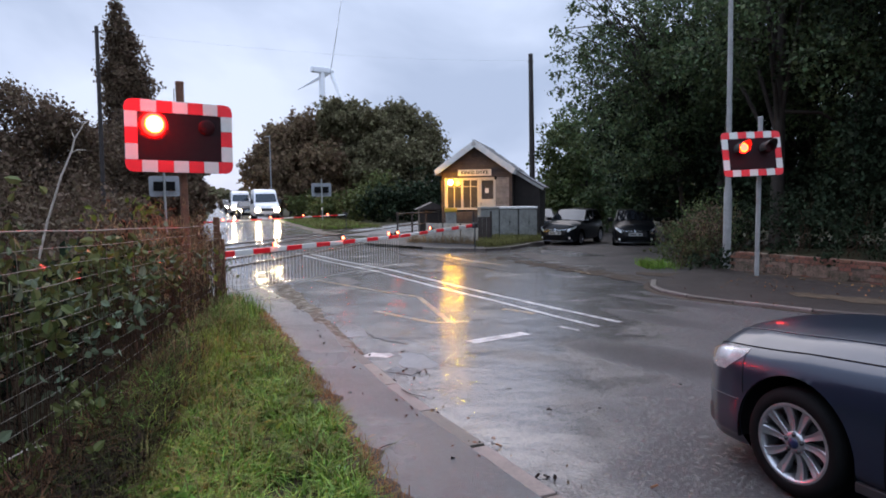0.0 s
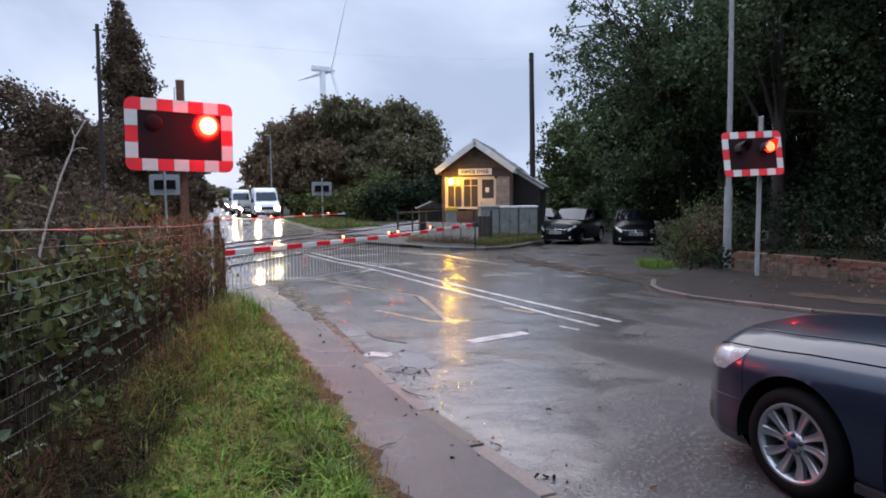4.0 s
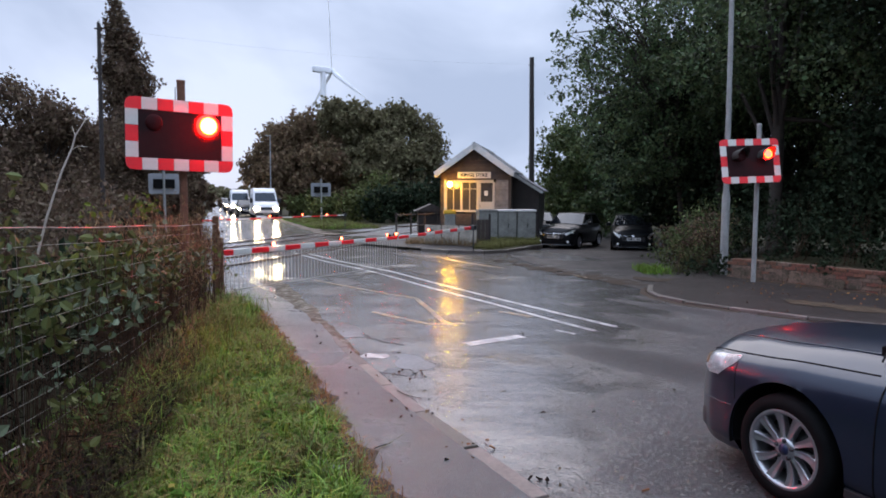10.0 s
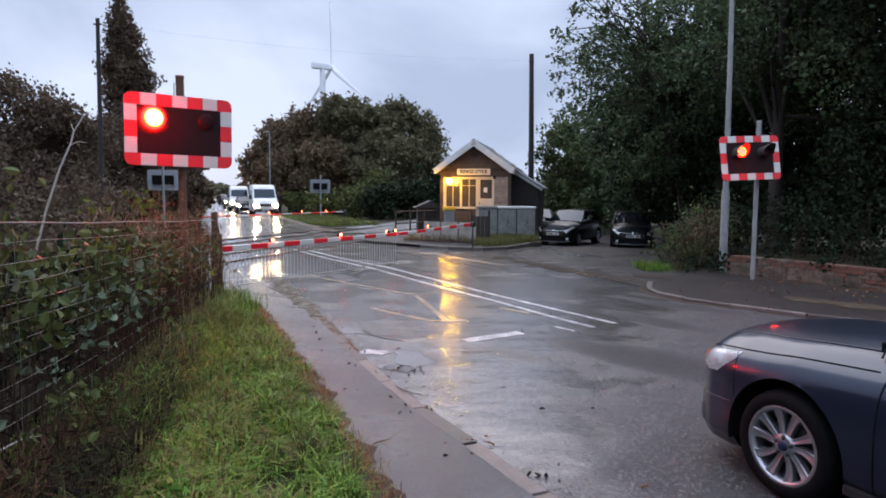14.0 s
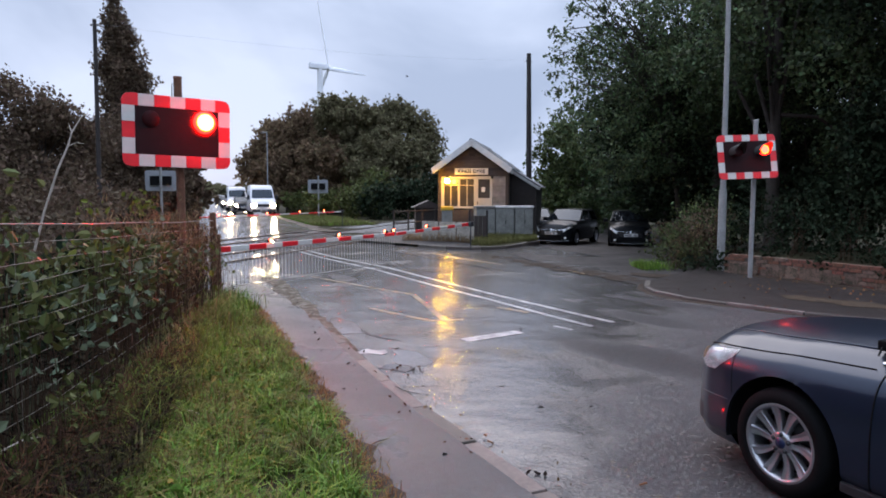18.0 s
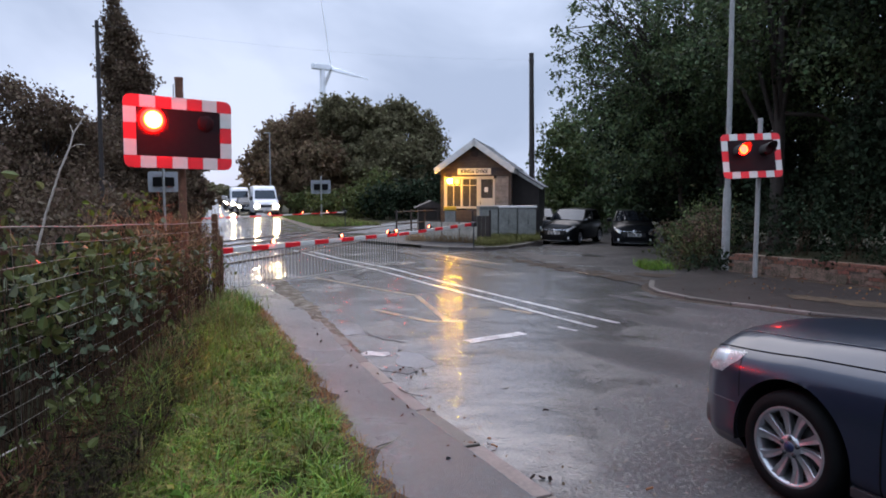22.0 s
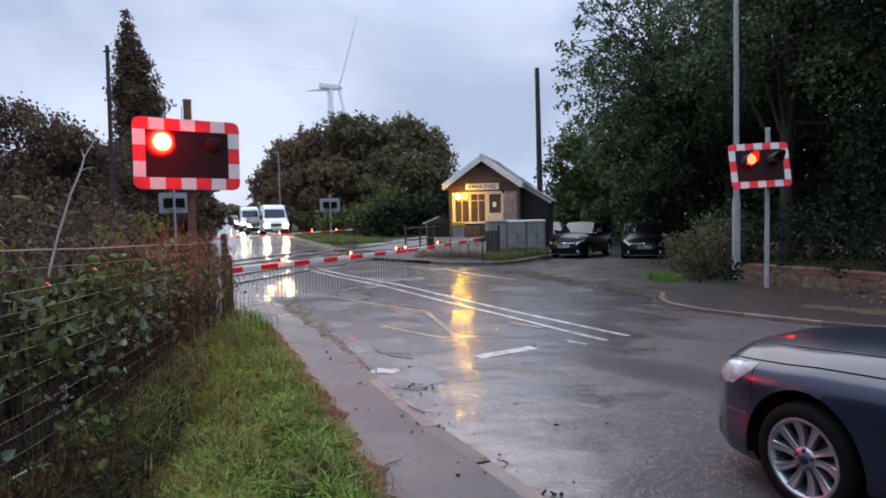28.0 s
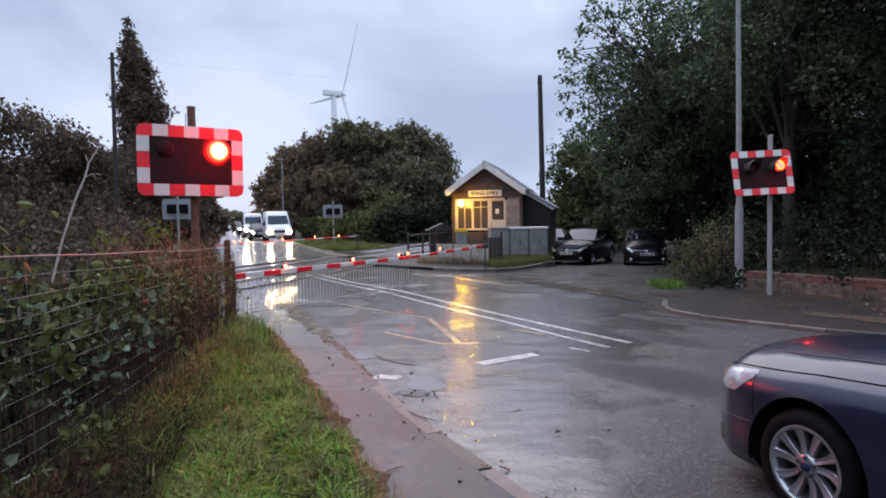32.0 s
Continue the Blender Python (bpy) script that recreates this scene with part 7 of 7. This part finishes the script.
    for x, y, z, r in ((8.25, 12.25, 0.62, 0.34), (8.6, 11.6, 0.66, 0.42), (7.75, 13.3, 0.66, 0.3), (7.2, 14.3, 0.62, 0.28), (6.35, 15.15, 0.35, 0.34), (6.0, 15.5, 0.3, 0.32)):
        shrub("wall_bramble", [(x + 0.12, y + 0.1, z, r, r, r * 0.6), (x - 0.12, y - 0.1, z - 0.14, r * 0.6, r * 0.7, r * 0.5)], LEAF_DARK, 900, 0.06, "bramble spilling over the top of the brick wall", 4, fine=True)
    for i in range(6):
        shrub("dry_bank_weeds", [(5.75 + i * 0.24, 16.1 + 0.25 * (i % 2), 0.45 + 0.17 * i, 0.22, 0.25, 0.35)], WEED, 900, 0.008, "brown dead weeds on the bank by the forecourt", 6, 1.0, "weeds", long=9)


def tree(name, base, trunk_h, blobs, material, per, size, label, lean=(0, 0), r0=0.2, limbs=10):
    """A tapered trunk, limbs that reach into the crown, and a crown of many small leaves."""
    t = thing(name, pose(*base), label, "tree")
    o = np.array(base)
    top = Vector((lean[0], lean[1], trunk_h))
    part("trunk", Mesh().tube([(0, 0, -0.1), (lean[0] * 0.3, lean[1] * 0.3, trunk_h * 0.4), tuple(top)], [r0, r0 * 0.75, r0 * 0.3], 10), BARK, t)
    for i in range(limbs):
        b = blobs[i % len(blobs)]
        e = Vector(b[:3]) - Vector(base) + Vector((rng.uniform(-0.5, 0.5) * b[3], rng.uniform(-0.5, 0.5) * b[4], rng.uniform(-0.2, 0.6) * b[5]))
        s = top * rng.uniform(0.3, 0.9)
        lb = Mesh().tube([s, s.lerp(e, 0.5) + Vector((0, 0, 0.15 * (e - s).length)), e], [r0 * 0.35, r0 * 0.2, 0.015], 6)
        part("limb", lb, BARK, t)
    part("crown", leaf_mesh("crown", material, blob_points(blobs, per) - o, size), material, t)
    return t


def lumps(cx, cy, z0, z1, rx, ry, n, r):
    out = []
    for i in range(n):
        a = rng.uniform(0, 2 * math.pi)
        d = math.sqrt(rng.uniform())
        u = rng.uniform()
        k = math.sin(math.pi * (0.18 + 0.75 * u)) ** 0.7
        q = r * rng.uniform(0.7, 1.25)
        out.append((cx + rx * d * k * math.cos(a), cy + ry * d * k * math.sin(a), z0 + (z1 - z0) * u, q, q, q * 0.8))
    return out


def build_trees():
    # the wood on the bank
    # last tree stands mostly out of view, added to shade the roadside bushes
    for x, y, h, r, n in ((9.9, 24.5, 11.5, 2.0, 13), (10.0, 20.0, 12.0, 3.1, 26), (12.3, 17.2, 12.0, 3.2, 28), (15.0, 15.2, 12.0, 3.2, 24), (10.5, 27, 8, 3.4, 22), (15.5, 22, 12, 4.0, 26), (20, 18, 14, 4.0, 22), (13, 30, 8, 3.6, 24), (19, 27, 9, 4.0, 26), (25, 22, 10, 4.0, 24), (18, 13.5, 9, 3.0, 20), (12.4, 24, 13, 3.3, 34), (14, 27, 9, 3.8, 26), (10.2, 30, 8, 3.0, 22), (11.6, 14.2, 12, 2.6, 20)):
        bx = x + (0.4 if x == 9.9 else 0)
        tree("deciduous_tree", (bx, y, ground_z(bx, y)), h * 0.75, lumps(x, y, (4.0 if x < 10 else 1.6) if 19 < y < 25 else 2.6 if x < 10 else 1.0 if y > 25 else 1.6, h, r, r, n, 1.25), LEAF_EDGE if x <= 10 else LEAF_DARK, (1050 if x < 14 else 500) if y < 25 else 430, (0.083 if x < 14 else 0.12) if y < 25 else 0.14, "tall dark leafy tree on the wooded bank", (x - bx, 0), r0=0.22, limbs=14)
    # the open-grown tree at the edge of the wood, its outer sprays thin against the sky
    sp = []
    for z, x0, x1 in ((9.6, 4.9, 8.0), (8.8, 4.5, 8.0), (8.1, 4.2, 8.0), (7.4, 3.75, 8.0), (6.7, 3.75, 8.0), (6.0, 3.55, 8.0), (5.3, 3.6, 8.0), (4.6, 3.8, 8.0), (4.0, 4.3, 8.0), (3.3, 5.0, 8.0), (2.8, 5.8, 8.2)):
        for i in range(7):
            u = (i + rng.uniform(0, 0.6)) / 6.6
            q = 0.3 + 0.42 * u
            sp.append((x0 + 0.25 + (x1 - x0) * u, 24.6 + rng.uniform(-0.9, 0.9), z + rng.uniform(-0.3, 0.3), q * 1.25, q, q * 0.7))
    for i in range(26):
        q = 0.5 + 0.3 * rng.uniform()
        sp.append((5.6 + 3.6 * rng.uniform(), 26.2 + 3.4 * rng.uniform(), 4.6 + 4.0 * rng.uniform(), q * 1.3, q * 1.3, q * 0.7))
    tree("deciduous_tree", (9.4, 25.6, ground_z(9.4, 25.6)), 8.6, sp, LEAF_EDGE, 520, 0.085, "tall green tree with thin leafy sprays over the forecourt", (-1.7, -0.7), r0=0.11, limbs=40)
    for x, y, h in ((10.3, 20.6, 10), (11.4, 18.4, 11), (9.5, 22.4, 11)):
        t = thing("bare_trunk", pose(x, y, ground_z(x, y)), "slender dark trunk rising through the wood", "tree")
        part("trunk", Mesh().tube([(0, 0, -0.1), (0.15 * math.sin(x), 0, h * 0.45), (0.4 * math.sin(x * 3), 0, h)], [0.09, 0.07, 0.03], 9), BARK, t)
        part("limb", Mesh().tube([(0.1 * math.sin(x), 0, h * 0.5), (0.8 * math.cos(x * 2), 0, h * 0.7), (1.3 * math.cos(x * 2), 0, h * 0.95)], [0.06, 0.045, 0.02], 7), BARK, t)
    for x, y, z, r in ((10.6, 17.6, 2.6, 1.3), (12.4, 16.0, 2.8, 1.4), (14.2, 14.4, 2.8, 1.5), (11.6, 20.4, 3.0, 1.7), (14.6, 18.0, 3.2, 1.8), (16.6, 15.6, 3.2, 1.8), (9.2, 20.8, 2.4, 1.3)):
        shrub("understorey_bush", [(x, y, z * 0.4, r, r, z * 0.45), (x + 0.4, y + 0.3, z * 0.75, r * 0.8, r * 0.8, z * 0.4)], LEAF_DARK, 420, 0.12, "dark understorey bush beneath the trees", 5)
    # unseen trees added behind and left of the viewer to darken car reflections
    for x, y, h, r in ((-7.5, -4.0, 6.5, 2.2), (-4.0, -9.5, 7.5, 2.6), (2.0, -13.0, 8.0, 2.8), (4.5, -19.0, 8.0, 2.8), (-10, 1.0, 6.5, 2.2), (-9.6, 4.6, 6.5, 2.2), (-16.0, 5.5, 7.0, 2.6), (-13, -3, 8.0, 2.8)):
        tree("deciduous_tree", (x, y, ground_z(x, y)), h * 0.7, lumps(x, y, 0.6, h, r, r, 18, 1.4), LEAF_DARK, 150, 0.28, "unseen hedgerow tree added to darken reflections", r0=0.18, limbs=8)
    for x, y, h, r, n in ((7.7, 41, 6.0, 1.8, 22), (9.6, 35.5, 5.6, 2.2, 16), (8.4, 39, 4.6, 1.9, 18), (10.2, 38, 7.2, 2.4, 20), (12, 35, 6.5, 2.4, 16), (9.6, 46, 4.4, 2.0, 14), (10.5, 47, 8, 3, 18)):
        tree("small_tree", (x, y, -0.35), h * 0.7, lumps(x, y, 0.4, h, r, r, n, 0.9), BANK_LEAF if x < 9 else LEAF_EDGE, 560, 0.14, "bushy green tree behind the parked cars", r0=0.1)
    # clump behind the crossing
    for x, y, z, z0, r, n in ((-16.6, 69, 8.6, 2.4, 3.4, 28), (-14.2, 66, 9.2, 1.5, 2.8, 28), (-11.8, 65, 9.7, 1.5, 3.0, 30), (-8.4, 63, 10.4, 1.2, 3.4, 32), (-4.6, 64, 9.9, 1.2, 3.2, 30), (-1.9, 65, 8.6, 1.0, 2.3, 22), (-10, 70, 10.0, 2, 4.0, 20), (-14.0, 62.5, 5.4, 1.5, 1.4, 12), (-5.2, 60, 6.6, 0.8, 2.6, 18), (-6.4, 62, 9.6, 1.5, 2.6, 18), (-10.4, 61, 6.2, 0.8, 2.4, 16), (-2.6, 61, 5.6, 0.8, 1.6, 12)):
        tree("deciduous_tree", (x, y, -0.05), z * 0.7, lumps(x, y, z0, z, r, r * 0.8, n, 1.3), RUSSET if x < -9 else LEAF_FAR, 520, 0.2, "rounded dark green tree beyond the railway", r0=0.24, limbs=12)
    for x, y, z, r in ((-6.8, 50, 1.6, 1.5), (-4.4, 49, 2.0, 1.7), (-2.6, 50.5, 2.0, 1.6), (-9.6, 54, 1.4, 1.4), (-12.4, 59, 1.5, 1.4), (-0.9, 52, 2.4, 1.5), (-5.6, 54, 2.4, 2.0)):
        shrub("trackside_bush", [(x, y, z * 0.6, r, r, z * 0.8), (x + 0.7, y, z * 1.0, r * 0.7, r * 0.7, z * 0.6)], LEAF_IVY if x < -5 else LEAF_DARK, 420, 0.17, "dark scrub beside the railway line", 10)
    for x, y, z, r in ((6.4, 43, 2.6, 1.3), (8.0, 42, 3.0, 1.5), (9.8, 43, 3.0, 1.5), (5.6, 50, 2.4, 1.4), (12, 42, 3.2, 1.6)):
        shrub("yard_bush", [(x, y, z * 0.45, r, r, z * 0.6), (x + 0.6, y, z * 0.8, r * 0.7, r * 0.7, z * 0.4)], BANK_LEAF if x == 8.0 else LEAF_EDGE, 420, 0.15, "green bush at the back of the forecourt", 8)
    for x, y, z, r in ((-16.6, 41.5, 4.0, 1.2), (-19.2, 48, 4.4, 1.5), (-24, 56, 5.2, 2.0), (-28.5, 67, 5.4, 2.2), (-34, 80, 5.6, 2.4), (-40, 95, 5.6, 2.6), (-50, 118, 6, 3.2)):
        tree("deciduous_tree", (x, y, -0.05), z * 0.7, lumps(x, y, 0.4, z, r, r, 16, 1.2), LEAF_BROWN, 320, 0.25, "dark roadside tree along the far road", r0=0.16, limbs=8)
    # trees beyond the fence
    for x, y, z, r, n in ((-15.9, 29, 5.2, 1.8, 20), (-19.5, 28, 7.4, 2.4, 22), (-16.4, 28, 5.4, 2.0, 18), (-16.6, 38, 5.2, 1.8, 14), (-21, 33, 5.0, 2.5, 14), (-17.5, 36, 5.0, 2.4, 16), (-18.5, 40, 4.2, 1.8, 12), (-22, 44, 4.6, 2.0, 12), (-24, 27, 7.0, 2.8, 16)):
        tree("deciduous_tree", (x, y, -0.05), z * 0.75, lumps(x, y, 0.5, z, r, r, n, 1.0), LEAF_BROWN, 1000, 0.1, "dull dark tree beyond the wire fence", r0=0.16, limbs=12)
    for x, y, z, r in ((-9.5, 18, 1.5, 1.3), (-12.5, 22, 1.8, 1.6), (-14, 27, 1.6, 1.5), (-8.0, 14.5, 1.1, 0.9), (-13.5, 17, 1.8, 1.6), (-15.5, 23, 2.2, 1.8)):
        shrub("scrub_bush", [(x, y, z * 0.6, r, r, z * 0.7), (x + 0.6, y + 0.4, z * 0.9, r * 0.7, r * 0.7, z * 0.5)], LEAF_BROWN, 650, 0.085, "dark scrub behind the fence", 6)
    # far hedge line
    hl = []
    for i in range(68):
        x = -195 + i * 5.0
        hl.append((x, 330 + 14 * math.sin(i * 1.7), 2.4, 6.5, 4, 3.0 + 0.7 * math.sin(i * 2.1)))
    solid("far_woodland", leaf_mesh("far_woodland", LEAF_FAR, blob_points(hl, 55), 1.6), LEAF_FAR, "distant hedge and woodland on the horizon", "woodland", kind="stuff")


BIRDS = []


def build_birds():
    for span, label in ((0.5, "small dark bird flying across the grey sky"), (0.45, "tiny dark bird climbing over the crossing")):
        b = thing("bird", pose(0, 60, 5), label, "bird", "birds")
        part("body", Mesh().lathe([(0.0, -span * 0.3), (span * 0.09, -span * 0.1), (span * 0.1, span * 0.08), (0.0, span * 0.32)], 10, pose(0, 0, 0, 0, 90)), DARK_WOOD, b)
        for s in (1, -1):
            part("wing", Mesh().add([(span * 0.12, 0, 0), (-span * 0.1, 0, 0), (-span * 0.12, s * span * 0.5, span * 0.16), (span * 0.02, s * span * 0.5, span * 0.16),
                                     (span * 0.12, 0, 0.012), (-span * 0.1, 0, 0.012), (-span * 0.12, s * span * 0.5, span * 0.16 + 0.01), (span * 0.02, s * span * 0.5, span * 0.16 + 0.01)],
                                    [(0, 1, 2, 3), (7, 6, 5, 4), (0, 3, 7, 4), (1, 5, 6, 2), (2, 6, 7, 3)]), DARK_WOOD, b)
        part("tail", Mesh().box((-span * 0.36, 0, 0), (span * 0.2, span * 0.1, 0.012)), DARK_WOOD, b)
        BIRDS.append(b)


POPLAR = []


def build_poplar():
    """Its upper sections sway, each a rigid piece."""
    t = thing("poplar_tree", pose(-17.75, 40, -0.05, 0, -4.5, 0), "tall narrow dark poplar bending in the wind", "tree")
    part("trunk", Mesh().tube([(0, 0, 0), (0, 0, 6.0), (0, 0, 12.0)], [0.22, 0.14, 0.03], 10), BARK, t)
    segs = [(1.2, 5.4, 2.3, 22), (4.8, 8.8, 2.15, 22), (8.2, 11.4, 1.65, 16), (10.9, 13.6, 1.0, 10)]
    for i, (z0, z1, r, n) in enumerate(segs):
        bl = []
        for k in range(n):
            u = k / (n - 1)
            a = k * 2.4
            rr = r * (1 - 0.45 * u if i < 3 else 1 - 0.8 * u)
            bl.append((0.5 * rr * math.cos(a), 0.5 * rr * math.sin(a), (z1 - z0) * u, 0.55 * rr + 0.1, 0.55 * rr + 0.1, 0.75))
        ob = part("crown", leaf_mesh("crown", LEAF_BROWN, blob_points(bl, 950, 0.4), 0.115, 0.4, 1.5, 0.6), LEAF_BROWN, t, at=pose(0, 0, z0))
        POPLAR.append((ob, z0, i))


def build_litter():
    m = Mesh()
    m.grid([[(0.05 * i - 0.07 + 0.01 * math.sin(j * 3), 0.05 * j - 0.07, 0.02 + 0.025 * abs(math.sin(i * 2.2 + j * 1.7))) for i in range(4)] for j in range(4)], smooth=False)
    solid("crumpled_paper", m, LITTER, "crumpled white scrap of paper in the gutter", "litter", at=pose(4.72, 11.3, 0.0, 0, 0, 30))
    tw = Mesh()
    for i in range(14):
        y = rng.uniform(4.5, 12)
        x = between(KERB_L, y) + rng.normal() * 0.25 - 0.05
        if i % 3 == 0:
            x += rng.uniform(0.3, 3.0)
        a = rng.uniform(0, 6.28)
        s = rng.uniform(0.02, 0.055)
        tw.tube([(x, y, 0.05), (x + s * math.cos(a), y + s * math.sin(a), 0.054)], [0.008, 0.004], 5)
    lf = []
    for i in range(90):
        if i % 2:
            y = rng.uniform(9.5, 14)
            x = float(np.interp(-y, [-p[1] for p in KERB_R], [p[0] for p in KERB_R])) + rng.uniform(-0.35, 2.0)
            lf.append((x, y, 0.09 if x > float(np.interp(-y, [-p[1] for p in KERB_R], [p[0] for p in KERB_R])) else 0.012))
        else:
            y = rng.uniform(4.0, 9)
            lf.append((between(KERB_L, y) + rng.normal() * 0.16 - 0.05, y, 0.035))
    for i in range(22):
        lf.append((-0.4 + rng.normal() * 0.2, 6.95 + rng.normal() * 0.12, 0.012))
    solid("fallen_leaves", leaf_mesh("fallen_leaves", BRACKEN, np.array(lf), 0.02, 0.5, 1.8, 0.0), BRACKEN, "wet brown fallen leaves in the gutters", "debris", kind="stuff")
    pl = []
    for i in range(170):
        u, v = rng.uniform() ** 0.7, rng.uniform() ** 0.6
        a, c = Vector((10.5, 6.6)).lerp(Vector((4.5, 12.6)), u), Vector((10.0, 9.0)).lerp(Vector((6.9, 14.4)), u)
        p = a.lerp(c, v)
        pl.append((p.x, p.y, 0.055 + 0.05 * v))
    solid("pale_fallen_leaves", leaf_mesh("pale_fallen_leaves", DRY, np.array(pl), 0.03, 0.6, 1.5, 0.0), DRY, "pale fallen leaves strewn along the footway by the wall", "debris", kind="stuff")
    for pts, r, label in (([(-2.72, 5.3, 0.27), (-2.62, 5.31, 0.3), (-2.44, 5.32, 0.285)], 0.007, "pale broken stick lying in the verge grass"), ([(-2.0, 5.05, 0.17), (-1.9, 5.01, 0.19), (-1.82, 4.96, 0.175)], 0.005, "short straw-coloured stick in the grass"),
                          ([(-2.58, 3.82, 0.34), (-2.52, 3.95, 0.36), (-2.45, 4.03, 0.35)], 0.008, "pale broken stick by the fence foot"), ([(-0.48, 4.72, 0.036), (-0.43, 4.75, 0.046), (-0.36, 4.83, 0.036)], 0.007, "dark wet twig lying on the footway"),
                          ([(-0.41, 6.25, 0.02), (-0.32, 6.08, 0.026), (-0.16, 5.98, 0.02)], 0.008, "dark forked twig lying across the kerb")):
        solid("fallen_stick", Mesh().tube(pts, [r * 0.6, r * 0.65, r * 0.35], 6), PALE_BARK if r != 0.007 and pts[0][0] < -1 or "pale" in label else BARK, label, "stick")
    for i, (x, y) in enumerate(((0.89, 5.59), (1.33, 5.62), (0.6, 4.26), (0.66, 4.26), (0.71, 4.23), (0.39, 4.8), (0.36, 4.93), (2.26, 6.29), (1.31, 4.08), (-0.87, 7.68), (-0.49, 7.85), (1.12, 8.93), (0.05, 4.56), (1.7, 10.1))):
        a = i * 1.9
        lf1 = Mesh().grid([[(0.024 * (u - 0.5) * 2, 0.014 * v * (1 - (2 * u - 1) ** 2) + 0.002 * u, 0.006 + 0.012 * abs(v) + 0.01 * math.sin(3 * u + i)) for u in (0, 0.2, 0.4, 0.6, 0.8, 1)] for v in (-1, -0.5, 0, 0.5, 1)], pose(x, y, 0.004, 0, 0, math.degrees(a)))
        solid("fallen_leaf", lf1, DRY if i in (5, 6, 8) else DARK_STALK, "curled dry tan leaf on the wet road" if i in (5, 6, 8) else "curled dark wet leaf on the road", "leaf", "single fallen leaves")
    solid("fallen_twigs", tw, BARK, "small wet leaves and twigs scattered over the asphalt", "debris", kind="stuff")


# ---------------------------------------------------------------- movement
TURN = [(0, -0.15), (1.53, 1.0), (2.9, 2.0), (5.66, 4.0), (7.06, 5.0), (8, 5.67), (9, 6.38), (10, 7.08), (11, 7.8), (12, 8.56), (13, 9.33), (14, 10.06), (17, 12.42), (18, 13.19), (19, 13.96),
        (20, 14.69), (21, 15.42), (22, 16.17), (23, 16.95), (24, 17.68), (25, 18.43), (28, 20.75), (29, 21.54), (30, 22.3), (31, 23.02), (32, 23.79)]


def motions():
    rows = []
    for i in range(129):
        t = i * 0.25
        n = float(np.interp(t, [a for a, _ in TURN], [b for _, b in TURN]))
        rows.append((t, pose(1.2, 0, 82.3, 120 * (n - 0.05) * SPIN)))
    for r in ROTORS:
        walk(r, rows)
    # the lit lamp changes sides about every third of a second
    rows, on = [], -1
    rows.append((0.0, -1))
    period, first = 0.7355, 0.15
    k = 0
    while True:
        a, b = first + k * period, first + (k + 0.5) * period
        if a > 31.9:
            break
        qa, qb = math.ceil(a * 30), math.ceil(b * 30)
        rows += [((qa - 1) / 30, -1), (qa / 30, 1)]
        if b < 31.9:
            rows += [((qb - 1) / 30, 1), (qb / 30, -1)]
        k += 1
    rows.append((32.0, rows[-1][1]))
    for ob, lx, ly, lz in SIGNALS:
        walk(ob, [(t, pose(s * lx, ly, lz)) for t, s in rows])
    paths = ([(0, 90, 70, 6), (6.0, 30, 62, 7.4), (7.0, 6.48, 60, 9.67), (7.1, 4.77, 59.8, 9.31), (7.2, 2.91, 59.6, 8.91), (8.2, -14, 62, 5.0), (32, -140, 90, 4.0)],
             [(0, -60, 80, 4.0), (16.5, -16, 75, 5.5), (18.5, 1.02, 60, 15.33), (19.0, 4.34, 60, 17.39), (19.3, 6.52, 60, 18.73), (32, 90, 60, 70)])
    for b, rows in zip(BIRDS, paths):
        out = []
        for i, (t, x, y, z) in enumerate(rows):
            j = min(i, len(rows) - 2)
            d = Vector(rows[j + 1][1:]) - Vector(rows[j][1:])
            out.append((t, pose(x, y, z, 0, 0, math.degrees(math.atan2(d.y, d.x)))))
        walk(b, out)
    for ob, z, i in POPLAR:
        if i:
            walk(ob, [(t * 0.5, pose(0.12 * i * i * (0.5 + 0.5 * math.sin(t * 1.3)) * -0.2, 0, z, 0, i * (-2.0 + 2.4 * math.sin(t * 0.9 + 0.4 * i)) * 0.6)) for t in range(65)])


SPIN = -1
build_ground()
build_road()
build_footways()
build_markings()
build_tracks()
build_signals()
build_barriers()
build_signal_box()
build_yard()
build_poles()
build_near_car()
build_parked_cars()
build_queue()
build_turbine()
build_fence()
build_verge()
build_hedge()
build_trees()
build_poplar()
build_litter()
build_birds()
build_wall()
motions()
